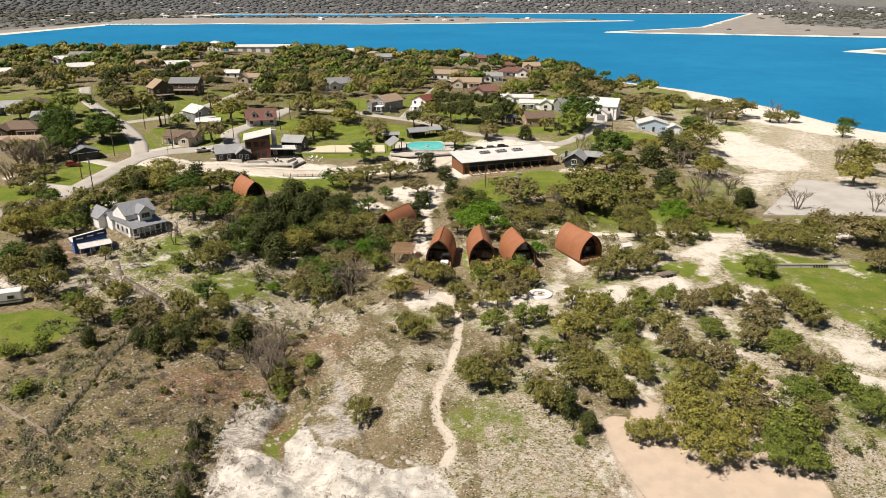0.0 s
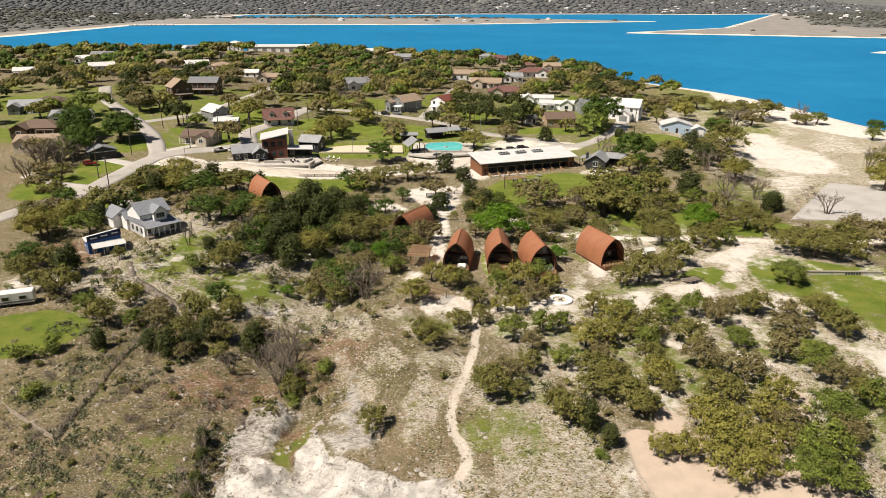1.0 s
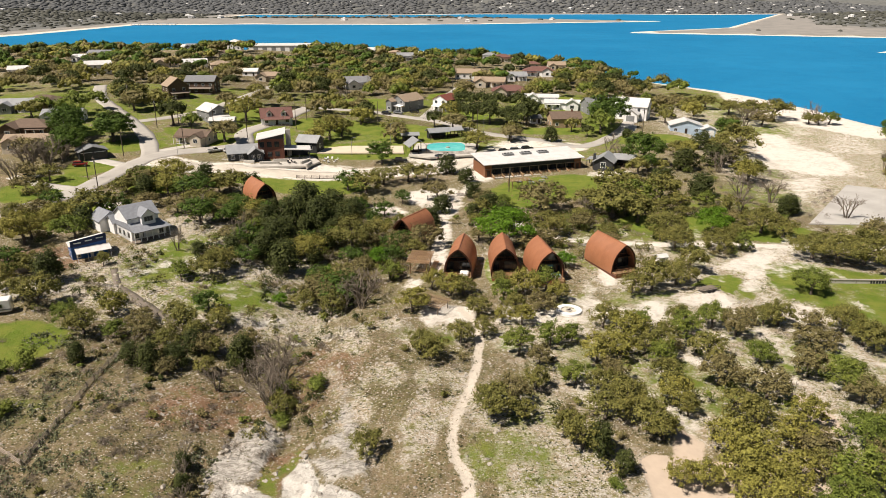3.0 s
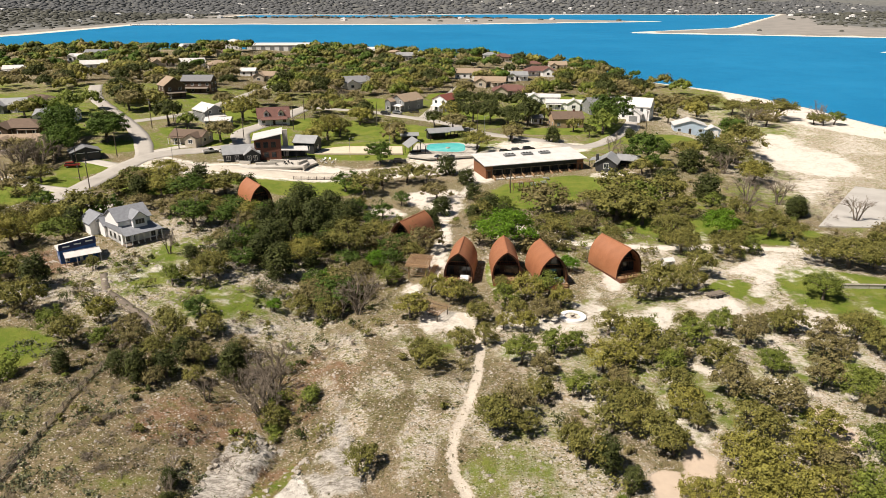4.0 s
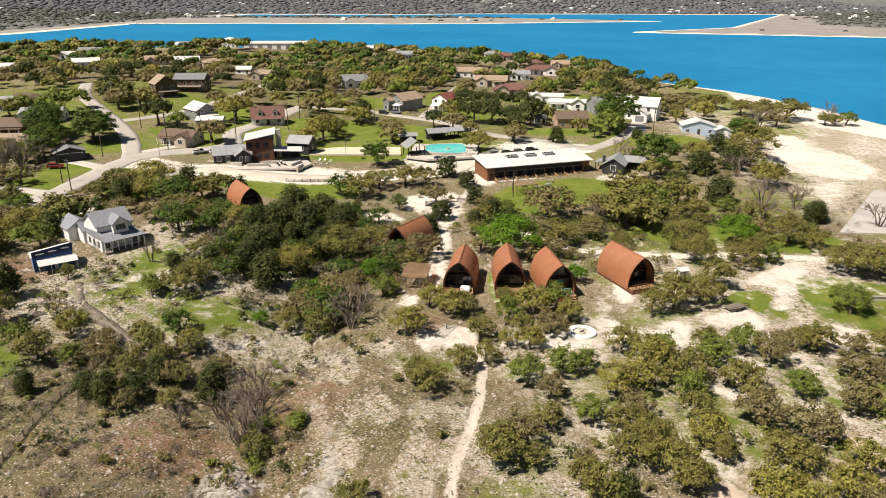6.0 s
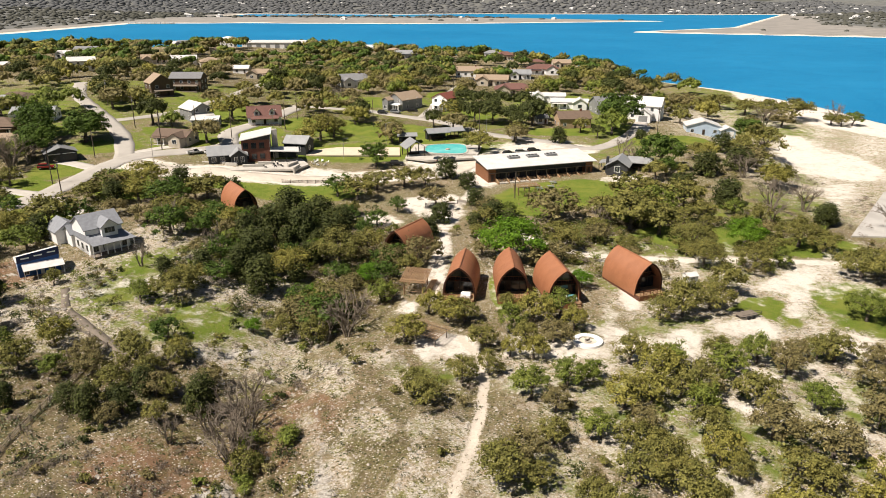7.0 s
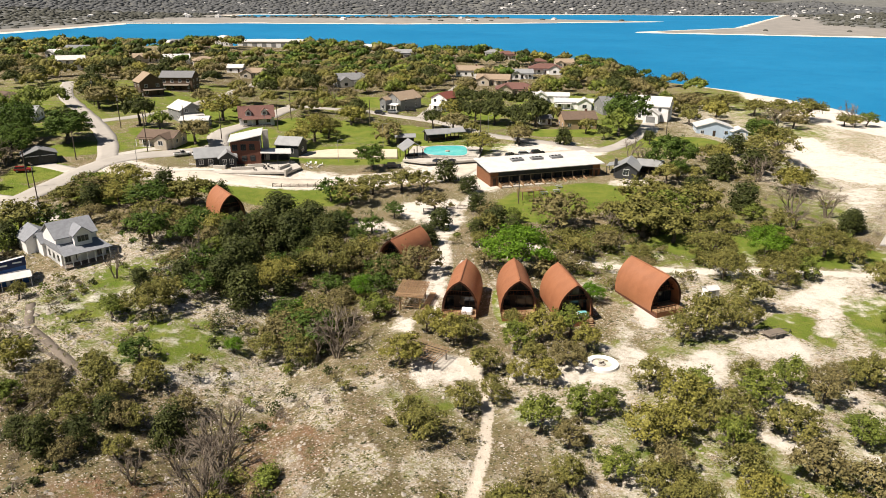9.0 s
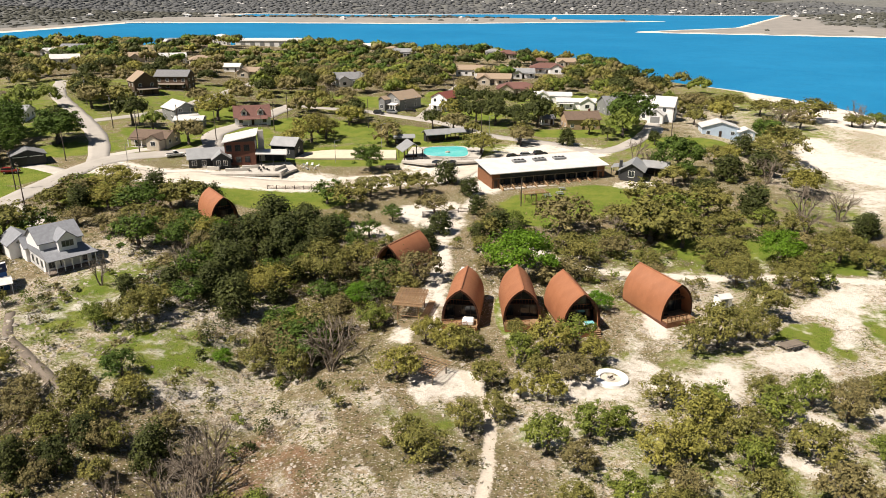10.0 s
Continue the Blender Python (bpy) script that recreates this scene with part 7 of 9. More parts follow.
bmesh.ops.solidify(bm, geom=bm.faces[:], thickness=0.18)
part("porch_roof", bm, M["pale_shingle"], ob, "grey shingled porch roof")
bm = prism([(-6.6, 3.0), (8.0, 3.0), (8.0, 3.2), (5.4, 4.3), (-4.2, 4.9), (-6.6, 4.05)], 5.3, 5.4)
bm.transform(Matrix(((0, -1, 0, 0), (1, 0, 0, 0), (0, 0, 1, 0), (0, 0, 0, 1))))
part("end_wall", bm, M["white_paint"], ob)
dormer = part("dormer", gable_shell(4.2, 4.2, 6.9, 1.7, False), M["white_paint"], ob)
dormer.matrix_basis = pose(0.4, -4.6, 0)
part("dormer_roof", gable_roof(4.2, 4.6, 6.9, 1.7, False, 0.4), M["pale_shingle"], ob).matrix_basis = pose(0.4, -4.6, 0)
for cx in (-0.7, 0.2, 1.1):
    window(dormer, cx - 0.2, -2.1, 5.1, 0.75, 1.3, 0, "grey_paint", 0)
part("deck", box(-5.6, -9.4, -0.25, 5.6, -6.6, 0.05), M["grey_lumber"], ob, "grey timber porch deck")
for k in range(7):
    px = -5.5 + k * 1.83
    part("porch_post", box(px - 0.1, -9.3, -3.2, px + 0.1, -9.1, 3.15), M["white_paint"], ob)
part("porch_rail", box(-5.5, -9.25, 0.9, 5.5, -9.15, 1.0), M["dark_wood"], ob)
baluster = made("baluster", box(-0.02, -9.22, 0.05, 0.02, -9.18, 0.9), M["dark_wood"])
for k in range(34):
    shared("baluster", baluster, ob, pose(-5.48 + k * 0.33, 0, 0))
# solid dark box stands in for the shade below the open porch
part("basement", box(-5.3, -6.75, -3.6, 5.3, -6.2, -0.3), M["black_paint"], ob, "dark panel for the shade in the open space under the porch")
for cx in (-3.9, -1.3, 1.3, 3.9):
    window(ob, cx, -6.6, 0.7, 1.2, 1.7, 0, "grey_paint")
for cy in (-4.5, -1.2, 2):
    window(ob, -5.4, cy, 0.7, 1.2, 1.5, -90, "grey_paint")
window(ob, -4.5, 0, 5.0, 1.1, 1.3, -90, "grey_paint")
window(ob, 4.5, 0, 5.0, 1.1, 1.3, 90, "grey_paint")
bm = bmesh.new()
for s in (0, 1.3):
    for k in range(12):
        add_box(bm, 5.7 + k * 0.28, -9.2 + s, -0.1 - k * 0.24, 5.98 + k * 0.28, -9.1 + s, 0.06 - k * 0.24)
for k in range(12):
    add_box(bm, 5.7 + k * 0.28, -9.1, -0.04 - k * 0.24, 6.0 + k * 0.28, -7.9, 0.02 - k * 0.24)
part("stairs", bm, M["white_paint"], ob, "white outdoor stairs")
bm = bmesh.new()
add_tube(bm, (5.7, -9.15, 1.0), (9, -9.15, -1.9), 0.06)
add_tube(bm, (9, -9.15, -1.9), (9, -9.15, -3.2), 0.06)
part("handrail", bm, M["white_paint"], ob)
garage = part("garage", gable_shell(7, 8, 3.2, 2.2, False), M["white_paint"], ob)
garage.matrix_basis = pose(-5.0, 13.5, 0.2)
part("garage_roof", gable_roof(7, 8, 3.2, 2.2, False, 0.45), M["pale_shingle"], garage)
window(garage, 0, -4.0, 2.8, 0.9, 1.0, 0, "grey_paint")
part("passage", gable_shell(5, 5, 3.4, 1.8, True), M["white_paint"], ob).matrix_basis = pose(-3.6, 7.2, 0)
part("passage_roof", gable_roof(5, 5, 3.4, 1.8, True), M["pale_shingle"], ob).matrix_basis = pose(-3.6, 7.2, 0)

# ---- blue cottage ----
ob = thing("cottage", -84.4, 170.3, 36, "bright blue cottage with white porch roof and lettered board", "cottage", z=0.9)
ob.scale = (0.7, 0.8, 0.82)
part("wall", prism([(-5.5, -1.2), (5.5, -1.2), (5.5, 5.0), (-5.5, 4.0)], -2.6, 3.4), M["blue_paint"], ob, "bright blue board walls")
part("roof", prism([(-5.9, 4.02), (5.9, 5.1), (5.9, 5.26), (-5.9, 4.18)], -1.8, 3.8), M["white_metal"], ob, "white metal roof")
sign = part("sign_board", prism([(-5.6, 4.1), (5.7, 4.9), (5.7, 6.9), (-5.6, 5.9)], -2.8, -2.66), M["navy_paint"], ob, "navy board with white lettering bars")
for cx in (-3.4, 0.1, 3.6):
    k = (cx + 5.6) / 11.3
    part("lettering", box(cx - 1.1, -2.86, 4.85 + k * 0.95, cx + 1.1, -2.8, 5.2 + k * 0.95), M["white_paint"], sign, "white bar of lettering")
porch = part("porch_roof", prism([(-6.0, 2.75), (-2.7, 3.6), (-2.7, 3.75), (-6.1, 2.9)], -4.6, 6.3), M["white_metal"], ob, "white metal porch roof")
porch.matrix_basis = Matrix(((0, 1, 0, 0), (1, 0, 0, 0), (0, 0, 1, 0), (0, 0, 0, 1)))
porch.data.flip_normals()
for px in (-4.4, -1.2, 2.2, 5.9):
    part("porch_post", box(px - 0.08, -5.9, -2, px + 0.08, -5.74, 2.85), M["white_paint"], ob)
part("deck", box(-4.6, -6.1, -0.3, 6.2, -2.6, 0.02), M["lumber"], ob)
for cx in (-3.6, 3.4):
    window(ob, cx, -2.6, 0.9, 1.2, 1.4)
door(ob, 0.6, -2.6, 0.03, 1.0, 2.1, 0, "white_paint")
for cy in (-1, 1.8):
    window(ob, -5.5, cy, 1.0, 1.1, 1.4, -90)
tagged(new("low_shed", made("low_shed", box(-4, -2.2, -1, 4, 2.2, 2.1, 0.05), M["grey_lumber"])), "low grey flat-roofed shed beside a cottage", "shed").matrix_basis = pose(-93, 162, land(-93, 162), 0, 0, 10)

# ---- white travel trailer by the lawn ----
ob = thing("travel_trailer", -91, 139, 20, "long white travel trailer parked beside a lawn", "trailer")
part("body", box(-5.5, -1.25, 0.5, 5.5, 1.25, 3.1, 0.18), M["vehicle_white"], ob)
part("stripe", box(-5.45, -1.28, 0.9, 5.45, -1.24, 1.2), M["vehicle_grey"], ob)
for cx in (-3.4, 0.2, 3.4):
    window(ob, cx, -1.26, 1.5, 1.2, 0.7, 0, "steel", 0)
for cx in (-0.6, 0.6):
    bm = bmesh.new()
    bmesh.ops.create_cone(bm, cap_ends=True, segments=14, radius1=0.36, radius2=0.36, depth=2.5, matrix=pose(cx, 0, 0.36, 90))
    part("wheel", bm, M["rubber"], ob)

# ---- timber shelters by the cabins ----
ob = thing("timber_shelter", -4.6, 164.5, -12, "rustic timber shelter roofed with weathered poles", "shelter")
for px in (-1.9, 1.9):
    for py in (-2.2, 2.2):
        part("post", tube((px, py, -0.5), (px, py, 3.0), 0.13), M["lumber"], ob)
for py in (-2.2, 2.2):
    part("beam", tube((-2.5, py, 3.0), (2.5, py, 3.0), 0.12), M["lumber"], ob)
slat = made("roof_pole", tube((0, -3.0, 0), (0, 3.0, 0.9), 0.085, 0.07), M["lumber"])
for k in range(30):
    shared("roof_pole", slat, ob, pose(-2.6 + k * 0.18, 0, 2.75 + 0.05 * math.sin(k * 2.3)))
for z in (0.5, 1.0):
    part("rail", tube((-1.9, -2.2, z), (1.9, -2.2, z), 0.06), M["lumber"], ob)
    part("rail", tube((-1.9, -2.2, z), (-1.9, 2.2, z), 0.06), M["lumber"], ob)
walk_way = thing("boardwalk", -1.6, 165, -12, "narrow boardwalk of pale planks beside a shelter", "walkway")
plank = made("plank", box(-0.6, -0.12, 0, 0.6, 0.12, 0.06), M["lumber"])
for k in range(26):
    shared("plank", plank, walk_way, pose(0, -3.6 + k * 0.29, 0.12 + 0.01 * k))

ob = thing("picnic_shelter", -1.2, 143, -32, "open pole-roofed picnic shelter of weathered timber", "shelter")
ob.scale = (1.0, 1.0, 0.66)
for px in (-2.1, 2.1):
    for py in (-1.9, 1.9):
        part("post", tube((px, py, -0.5), (px, py, 2.5), 0.12), M["grey_lumber"], ob)
for py in (-1.9, 1.9):
    part("beam", tube((-2.8, py, 2.45), (2.8, py, 2.45), 0.11), M["grey_lumber"], ob)
rafter = made("rafter", tube((0, -2.6, 0), (0, 2.6, 0.25), 0.08, 0.07), M["lumber"])
for k in range(9):
    shared("rafter", rafter, ob, pose(-2.6 + k * 0.65, 0, 2.55))
pole_bar = made("roof_pole", tube((-2.9, 0, 0), (2.9, 0, 0), 0.06, 0.05), M["lumber"])
for k in range(8):
    shared("roof_pole", pole_bar, ob, pose(0, -2.3 + k * 0.66, 2.72 + k * 0.03))


def picnic_table(x, y, turn, mat, label, group, z=None):
    ob = thing("picnic_table", x, y, turn, label, "picnic table", group, z=z)
    part("tabletop", box(-0.95, -0.4, 0.7, 0.95, 0.4, 0.76), M[mat], ob)
    for s in (-1, 1):
        part("seat", box(-0.95, s * 0.72 - 0.14, 0.42, 0.95, s * 0.72 + 0.14, 0.47), M[mat], ob)
        bm = bmesh.new()
        add_tube(bm, (s * 0.7, -0.75, 0), (s * 0.7, 0.3, 0.72), 0.05, sides=4)
        add_tube(bm, (s * 0.7, 0.75, 0), (s * 0.7, -0.3, 0.72), 0.05, sides=4)
        add_tube(bm, (s * 0.7, -0.8, 0.42), (s * 0.7, 0.8, 0.42), 0.045, sides=4)
        part("leg_frame", bm, M[mat], ob)
    return ob


picnic_table(-1.2, 143, -32, "grey_lumber", "weathered picnic table under a pole shelter", "picnic tables")
first = picnic_table(34.5, 240.5, 19, "grey_metal", "grey picnic table on the lawn", "lawn picnic tables")
for x, y in ((28.5, 238), (29.5, 234.5), (25.5, 236), (33.2, 236.4)):
    copy_thing(first, pose(x, y, land(x, y), 0, 0, 14))
ob = thing("pergola", 25.5, 231.5, 19, "low pergola of pale timber slats on a lawn", "pergola")
bar = made("slat", box(-0.06, -1.9, 2.3, 0.06, 1.9, 2.42), M["lumber"])
for k in range(15):
    shared("slat", bar, ob, pose(-3.5 + k * 0.5, 0, 0))
for px in (-3.4, 0, 3.4):
    for py in (-1.5, 1.5):
        part("post", box(px - 0.09, py - 0.09, -0.6, px + 0.09, py + 0.09, 2.3), M["lumber"], ob)
for py in (-1.5, 1.5):
    part("beam", box(-3.7, py - 0.06, 2.16, 3.7, py + 0.06, 2.3), M["lumber"], ob)

# ---- fire ring ----
ob = thing("fire_ring", 26.1, 141.6, 0, "round white concrete seat wall round a fire pit", "fire pit")


def annulus(r0, r1, z0, z1, n=40):
    bm = bmesh.new()
    rings = [[bm.verts.new((r * math.cos(math.tau * i / n), r * math.sin(math.tau * i / n), z)) for i in range(n)] for r, z in ((r0, z0), (r0, z1 - 0.03), (r0 + 0.03, z1), (r1 - 0.03, z1), (r1, z1 - 0.03), (r1, z0))]
    for a, b in zip(rings, rings[1:]):
        for i in range(n):
            j = (i + 1) % n
            bm.faces.new((a[i], a[j], b[j], b[i]))
    bmesh.ops.recalc_face_normals(bm, faces=bm.faces[:])
    return bm


part("seat_wall", annulus(1.6, 2.6, -0.5, 0.34), M["white_paint"], ob)
part("floor", annulus(0.62, 1.6, -0.3, 0.06), M["gravel_drive"], ob, "pale gravel floor")
part("fire_bowl", annulus(0.45, 0.62, -0.2, 0.28, 20), M["concrete"], ob)
for k in range(3):
    part("log", tube((-0.4 + k * 0.25, -0.35, 0.15 + 0.1 * k), (0.1 + k * 0.15, 0.4, 0.2 + 0.1 * k), 0.07), M["dark_wood"], ob)

# ---- flat utility trailer ----
ob = thing("utility_trailer", 57.6, 151.5, 22, "empty flat utility trailer with a wooden bed", "trailer")
ob.scale = (1.25, 1.2, 1.1)
board = made("board", box(-1.7, -0.07, 0.55, 1.7, 0.07, 0.6), M["grey_lumber"])
for k in range(11):
    shared("board", board, ob, pose(0, -0.8 + k * 0.16, 0))
bm = bmesh.new()
for s in (-0.92, 0.92):
    add_tube(bm, (-1.75, s, 0.5), (1.75, s, 0.5), 0.05, sides=4)
    add_tube(bm, (-1.75, s, 0.9), (1.75, s, 0.9), 0.03, sides=4)
    for px in (-1.7, -0.6, 0.6, 1.7):
        add_tube(bm, (px, s, 0.5), (px, s, 0.9), 0.03, sides=4)
add_tube(bm, (1.75, -0.9, 0.5), (3.0, 0, 0.45), 0.05, sides=4)
add_tube(bm, (1.75, 0.9, 0.5), (3.0, 0, 0.45), 0.05, sides=4)
add_tube(bm, (3.0, 0, 0.5), (3.0, 0, 0.02), 0.04, sides=4)
part("frame", bm, M["black_metal"], ob)
for s in (-1.08, 1.08):
    for px in (-0.4, 0.35):
        bm = bmesh.new()
        bmesh.ops.create_cone(bm, cap_ends=True, segments=14, radius1=0.33, radius2=0.33, depth=0.2, matrix=pose(px, s, 0.33, 90))
        part("wheel", bm, M["rubber"], ob)

# ---- long low board with letters in the meadow ----
ob = thing("sign_wall", 94.5, 155.4, -2, "long low pale stone wall with dark lettering", "wall")
part("wall", box(-9.0, -0.25, -0.6, 9.0, 0.25, 0.75, 0.04), M["concrete"], ob)
part("cap", box(-9.2, -0.35, 0.75, 9.2, 0.35, 0.87), M["limestone"], ob)
for k, w in enumerate((0.4, 0.35, 0.4, 0.35, 0.4, 0.35)):
    part("lettering", box(0.4 + k * 0.62, -0.3, 0.05, 0.4 + k * 0.62 + w, -0.24, 0.65), M["black_paint"], ob, "dark bar of lettering")
part("door", box(-2.8, -0.3, -0.3, -2.5, -0.26, 0.7), M["limestone"], ob)
ob = thing("shed", 52, 166.6, 15, "small white box shed among oaks", "shed")
part("wall", box(-1.2, -1.0, -0.5, 1.2, 1.0, 2.0), M["white_paint"], ob)
part("roof", gable_roof(2.4, 2.0, 2.0, 0.5, True, 0.15, 0.08), M["white_metal"], ob)
part("door", box(-0.4, -1.05, 0.05, 0.4, -0.99, 1.8), M["grey_paint"], ob)


# ---- poles ----
def utility_pole(x, y, tall, arms=True, lamp=False):
    ob = thing("street_lamp" if lamp else "utility_pole", x, y, random.Random(int(x * 7 + y)).uniform(-40, 40), "slim grey steel street lamp post" if lamp else "brown wooden utility pole with a crossarm" if arms else "plain brown wooden pole standing upright", "lamp" if lamp else "pole", "street lamps" if lamp else "utility poles")
    part("pole", tube((0, 0, -0.6), (0, 0, tall), 0.17 if not lamp else 0.09, 0.11 if not lamp else 0.06, 8), M["pole" if not lamp else "steel"], ob)
    if arms and not lamp:
        arm = part("crossarm", box(-1.2, -0.06, tall - 0.8, 1.2, 0.06, tall - 0.66), M["pole"], ob)
        for px in (-1.1, -0.4, 0.4, 1.1):
            part("insulator", tube((px, 0, tall - 0.66), (px, 0, tall - 0.48), 0.05, 0.03, 5), M["concrete"], arm)
        part("transformer", tube((0.28, 0, tall - 2.2), (0.28, 0, tall - 1.3), 0.22, 0.22, 8), M["steel"], ob)
    if lamp:
        part("arm", tube((0, 0, tall - 0.1), (1.2, 0, tall + 0.15), 0.05), M["steel"], ob)
        part("head", box(1.0, -0.12, tall + 0.08, 1.7, 0.12, tall + 0.22, 0.03), M["steel"], ob)
    return ob


for x, y, tall, arms in ((-104.9, 220.4, 11, 1), (-113.2, 231.4, 10.5, 0), (-95.2, 269.2, 13, 1), (-112.5, 257.1, 9, 0), (-115.4, 296.7, 12, 1), (-109.9, 305.9, 12.5, 1), (-27.7, 319.3, 11, 0),
                         (-60.6, 328.8, 11, 0), (-91.9, 295.4, 10, 0), (-77, 289.2, 10, 0), (-61.3, 307.9, 10.5, 0), (15.1, 306.1, 10, 0), (82.9, 299.8, 11.5, 1), (21.5, 226.4, 7.5, 0), (-142, 334, 11, 1), (6, 395, 10, 0)):
    utility_pole(x, y, tall, arms)
for x, y, tall in ((-89.6, 247.6, 9), (-20, 287.5, 8), (-33, 268, 7), (17.3, 296, 9), (-64, 300, 9)):
    utility_pole(x, y, tall, False, True)


# ---- vehicles ----
def vehicle(x, y, turn, paint, label, pickup=False):
    """A car or pickup with body, cabin glass, wheels and lamps; it faces local +x."""
    ob = thing("pickup_truck" if pickup else "car", x, y, turn, label, "vehicle", "parked vehicles")
    ob.matrix_basis.translation.z += 0.1
    L, W, H = (2.8, 0.98, 1.85) if pickup else (2.35, 0.92, 1.6)
    side = [(-L, 0.42), (L, 0.42), (L, 0.8), (L * 0.92, 0.98), (L * 0.42, 1.05), (-L, 1.08 if not pickup else 1.12)]
    bm = prism(side, -W, W)
    bmesh.ops.bevel(bm, geom=bm.edges[:], offset=0.06, segments=1, affect="EDGES")
    part("body", bm, M[paint], ob)
    roof = [(-0.5, 1.05), (L * 0.42, 1.05), (L * 0.12, H), (-0.4, H)] if pickup else [(-L * 0.97, 1.05), (L * 0.42, 1.05), (L * 0.14, H), (-L * 0.82, H)]
    part("glasshouse", prism(roof, -W * 0.88, W * 0.88), M["glass"], ob)
    top = [(roof[3][0] - 0.05, H - 0.05), (roof[2][0] + 0.05, H - 0.05), (roof[2][0], H + 0.05), (roof[3][0], H + 0.05)]
    part("roof", prism(top, -W * 0.86, W * 0.86), M[paint], ob)
    if pickup:
        part("bed", box(-L * 0.95, -W * 0.8, 0.9, -0.65, W * 0.8, 1.14), M["black_metal"], ob)
    for px in (-L * 0.62, L * 0.62):
        for s in (-1, 1):
            bm = bmesh.new()
            bmesh.ops.create_cone(bm, cap_ends=True, segments=14, radius1=0.36, radius2=0.36, depth=0.24, matrix=pose(px, s * (W - 0.08), 0.36, 90))
            w = part("wheel", bm, M["rubber"], ob)
            bm = bmesh.new()
            bmesh.ops.create_cone(bm, cap_ends=True, segments=10, radius1=0.2, radius2=0.2, depth=0.02, matrix=pose(px, s * (W + 0.045), 0.36, 90))
            part("rim", bm, M["steel"], w)
    for s in (-0.68, 0.68):
        part("headlight", box(L - 0.02, s * W - 0.14, 0.66, L + 0.02, s * W + 0.14, 0.82), M["tub_white"], ob)
        part("tail_light", box(-L - 0.02, s * W - 0.12, 0.75, -L + 0.02, s * W + 0.12, 0.95), M["vehicle_red"], ob)
    return ob


for x, y, turn, paint, label, pickup in (
        (-83, 266.5, 35, "vehicle_white", "white pickup truck parked by the road", True), (-77.5, 266.5, -20, "vehicle_white", "white car parked by the lodge", False),
        (-14.5, 260.5, 5, "vehicle_black", "black car parked by the lawn", False), (-0.6, 265, 60, "vehicle_black", "dark off-roader parked by the pool", False),
        (4.2, 264.8, 55, "vehicle_black", "dark off-roader parked by the pool fence", False), (24, 273, 20, "vehicle_black", "dark car behind the lodging block", False),
        (28.5, 275, 15, "vehicle_grey", "grey car behind the lodging block", False), (33, 277, 15, "vehicle_black", "dark car behind the lodging block", False),
        (-26, 346.5, -25, "vehicle_black", "dark car parked on the village road", False), (-20.5, 348, -25, "vehicle_grey", "grey car parked on the village road", False),
        (-121.5, 244, 15, "vehicle_red", "dark red car parked on grass", False), (-128, 236, 15, "vehicle_white", "white van parked under trees", True),
        (-131, 231, 10, "vehicle_grey", "grey car parked under trees", False), (-13, 352, 10, "vehicle_black", "black car beside a house", False),
        (-132, 372, 10, "vehicle_grey", "grey car under a stilted house", False), (-152, 452, 0, "vehicle_white", "white car beside a white house", False),
        (5.6, 181, 75, "vehicle_white", "white utility cart on the dirt track", False), (18, 452, 40, "vehicle_grey", "grey car on the hill road", False)):
    vehicle(x, y, turn, paint, label, pickup)


# ---- rail fences on the west slope ----
def rail_fence(line, label, mat="grey_lumber", step=2.2, high=1.0):
    ob = new("rail_fence")
    tagged(ob, label, "fence", "rail fences")
    pts = []
    for (ax, ay), (bx, by) in zip(line, line[1:]):
        n = max(1, int(math.hypot(bx - ax, by - ay) / step))
        pts += [(ax + (bx - ax) * k / n, ay + (by - ay) * k / n) for k in range(n)]
    pts.append(line[-1])
    feet = [Vector((x, y, land(x, y))) for x, y in pts]
    for p in feet:
        part("post", tube(p - Vector((0, 0, 0.3)), p + Vector((0, 0, high * 1.15)), 0.1, 0.09, 5), M[mat], ob)
    for a, b in zip(feet, feet[1:]):
        for z in (0.25, 0.6, 0.95):
            part("rail", tube(a + Vector((0, 0, z * high)), b + Vector((0, 0, z * high - 0.08)), 0.075, 0.06, 5), M[mat], ob)


rail_fence(((-79.5, 156), (-72.7, 150.4), (-63, 144), (-56.2, 139.3)), "weathered split-rail fence beside a plank path")
rail_fence(((-56.2, 139.3), (-57.5, 128), (-58.5, 116.7), (-59, 105), (-59.5, 96)), "weathered split-rail fence running down a slope")
rail_fence(((-71.2, 103.8), (-65, 99.5), (-59.5, 96)), "pale weathered split-rail fence on dry grass", "pale_plank")
rail_fence(((-48, 239.5), (-38, 240.2), (-29, 240.8)), "low rail fence along a driveway", "dark_wood")
rail_fence(((-4, 219), (2, 221), (8, 222)), "low timber fence below a bank", "dark_wood")

# ---- logs on the sand, boulders ----
for x, y, turn, r in ((47.5, 86.5, 20, 0.16), (53, 85.3, 70, 0.14)):
    ob = tagged(new("log", made("log", tube((-0.7, 0, r), (0.7, 0, r), r, r * 0.8, 8), M["grey_bark"])), "short grey log lying on sand", "log", "logs")
    ob.matrix_basis = pose(x, y, land(x, y), 0, 0, turn)


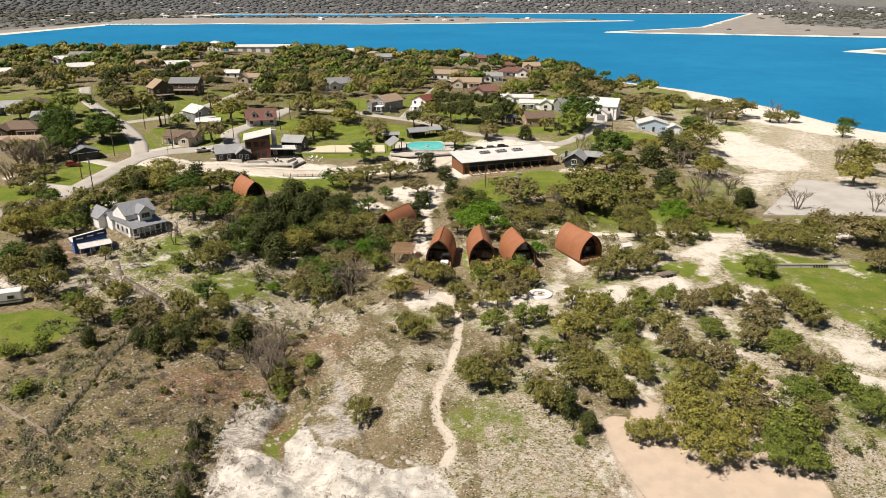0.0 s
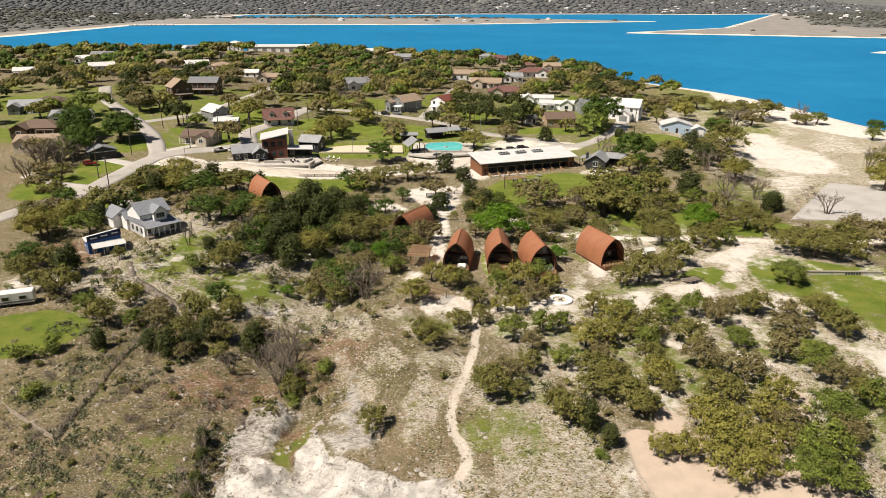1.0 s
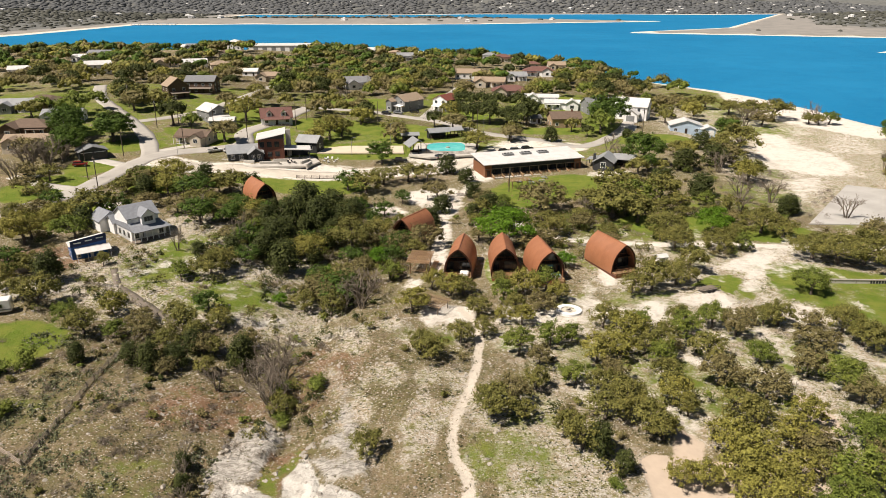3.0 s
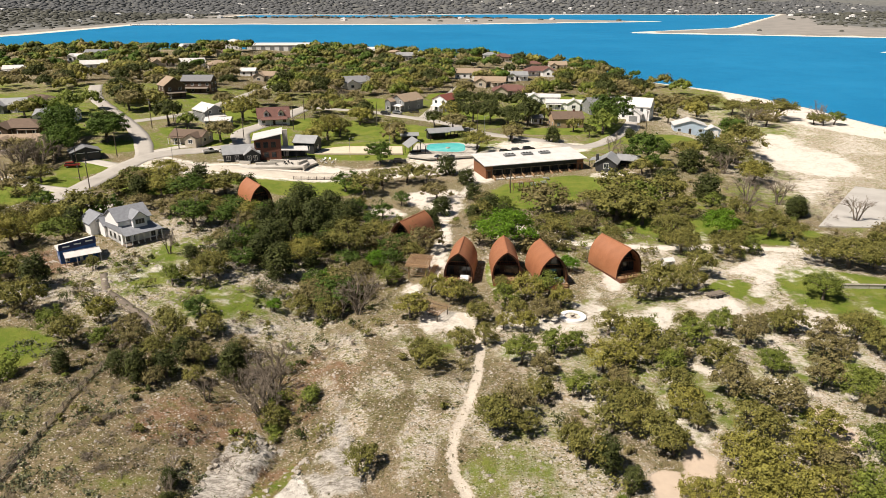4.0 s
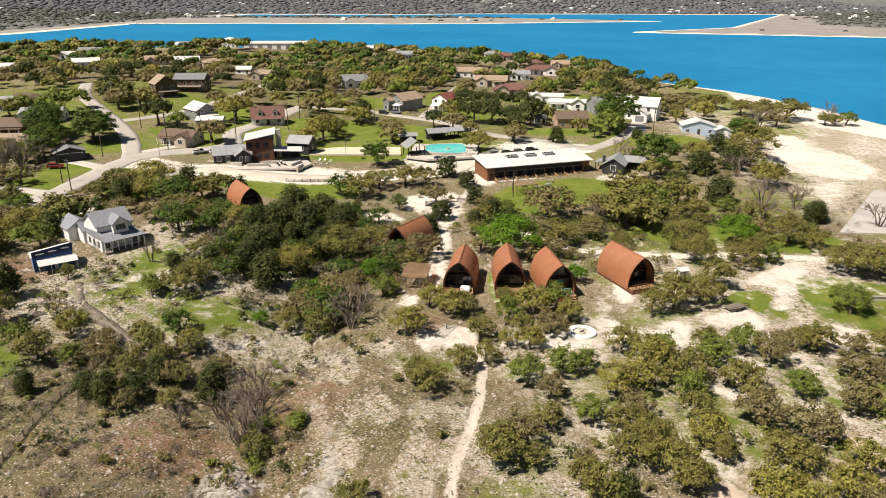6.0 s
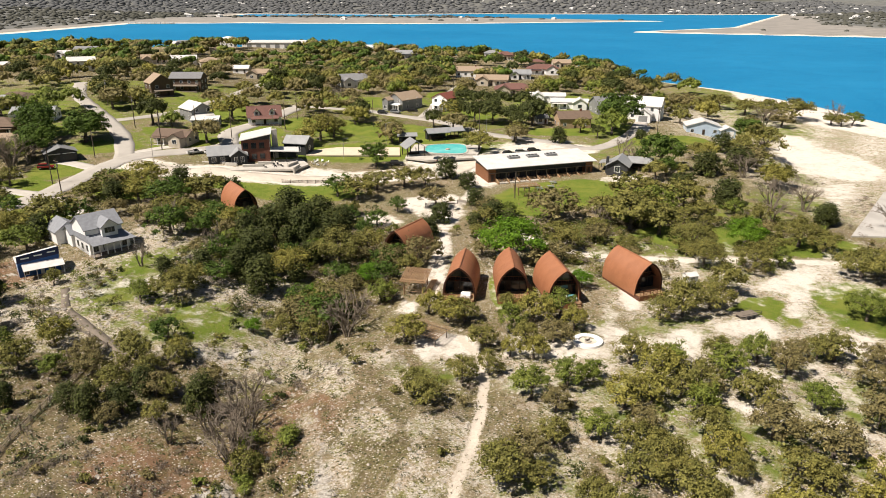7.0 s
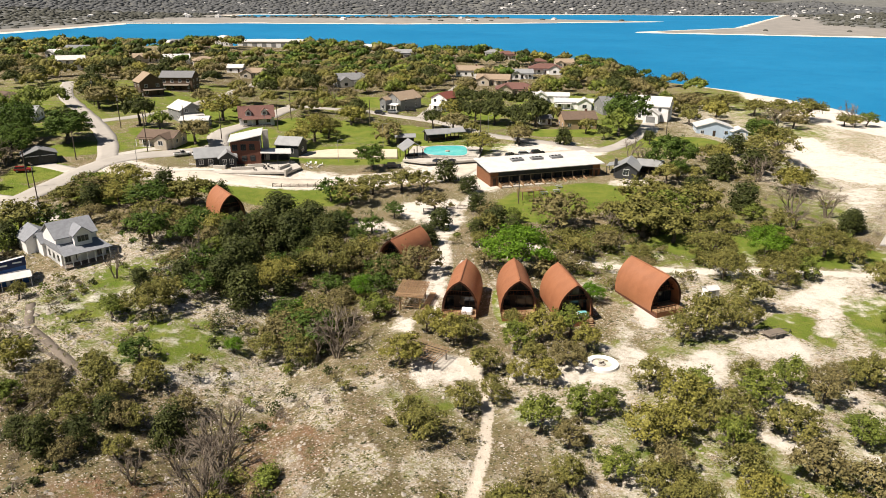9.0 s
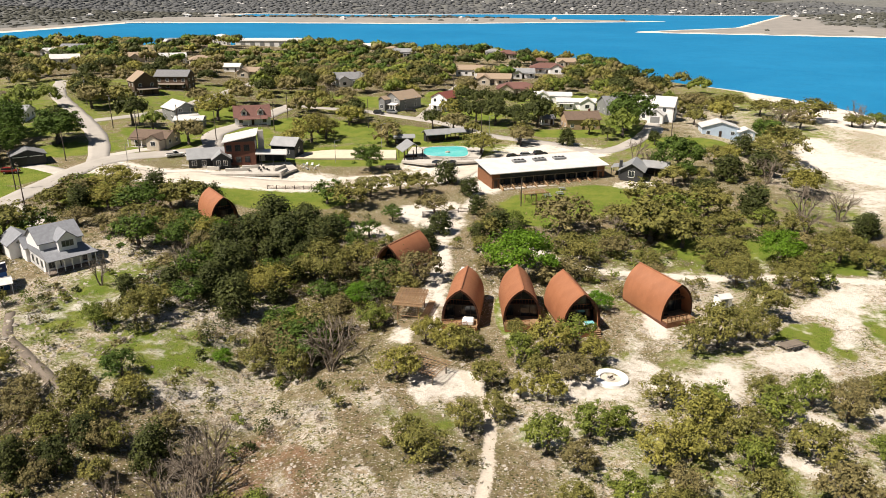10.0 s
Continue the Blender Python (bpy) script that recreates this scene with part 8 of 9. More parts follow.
def stone_mesh(name, seed, mat):
    rng = np.random.default_rng(seed)
    bm = bmesh.new()
    bmesh.ops.create_icosphere(bm, subdivisions=2, radius=1)
    cut = [Vector(rng.normal(size=3)).normalized() for _ in range(14)]
    k = rng.normal(size=(3, 3))
    for v in bm.verts:
        n = sum(math.sin(v.co.dot(Vector(k[i])) * 2.1 + i) for i in range(3)) * 0.13
        v.co *= 1 + n + rng.normal() * 0.03
        for c in cut:                       # broken flat faces
            over = v.co.dot(c) - 0.58
            if over > 0:
                v.co -= c * over
        v.co.z = max(v.co.z * 0.72, -0.4)
    return made(name, bm, mat)


STONES = [stone_mesh("boulder", 40 + i, M["limestone"]) for i in range(5)]
SLAB_BOULDERS = ((-6.4, 86.3, 0.8), (-7.8, 86.8, 0.7), (-9.4, 116.5, 0.9), (-10.4, 117.3, 0.7), (-14, 92, 0.6), (-24, 136, 1.3), (-21.5, 136.6, 1.5), (-19, 137.4, 1.2), (-28, 137, 1.0), (-33, 104, 0.9), (-33, 101, 1.1), (-34.5, 98, 0.9), (-36, 95, 1.2), (-1.4, 111.5, 0.45), (0.2, 109.4, 0.4), (-3.2, 113, 0.5), (-30.5, 108, 0.8), (-42, 104, 0.6), (-44, 106, 0.7), (-47, 98, 0.6), (-38.6, 97, 0.9), (-38.9, 94, 1.1), (-38.4, 91, 0.8), (-39.2, 88, 1.0), (-33.6, 96, 1.2))
SLOPE_BOULDERS = ((-33.2, 93.4, 0.9), (-33, 99, 1.0), (-32, 102, 1.3), (-30.8, 104.5, 0.9), (-28.6, 107, 1.1), (-26.8, 106, 0.9), (-25.4, 104, 0.8), (-28.2, 149.7, 1.2), (-26.6, 150, 1.4), (-25, 150.2, 1.1), (-21.9, 146.5, 1.3), (-22.9, 144.4, 1.0), (-19.8, 146, 0.9), (-12.2, 142.3, 1.0), (-11, 143.4, 0.8), (-53, 172, 0.9), (-50.5, 169, 0.8), (-47, 165.6, 1.0), (-57, 178, 0.8), (-61, 184, 0.9), (-20, 100.5, 1.0), (-18.6, 97.8, 0.8), (-17.4, 103, 0.9), (33, 148, 0.4), (31.6, 149, 0.35))
for i, (x, y, r) in enumerate(SLAB_BOULDERS + SLOPE_BOULDERS):
    ob = new("boulder", STONES[i % 5])
    ob.matrix_basis = pose(x, y, land(x, y) - 0.12 * r, 0, 0, i * 47) @ Matrix.Diagonal((r * 0.85, r * 0.62, r * 0.6, 1))
    tagged(ob, "pale weathered limestone boulder on the slope", "boulder", "boulders")


# ---- broken ledges of grey rock above the pale slab ----
rng = np.random.default_rng(77)
ledge = tagged(new("rock_ledge"), "broken grey limestone ledge above a pale slab of rock", "rock ledge")
for line, count in ((((-35, 100.5), (-32, 105), (-29, 110.5), (-26.5, 108), (-24.6, 104.8)), 46), (((-33.4, 97), (-32.8, 92), (-31.8, 84)), 22), (((-26, 96), (-21, 99.5), (-18, 105), (-16, 111)), 26), (((-9, 92), (-3, 89), (3, 87)), 14)):
    spans = list(zip(line, line[1:]))
    for k in range(count):
        (ax, ay), (bx, by) = spans[k % len(spans)]
        t = rng.random()
        x, y, r = ax + (bx - ax) * t + rng.normal() * 0.9, ay + (by - ay) * t + rng.normal() * 0.7, rng.uniform(0.35, 1.15)
        shared("rock", STONES[k % 5], ledge, pose(x, y, land(x, y) - 0.1 * r, rng.uniform(-18, 18), rng.uniform(-18, 18), rng.uniform(0, 360)) @ Matrix.Diagonal((r, r * rng.uniform(0.5, 0.8), r * rng.uniform(0.35, 0.6), 1)))

# ---- stuff: stones, scrub, cactus, grass ----
def scatter_rng(seed, n, x0, x1, y0, y1):
    rng = np.random.default_rng(seed)
    return rng, rng.uniform(x0, x1, n), rng.uniform(y0, y1, n)


def joined(name, blocks, faces_of, mat, label, category):
    me = bpy.data.meshes.new(name)
    v = np.vstack(blocks)
    me.from_pydata(v.tolist(), [], faces_of(len(v)))
    me.materials.append(mat)
    me.polygons.foreach_set("use_smooth", np.full(len(me.polygons), name == "woods"))
    return tagged(new(name, me), label, category, kind="stuff")


OCTA = np.array([(1, 0, 0), (0.2, 0.9, 0.05), (-0.9, 0.3, 0), (-0.4, -0.9, 0.05), (0.5, -0.8, 0), (0.3, 0.25, 0.75), (-0.35, -0.2, 0.65)])
OCTA_F = ((0, 1, 5), (1, 2, 5), (2, 6, 5), (2, 3, 6), (3, 4, 6), (4, 0, 5), (4, 5, 6))


def stone_faces(n):
    return [tuple(7 * k + i for i in f) for k in range(n // 7) for f in OCTA_F]


rng, sx, sy = scatter_rng(11, 52000, -95, 100, 72, 200)
mk = ground_masks(sx, sy)
want = 0.25 + 0.75 * np.clip(mk["rock"] + mk["soil"] * 0.3 + mk["stony"] * 0.7 * ramp(-20, -40, sx), 0, 1) + 0.3 * value_noise(sx, sy, 14, 6)
keep = (rng.random(len(sx)) < want * (0.2 + 1.1 * ramp(0.4, 0.75, value_noise(sx, sy, 2.6, 34))) * (1 - 0.4 * ramp(-30, -45, sx) * ramp(145, 130, sy))) & (mk["sand"] < 0.2) & (mk["path"] < 0.2) & (mk["bare"] < 0.6) & (mk["grass"] < 0.6)
sx, sy = sx[keep], sy[keep]
sz = lands(sx, sy)
size = 0.1 + (0.36 + 0.2 * ramp(140, 155, sy) * ramp(-30, -42, sx)) * rng.random(len(sx)) ** 4 + 0.05 * mk["rock"][keep] * rng.random(len(sx))
ang = rng.random(len(sx)) * math.tau
ca, sa = np.cos(ang), np.sin(ang)
jit = OCTA[None] * (1 + 0.35 * rng.normal(size=(len(sx), 7, 1)) * 0.6)
vx = (jit[:, :, 0] * ca[:, None] - jit[:, :, 1] * sa[:, None]) * size[:, None] + sx[:, None]
vy = (jit[:, :, 0] * sa[:, None] + jit[:, :, 1] * ca[:, None]) * size[:, None] * 0.9 + sy[:, None]
vz = jit[:, :, 2] * size[:, None] * 0.8 + sz[:, None] - 0.03
joined("loose_stones", [np.stack([vx, vy, vz], -1).reshape(-1, 3)], stone_faces, M["limestone"], "loose pale limestone rubble on dry ground", "stones")


def tri_faces(n):
    return np.arange(n).reshape(-1, 3).tolist()


def quad_faces(n):
    return np.arange(n).reshape(-1, 4).tolist()


def sprays(rng, px, py, pz, per, wide, high, size):
    """Small upright leaf pieces round each point."""
    n = len(px)
    c = np.repeat(np.stack([px, py, pz], 1), per, 0)
    w, h, s = (np.repeat(np.broadcast_to(v, (n,)), per)[:, None] for v in (wide, high, size))
    off = rng.normal(size=(n * per, 3)) * 0.5
    off[:, 2] = np.abs(off[:, 2])
    c = c + off * np.concatenate([w, w, h], 1)
    nrm = rng.normal(size=(n * per, 3)) + np.array([0, 0, 0.5])
    nrm /= np.linalg.norm(nrm, axis=1)[:, None]
    a = np.cross(nrm, rng.normal(size=(n * per, 3)))
    a /= np.linalg.norm(a, axis=1)[:, None]
    b = np.cross(nrm, a)
    s = s * (0.6 + 0.8 * rng.random((n * per, 1)))
    return np.stack([c - a * s, c - b * s * 0.6, c + a * s, c + b * s * 0.6], 1).reshape(-1, 3)


rng, sx, sy = scatter_rng(12, 5200, -100, 95, 74, 215)
mk = ground_masks(sx, sy)
want = 0.15 + 0.85 * ramp(0.45, 0.75, value_noise(sx, sy, 9, 8)) + 0.4 * ramp(-20, -40, sx)
keep = (rng.random(len(sx)) < want) & (mk["sand"] < 0.1) & (mk["bare"] < 0.3) & (mk["grass"] < 0.4) & (mk["rock"] < 0.7)
sx, sy = sx[keep], sy[keep]
size = 0.3 + 0.6 * rng.random(len(sx)) ** 2
joined("scrub", [sprays(rng, sx, sy, lands(sx, sy), 16, size, size * 0.8, 0.13)], quad_faces, M["scrub"], "low dry olive scrub on the slope", "scrub")

rng, sx, sy = scatter_rng(13, 6400, -100, -33, 72, 132)
mk = ground_masks(sx, sy)
keep = (rng.random(len(sx)) < 0.7 * ramp(0.48, 0.72, value_noise(sx, sy, 4, 9))) & (mk["rock"] < 0.4) & (mk["soil"] < 0.6)
sx, sy = sx[keep], sy[keep]
joined("prickly_pear", [sprays(rng, sx, sy, lands(sx, sy), 13, 0.6, 0.62, 0.19)], quad_faces, M["cactus"], "grey-green prickly pear clumps on dry grass", "cactus")

rng, sx, sy = scatter_rng(14, 9000, -95, 95, 74, 175)
mk = ground_masks(sx, sy)
keep = (mk["sand"] < 0.1) & (mk["bare"] < 0.3) & (mk["rock"] < 0.5) & (mk["grass"] < 0.7)
sx, sy = sx[keep], sy[keep]
joined("dry_grass", [sprays(rng, sx, sy, lands(sx, sy), 4, 0.28, 0.22, 0.12)], quad_faces, M["straw"], "tufts of dry straw-coloured grass", "grass")

# dead grey brush lying in heaps on the slope
rng, sx, sy = scatter_rng(17, 300, -82, -26, 78, 132)
keep = value_noise(sx, sy, 8, 21) > 0.45
sx, sy = np.concatenate([sx[keep], rng.normal(-67, 3, 10), rng.normal(-51, 2, 6), rng.normal(-38, 1.5, 6), rng.normal(-36.5, 1.2, 22)]), np.concatenate([sy[keep], rng.normal(112.8, 1.6, 10), rng.normal(109, 1.2, 6), rng.normal(107, 1, 6), rng.uniform(80, 101, 22)])
heap = sprays(rng, sx, sy, lands(sx, sy), 60, 0.9, 0.5, 0.5).reshape(-1, 4, 3)
mid = heap.mean(1, keepdims=True)
along_stick = (heap[:, 2] - heap[:, 0])[:, None] * 0.5
across = (heap[:, 3] - heap[:, 1])[:, None] * 0.5
heap = np.concatenate([mid - along_stick, mid - across * 0.09, mid + along_stick, mid + across * 0.09], 1)
joined("dead_brush", [heap.reshape(-1, 3)], quad_faces, M["grey_bark"], "heaps of dead grey branches on dry ground", "brush")

# ---- stone edging along the sand ----
edging = tagged(new("stone_edging"), "row of pale stones edging a patch of sand", "edging")
EDGE_LINE = ((33.2, 99.6), (31, 99.3), (29.3, 97.9), (29, 95.5), (29.1, 91), (30.1, 86.4), (31.2, 82), (32.2, 78.5))
k = 0
for (ax, ay), (bx, by) in zip(EDGE_LINE, EDGE_LINE[1:]):
    n = int(math.hypot(bx - ax, by - ay) / 0.42)
    for i in range(n):
        x, y = ax + (bx - ax) * i / n, ay + (by - ay) * i / n
        r = 0.2 + 0.07 * math.sin(k * 2.7)
        shared("stone", STONES[k % 5], edging, pose(x, y, land(x, y) + 0.04, 0, 0, k * 67) @ Matrix.Diagonal((r, r * 0.8, r * 0.7, 1)))
        k += 1

# ---- brush and thickets between the trees ----
SITES_NEAR = ((4.5, 163, 6.5), (14.6, 163, 6.5), (23.5, 161, 6.5), (39, 165, 7.5), (-7, 185, 7), (-52, 209, 8.5), (-4.6, 164, 4), (-1.2, 143, 4.5), (26, 141.6, 5), (-8.6, 155, 4), (57.6, 151.5, 4), (-77, 184, 13), (-84, 171, 9), (-91, 139, 8), (52, 166.6, 3), (-93, 162, 6), (94, 155, 10), (5.6, 181, 4), (-5, 208, 9), (31, 230, 17))


def thicket(seed, tries, x0, x1, y0, y1, want, gap):
    rng, px, py = scatter_rng(seed, tries, x0, x1, y0, y1)
    g = ground_masks(px, py)
    ok = (rng.random(tries) < want(px, py)) & (g["bare"] < 0.35) & (g["sand"] < 0.1) & ((g["grass"] < 0.62)) & (g["rock"] < 0.8)
    for hx, hy, r in SITES_NEAR:
        ok &= np.hypot(px - hx, py - hy) > r
    for line, w in ((FOOTPATH, 1.8), (WEST_STEPS, 2.2), (MAIN_ROAD, 7), (DRIVE, 6)):
        ok &= along(px, py, line) > w
    cells, out = {}, []
    for x, y in zip(px[ok], py[ok]):
        k = (int(x // gap), int(y // gap))
        if all((x - a) ** 2 + (y - b) ** 2 > gap * gap for i in (-1, 0, 1) for j in (-1, 0, 1) for a, b in cells.get((k[0] + i, k[1] + j), ())):
            cells.setdefault(k, []).append((x, y))
            out.append((x, y))
    return np.array(out)


def dense_zones(x, y):
    """Where brush grows thick: behind the cabins, in the gully and on the west slope."""
    w = np.maximum.reduce([blob(x, y, 52, 194, 44, 26, 0, 0.3), blob(x, y, -32, 180, 30, 34, 0, 0.3), 0.6 * blob(x, y, -62, 148, 34, 26, 20, 0.4), 0.15 * blob(x, y, 94, 240, 15, 34, 0, 0.3),
                           0.28 * blob(x, y, 40, 116, 40, 22, -20, 0.4), 0.6 * blob(x, y, -34, 138, 22, 12, 0, 0.4), 0.45 * blob(x, y, 18, 206, 30, 16, 0, 0.4), 0.5 * blob(x, y, -96, 190, 30, 30, 0, 0.4), 0.2 * blob(x, y, -62, 108, 38, 30, 0, 0.4), 1.0 * blob(x, y, -36.5, 92, 2.6, 11, -8, 0.3), 0.4 * blob(x, y, -26, 108, 6, 8, 0, 0.4)])
    return w * (0.25 + 0.75 * ramp(0.35, 0.6, value_noise(x, y, 7, 4)))


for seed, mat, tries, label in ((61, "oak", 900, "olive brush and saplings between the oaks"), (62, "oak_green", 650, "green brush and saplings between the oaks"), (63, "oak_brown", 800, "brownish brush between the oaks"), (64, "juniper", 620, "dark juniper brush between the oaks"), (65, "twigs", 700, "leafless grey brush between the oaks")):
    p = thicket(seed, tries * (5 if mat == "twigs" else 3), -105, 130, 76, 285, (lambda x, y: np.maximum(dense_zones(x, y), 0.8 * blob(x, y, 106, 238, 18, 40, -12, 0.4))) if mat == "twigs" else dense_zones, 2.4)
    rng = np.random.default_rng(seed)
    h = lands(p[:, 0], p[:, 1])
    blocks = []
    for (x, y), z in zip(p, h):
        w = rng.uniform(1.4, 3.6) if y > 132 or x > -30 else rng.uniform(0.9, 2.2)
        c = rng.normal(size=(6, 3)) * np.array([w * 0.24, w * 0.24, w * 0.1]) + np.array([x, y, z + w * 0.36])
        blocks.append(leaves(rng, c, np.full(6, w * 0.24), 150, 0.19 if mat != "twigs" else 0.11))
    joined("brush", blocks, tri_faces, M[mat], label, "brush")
for x, y in thicket(66, 1500, -60, 88, 150, 250, lambda x, y: np.clip(dense_zones(x, y) * 1.1 - 0.3, 0, 1) * (y > 165), 5.6):
    plant(TREE_RNG.choices(("mid_deep", "mid_oak", "mid_brown", "mid_green", "mid_juniper", "bare"), (4 if x < 0 else 1, 4, 3, 2, 5 if x < 0 else 0.4, 0.9))[0], x, y, TREE_RNG.uniform(4.5, 7.5))


VILLAGE = {}
VILLAGE['dense'] = ((-140.2, 275.2, 13.5), (-122.8, 273.2, 13.5), (-131.2, 255.1, 12.7), (43.1, 284.8, 9.2), (71.3, 248.7, 7.2),)
VILLAGE['bare'] = ((-134.7, 237.3, 12.1), (-130.7, 241.9, 10), (-50.7, 372.7, 10.6), (62.6, 271.1, 8.9),)
VILLAGE['far_green'] = ((-156.5, 313.1, 13.5), (-101.9, 298.2, 8.9), (-39.6, 401.6, 7.4), (-171.8, 316.4, 10.2), (66.7, 305.1, 13.2), (72.3, 306.2, 10.1), (147.2, 456.1, 13.5), (54, 394.7, 12.9), (37.4, 542, 10), (0.9, 432, 8.8), (-39.9, 404.7, 8.2),)
VILLAGE['far_brown'] = ((-136.5, 326.6, 13.5), (-143.8, 330.2, 13.1), (-83.5, 281.3, 13), (-62.8, 319.2, 7.9), (-18.2, 291.6, 11.5), (-45.2, 308.5, 10.6), (-86.5, 357.4, 11.9), (-71, 388.7, 13.5), (-43.3, 372.9, 10.6), (-100.8, 344.2, 11.6), (-168.6, 362.4, 11.4), (-206.8, 394, 10.9), (-104.8, 382.8, 11.3), (-102.9, 329.4, 7), (-120.6, 288.6, 5.7), (-142.9, 259.3, 8.4), (5.2, 310.8, 12.5), (27.9, 290.5, 9.6), (107.6, 359.1, 13.5), (95.3, 333.8, 7), (92.2, 443.7, 13.5), (96.2, 394.7, 9.9), (58.8, 385.2, 9.5), (-21.4, 470, 13.5), (-2.6, 450.2, 12.8), (-46.5, 499.6, 13.5), (-75.1, 564.8, 13.5),)
VILLAGE['far'] = ((-128.2, 333.3, 13.5), (-75.5, 355, 8.8), (-108.8, 331.5, 11.3), (-203.6, 419, 13.3), (-139.1, 395.1, 10.2), (-171.4, 307, 11.4), (-187.6, 326.5, 9.2), (-121, 391.5, 13.3), (-148.7, 257, 7.2), (-175.8, 439.8, 13.5), (-57.7, 390, 6.4), (46.3, 332.6, 8.1), (55.2, 308.4, 7.5), (11.8, 305.7, 6.1), (66.8, 244.7, 8.1), (75.7, 248.7, 6.2), (100.9, 328.3, 9.7), (131.9, 400.8, 6.9), (125.4, 453.3, 11.5), (146.4, 487, 12.5), (73.9, 449.9, 13.5), (80.4, 431.8, 13.5), (94.5, 415, 12.1), (47.2, 389.9, 11.1), (57.7, 404.6, 9.9), (-11.6, 450.2, 13.5), (-35, 432.1, 13.5), (-32.8, 533.1, 13.5), (-64.1, 513.3, 13.5),)
VILLAGE['far_yellow'] = ((-80.4, 307.5, 13.4), (-35.6, 323.9, 11.5), (-49.3, 285, 9.9), (-41.9, 286.3, 9.9), (13.2, 270.4, 10.3), (90.2, 267.1, 9.1), (128, 371.1, 13.5), (-21.8, 410, 13.5),)
VILLAGE['far_juniper'] = ((-60, 358.7, 5.9), (-68.9, 350.2, 5.8), (-157.3, 456.2, 6.9), (-171.3, 399.8, 10.6), (-175.1, 425.7, 11.3), (-53.8, 359.5, 5), (-0.4, 334, 10.1), (6.9, 337.3, 11.5), (13.8, 327.6, 11.2), (21.4, 324.4, 11.1), (29.1, 324.4, 11.8), (37.9, 333.9, 10.8), (10.9, 359.5, 11.6), (19.1, 353.9, 12.1), (27.3, 351.6, 12.1), (37.3, 353.9, 11.5), (42.7, 346.3, 8.4), (60.2, 299.7, 6.1), (74.9, 292.4, 4.8), (84.6, 449.9, 7.5), (37.7, 515.5, 10.6), (55.9, 524, 9.7),)


# ---- trees of the village, the far ridge and the other shore ----
ROADS = ((MAIN_ROAD, 7), (NORTH_ROAD, 6.5), (CROSS_ROAD, 6), (UPPER_ROAD, 6.5), (HILL_ROAD, 6), (DRIVE, 6))
SITES = [(x, y, max(w, d) * 0.62 + 2) for x, y, _, w, d, *_ in HOUSES] + [
    (-132, 366, 11), (-125, 386, 11), (-99, 318, 11), (-72, 319, 13), (-51, 432, 11), (-18, 360, 11), (2, 358, 10), (17, 476, 11), (76, 352, 11), (54, 321, 10), (105, 314, 13), (-135, 622, 26), (-172, 618, 9),
    (87, 336, 13), (-122, 254, 9), (-60, 264, 22), (30, 250, 24), (2, 279, 17), (-30, 276, 22), (58, 253, 10)]


def free(x, y):
    ok = np.ones(len(x), bool)
    for line, w in ROADS:
        ok &= along(x, y, line) > w
    for hx, hy, r in SITES:
        ok &= np.hypot(x - hx, y - hy) > r
    # keep the view of each front open
        ok &= ~((np.abs(x - hx + 0.1 * (hy - y) * np.sign(hx)) < r * 0.75) & (y < hy) & (y > hy - r * 2.1 - (38 if hy > 400 else 6)))
    return ok


def spread(seed, tries, x0, x1, y0, y1, want, gap):
    """Points at least gap apart, thinned by want(x, y)."""
    rng, px, py = scatter_rng(seed, tries, x0, x1, y0, y1)
    ok = (rng.random(tries) < want(px, py)) & free(px, py)
    out, cells = [], {}
    for x, y in zip(px[ok], py[ok]):
        k = (int(x // gap), int(y // gap))
        if all((x - a) ** 2 + (y - b) ** 2 > gap * gap for i in (-1, 0, 1) for j in (-1, 0, 1) for a, b in cells.get((k[0] + i, k[1] + j), ())):
            cells.setdefault(k, []).append((x, y))
            out.append((x, y))
    return np.array(out)


def on_land(x, y, low=-4.0):
    return ground_z(x, y) > low


def village(x, y):
    g = ground_masks(x, y)
    lawns = np.clip(g["grass"] * 1.3 + g["bare"], 0, 1)
    w = (1 - lawns) * (0.12 + 0.88 * np.maximum(ramp(0.35, 0.6, value_noise(x, y, 22, 5)), ramp(370, 410, y + 0.2 * x)))
    return np.where(on_land(x, y, -2.5), w, 0) * ramp(118, 70, x) * np.where((x > -132) & (y < 385 - 0.06 * x) & (x < 130), 0.4, 1) * np.where((x > -70) & (x < 60) & (y < 305), 0.0, 1) * np.where((x > -115) & (y < 285), 0.0, 1) * np.where(y < 300, 0.4, 1)


back_row = {}
for kind, places in VILLAGE.items():
    for x, y, wide in places:
        a, b = np.array([x]), np.array([y])
        if min(float(along(a, b, line)[0]) - w for line, w in ROADS) < -2.2 or any(math.hypot(x - hx, y - hy) < r * 0.72 for hx, hy, r in SITES):
            continue
        if y < 345 or kind in ("dense", "bare"):
            plant(kind, x, y, wide)
        else:
            back_row.setdefault(kind, []).append((x, y, wide))
for x, y in spread(21, 5200, -260, 135, 255, 450, village, 8.2):
    kind = TREE_RNG.choices(("far", "far_brown", "far_green", "far_yellow", "far_juniper"), (4, 3, 2, 0.7, 5))[0]
    wide = TREE_RNG.uniform(8.0, 13.0)
    if y < 322:
        plant(kind, x, y, wide)
    else:
        back_row.setdefault(kind, []).append((x, y, wide))
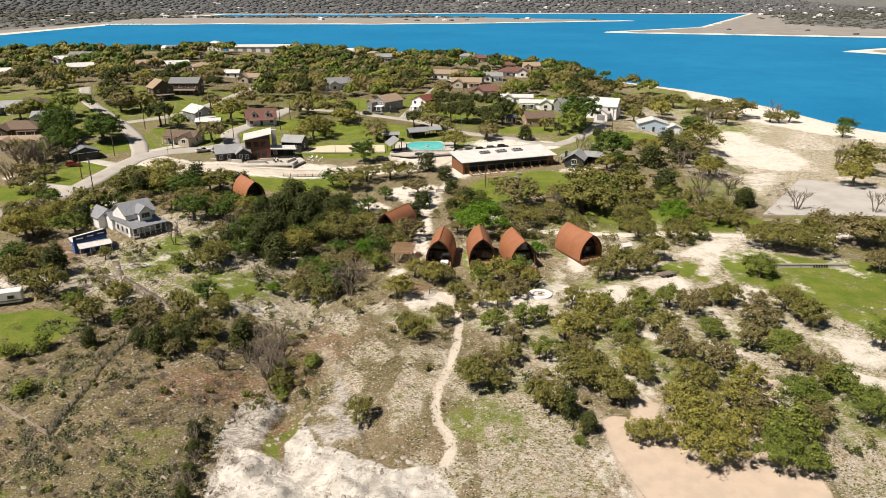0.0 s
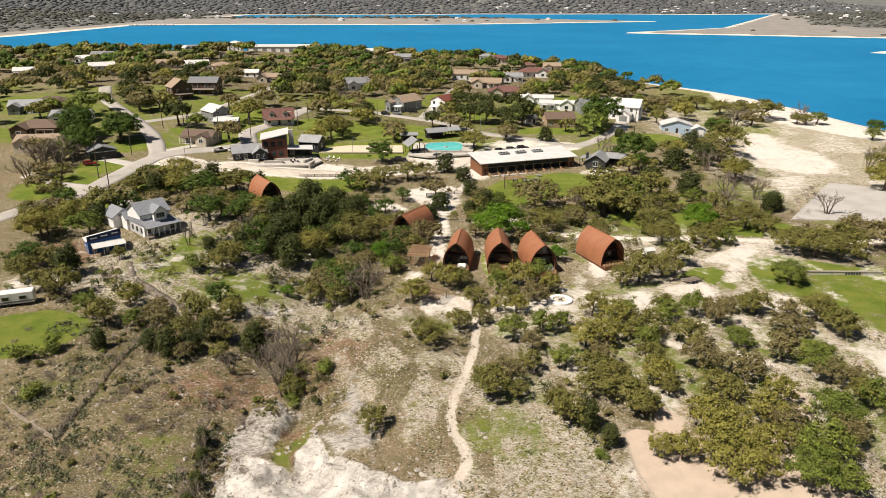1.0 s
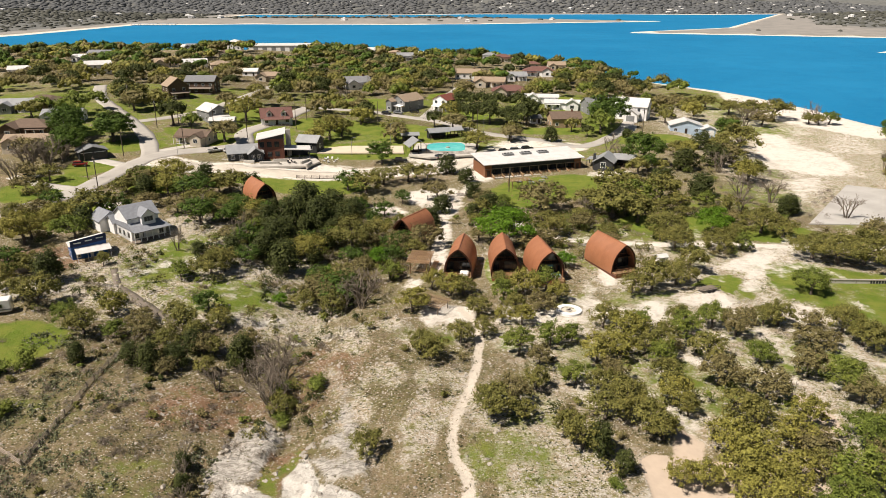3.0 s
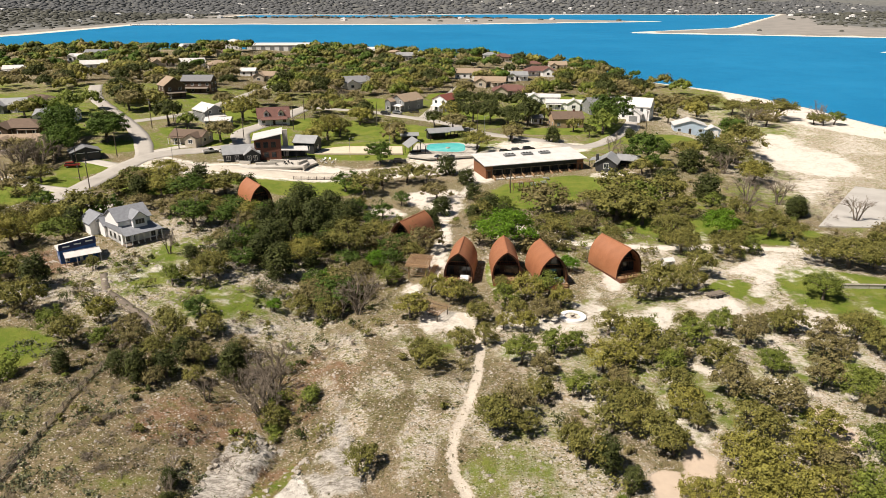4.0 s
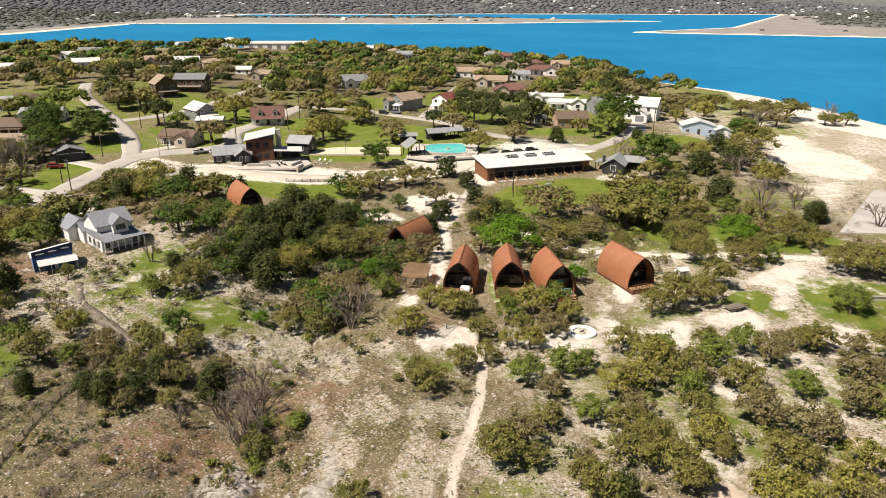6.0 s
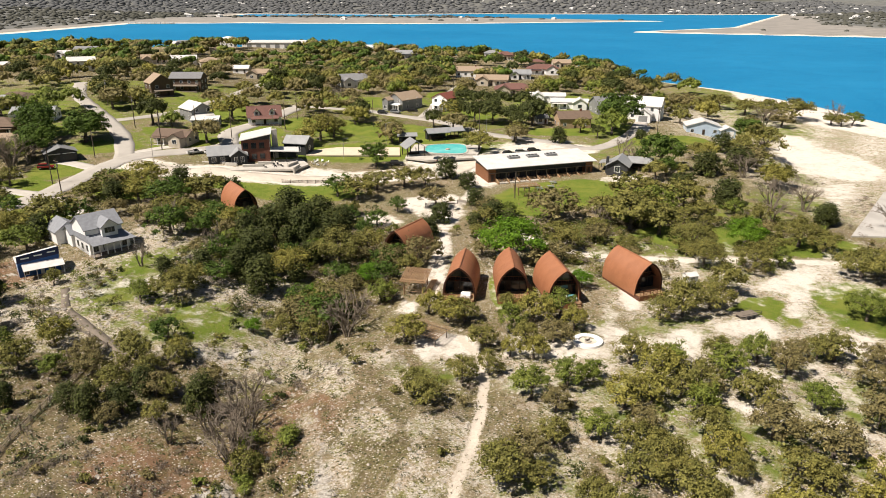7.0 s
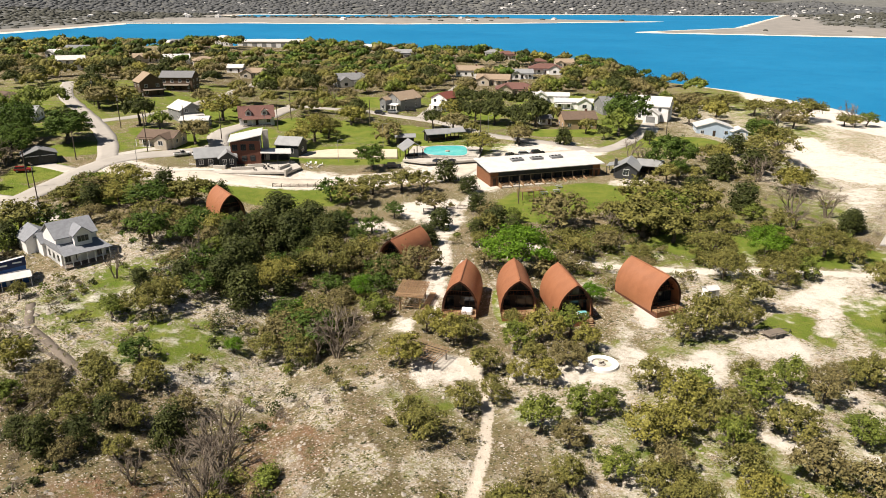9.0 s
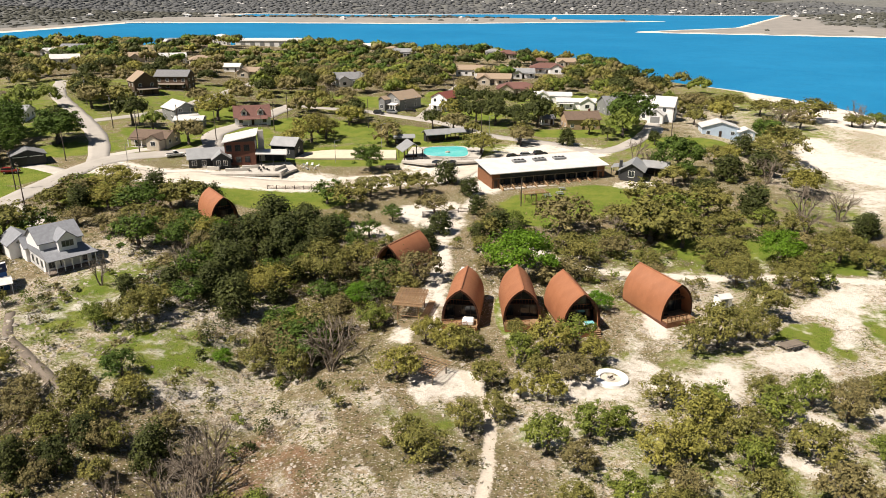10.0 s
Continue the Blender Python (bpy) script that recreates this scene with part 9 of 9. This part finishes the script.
for kind, places in back_row.items():
    meshes, base, label, group = KINDS[kind]
    blocks, faces, count = [], [], 0
    for i, (x, y, wide) in enumerate(places):
        me = meshes[i % len(meshes)][1]
        faces += [tuple(k + count for k in q.vertices) for q in me.polygons]
        count += len(me.vertices)
        v = np.empty(len(me.vertices) * 3)
        me.vertices.foreach_get("co", v)
        v, a, s = v.reshape(-1, 3), i * 1.7, wide * 1.05 / base
        v = v @ np.array([[math.cos(a), math.sin(a), 0], [-math.sin(a), math.cos(a), 0], [0, 0, 1]]) * np.array([s, s, s ** 0.8 * 1.1])
        blocks.append(v + np.array([x, y, land(x, y)]))
    joined("woods", blocks, lambda n, faces=faces: faces, meshes[0][1].materials[0], {"far": "olive oaks between the village houses", "far_brown": "brownish oaks between the village houses", "far_green": "fresh green oaks between the village houses", "far_yellow": "yellow-green oaks between the village houses", "far_juniper": "dark junipers between the village houses"}[kind], "woods")


def wood_points(seed, tries, x0, x1, y0, y1, want, gap):
    p = spread(seed, tries, x0, x1, y0, y1, want, gap)
    return p[:, 0], p[:, 1]


def ridge(x, y):
    edge = (np.interp(x, SHORE_X, SHORE_Y) - y)
    return np.where(on_land(x, y, -2.0), 1, 0) * ramp(20, 60, edge) * (1 - 0.55 * ramp(30, 80, x)) * (0.55 + 0.45 * ramp(0.3, 0.5, value_noise(x, y, 30, 3)))


for seed, mat, label, tries in ((31, "oak", "olive oak woods on the far ridge", 480), (32, "oak_green", "green oak woods on the far ridge", 450), (33, "oak_brown", "brownish oak woods on the far ridge", 340), (34, "deep", "dark green oak woods on the far ridge", 720), (35, "juniper", "dark juniper woods on the far ridge", 560), (36, "oak_yellow", "yellow-green oak woods on the far ridge", 80)):
    wx, wy = wood_points(seed, tries, -430, 140, 448, 745, ridge, 12.5)
    rng = np.random.default_rng(seed)
    blocks, faces, count = [], [], 0
    wz = ground_z(wx, wy)
    for x, y, z in zip(wx, wy, wz):
        c, r = dome_clumps(rng, rng.uniform(9, 16), rng.uniform(6.5, 10), 18)
        r = r * 0.8
        c = c + np.array([x, y, z])
        mv, mf = masses(rng, c[:10], r[:10] * 0.95, 1, 0.9, 0.34)
        q = leaves(rng, c, r * 1.2, 180, 0.46, 0.9)
        blocks += [mv, q]
        faces += (mf + count).tolist() + (np.arange(len(q)).reshape(-1, 3) + count + len(mv)).tolist()
        count += len(mv) + len(q)
    joined("woods", blocks, lambda n, faces=faces: faces, M[mat], label, "woods")


for seed, mat, n, y0, y1, gap in ((41, "far_scrub", 11000, 1300, 3000, 13), (42, "hazed_winter", 12000, 2980, 4700, 18)):
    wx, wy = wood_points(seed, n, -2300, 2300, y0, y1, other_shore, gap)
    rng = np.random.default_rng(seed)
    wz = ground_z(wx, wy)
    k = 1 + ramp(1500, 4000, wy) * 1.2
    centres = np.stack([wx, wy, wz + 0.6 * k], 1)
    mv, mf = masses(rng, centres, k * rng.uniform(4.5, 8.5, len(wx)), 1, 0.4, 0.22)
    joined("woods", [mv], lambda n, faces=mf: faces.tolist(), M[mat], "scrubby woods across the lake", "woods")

# pale houses on the hills across the lake
rng = np.random.default_rng(51)
first = None
count = 0
for k in range(900):
    x, y = rng.uniform(-1800, 2300), rng.uniform(1950, 4500)
    if far_land(np.array([x]), np.array([y]))[0] < 1.6 or (x < 100 and rng.random() < 0.75):
        continue
    if first is None:
        first = thing("far_house", x, y, 0, "pale house on the hills across the lake", "house", "houses across the lake")
        part("wall", box(-9, -6, -3, 9, 6, 5.5), M["white_paint"], first)
        part("roof", hip_roof(18, 12, 5.5, 3.0), M["white_metal"], first)
        for cx in (-5, 0, 5):
            part("window", box(cx - 1, -6.1, 1.5, cx + 1, -5.95, 3.6), M["glass"], first)
    else:
        copy_thing(first, pose(x, y, float(ground_z(x, y)), 0, 0, rng.uniform(-60, 60)) @ Matrix.Scale(rng.uniform(0.5, 1.2), 4))
    count += 1
    if count > 210:
        break
# marina docks across the water
ob = thing("marina", -745, 1915, 8, "long white covered boat docks across the lake", "dock", z=LAKE)
for k in range(5):
    part("dock_roof", box(-58 + k * 23, -8, 3.6, -38 + k * 23, 8, 4.4), M["white_metal"], ob)
    part("pontoon", box(-58 + k * 23, -8, -0.5, -38 + k * 23, 8, 0.6), M["grey_paint"], ob)
    for px in (-57, -48, -39):
        part("post", box(px + k * 23 - 0.4, -7, 0.6, px + k * 23 + 0.4, -6, 3.6), M["steel"], ob)
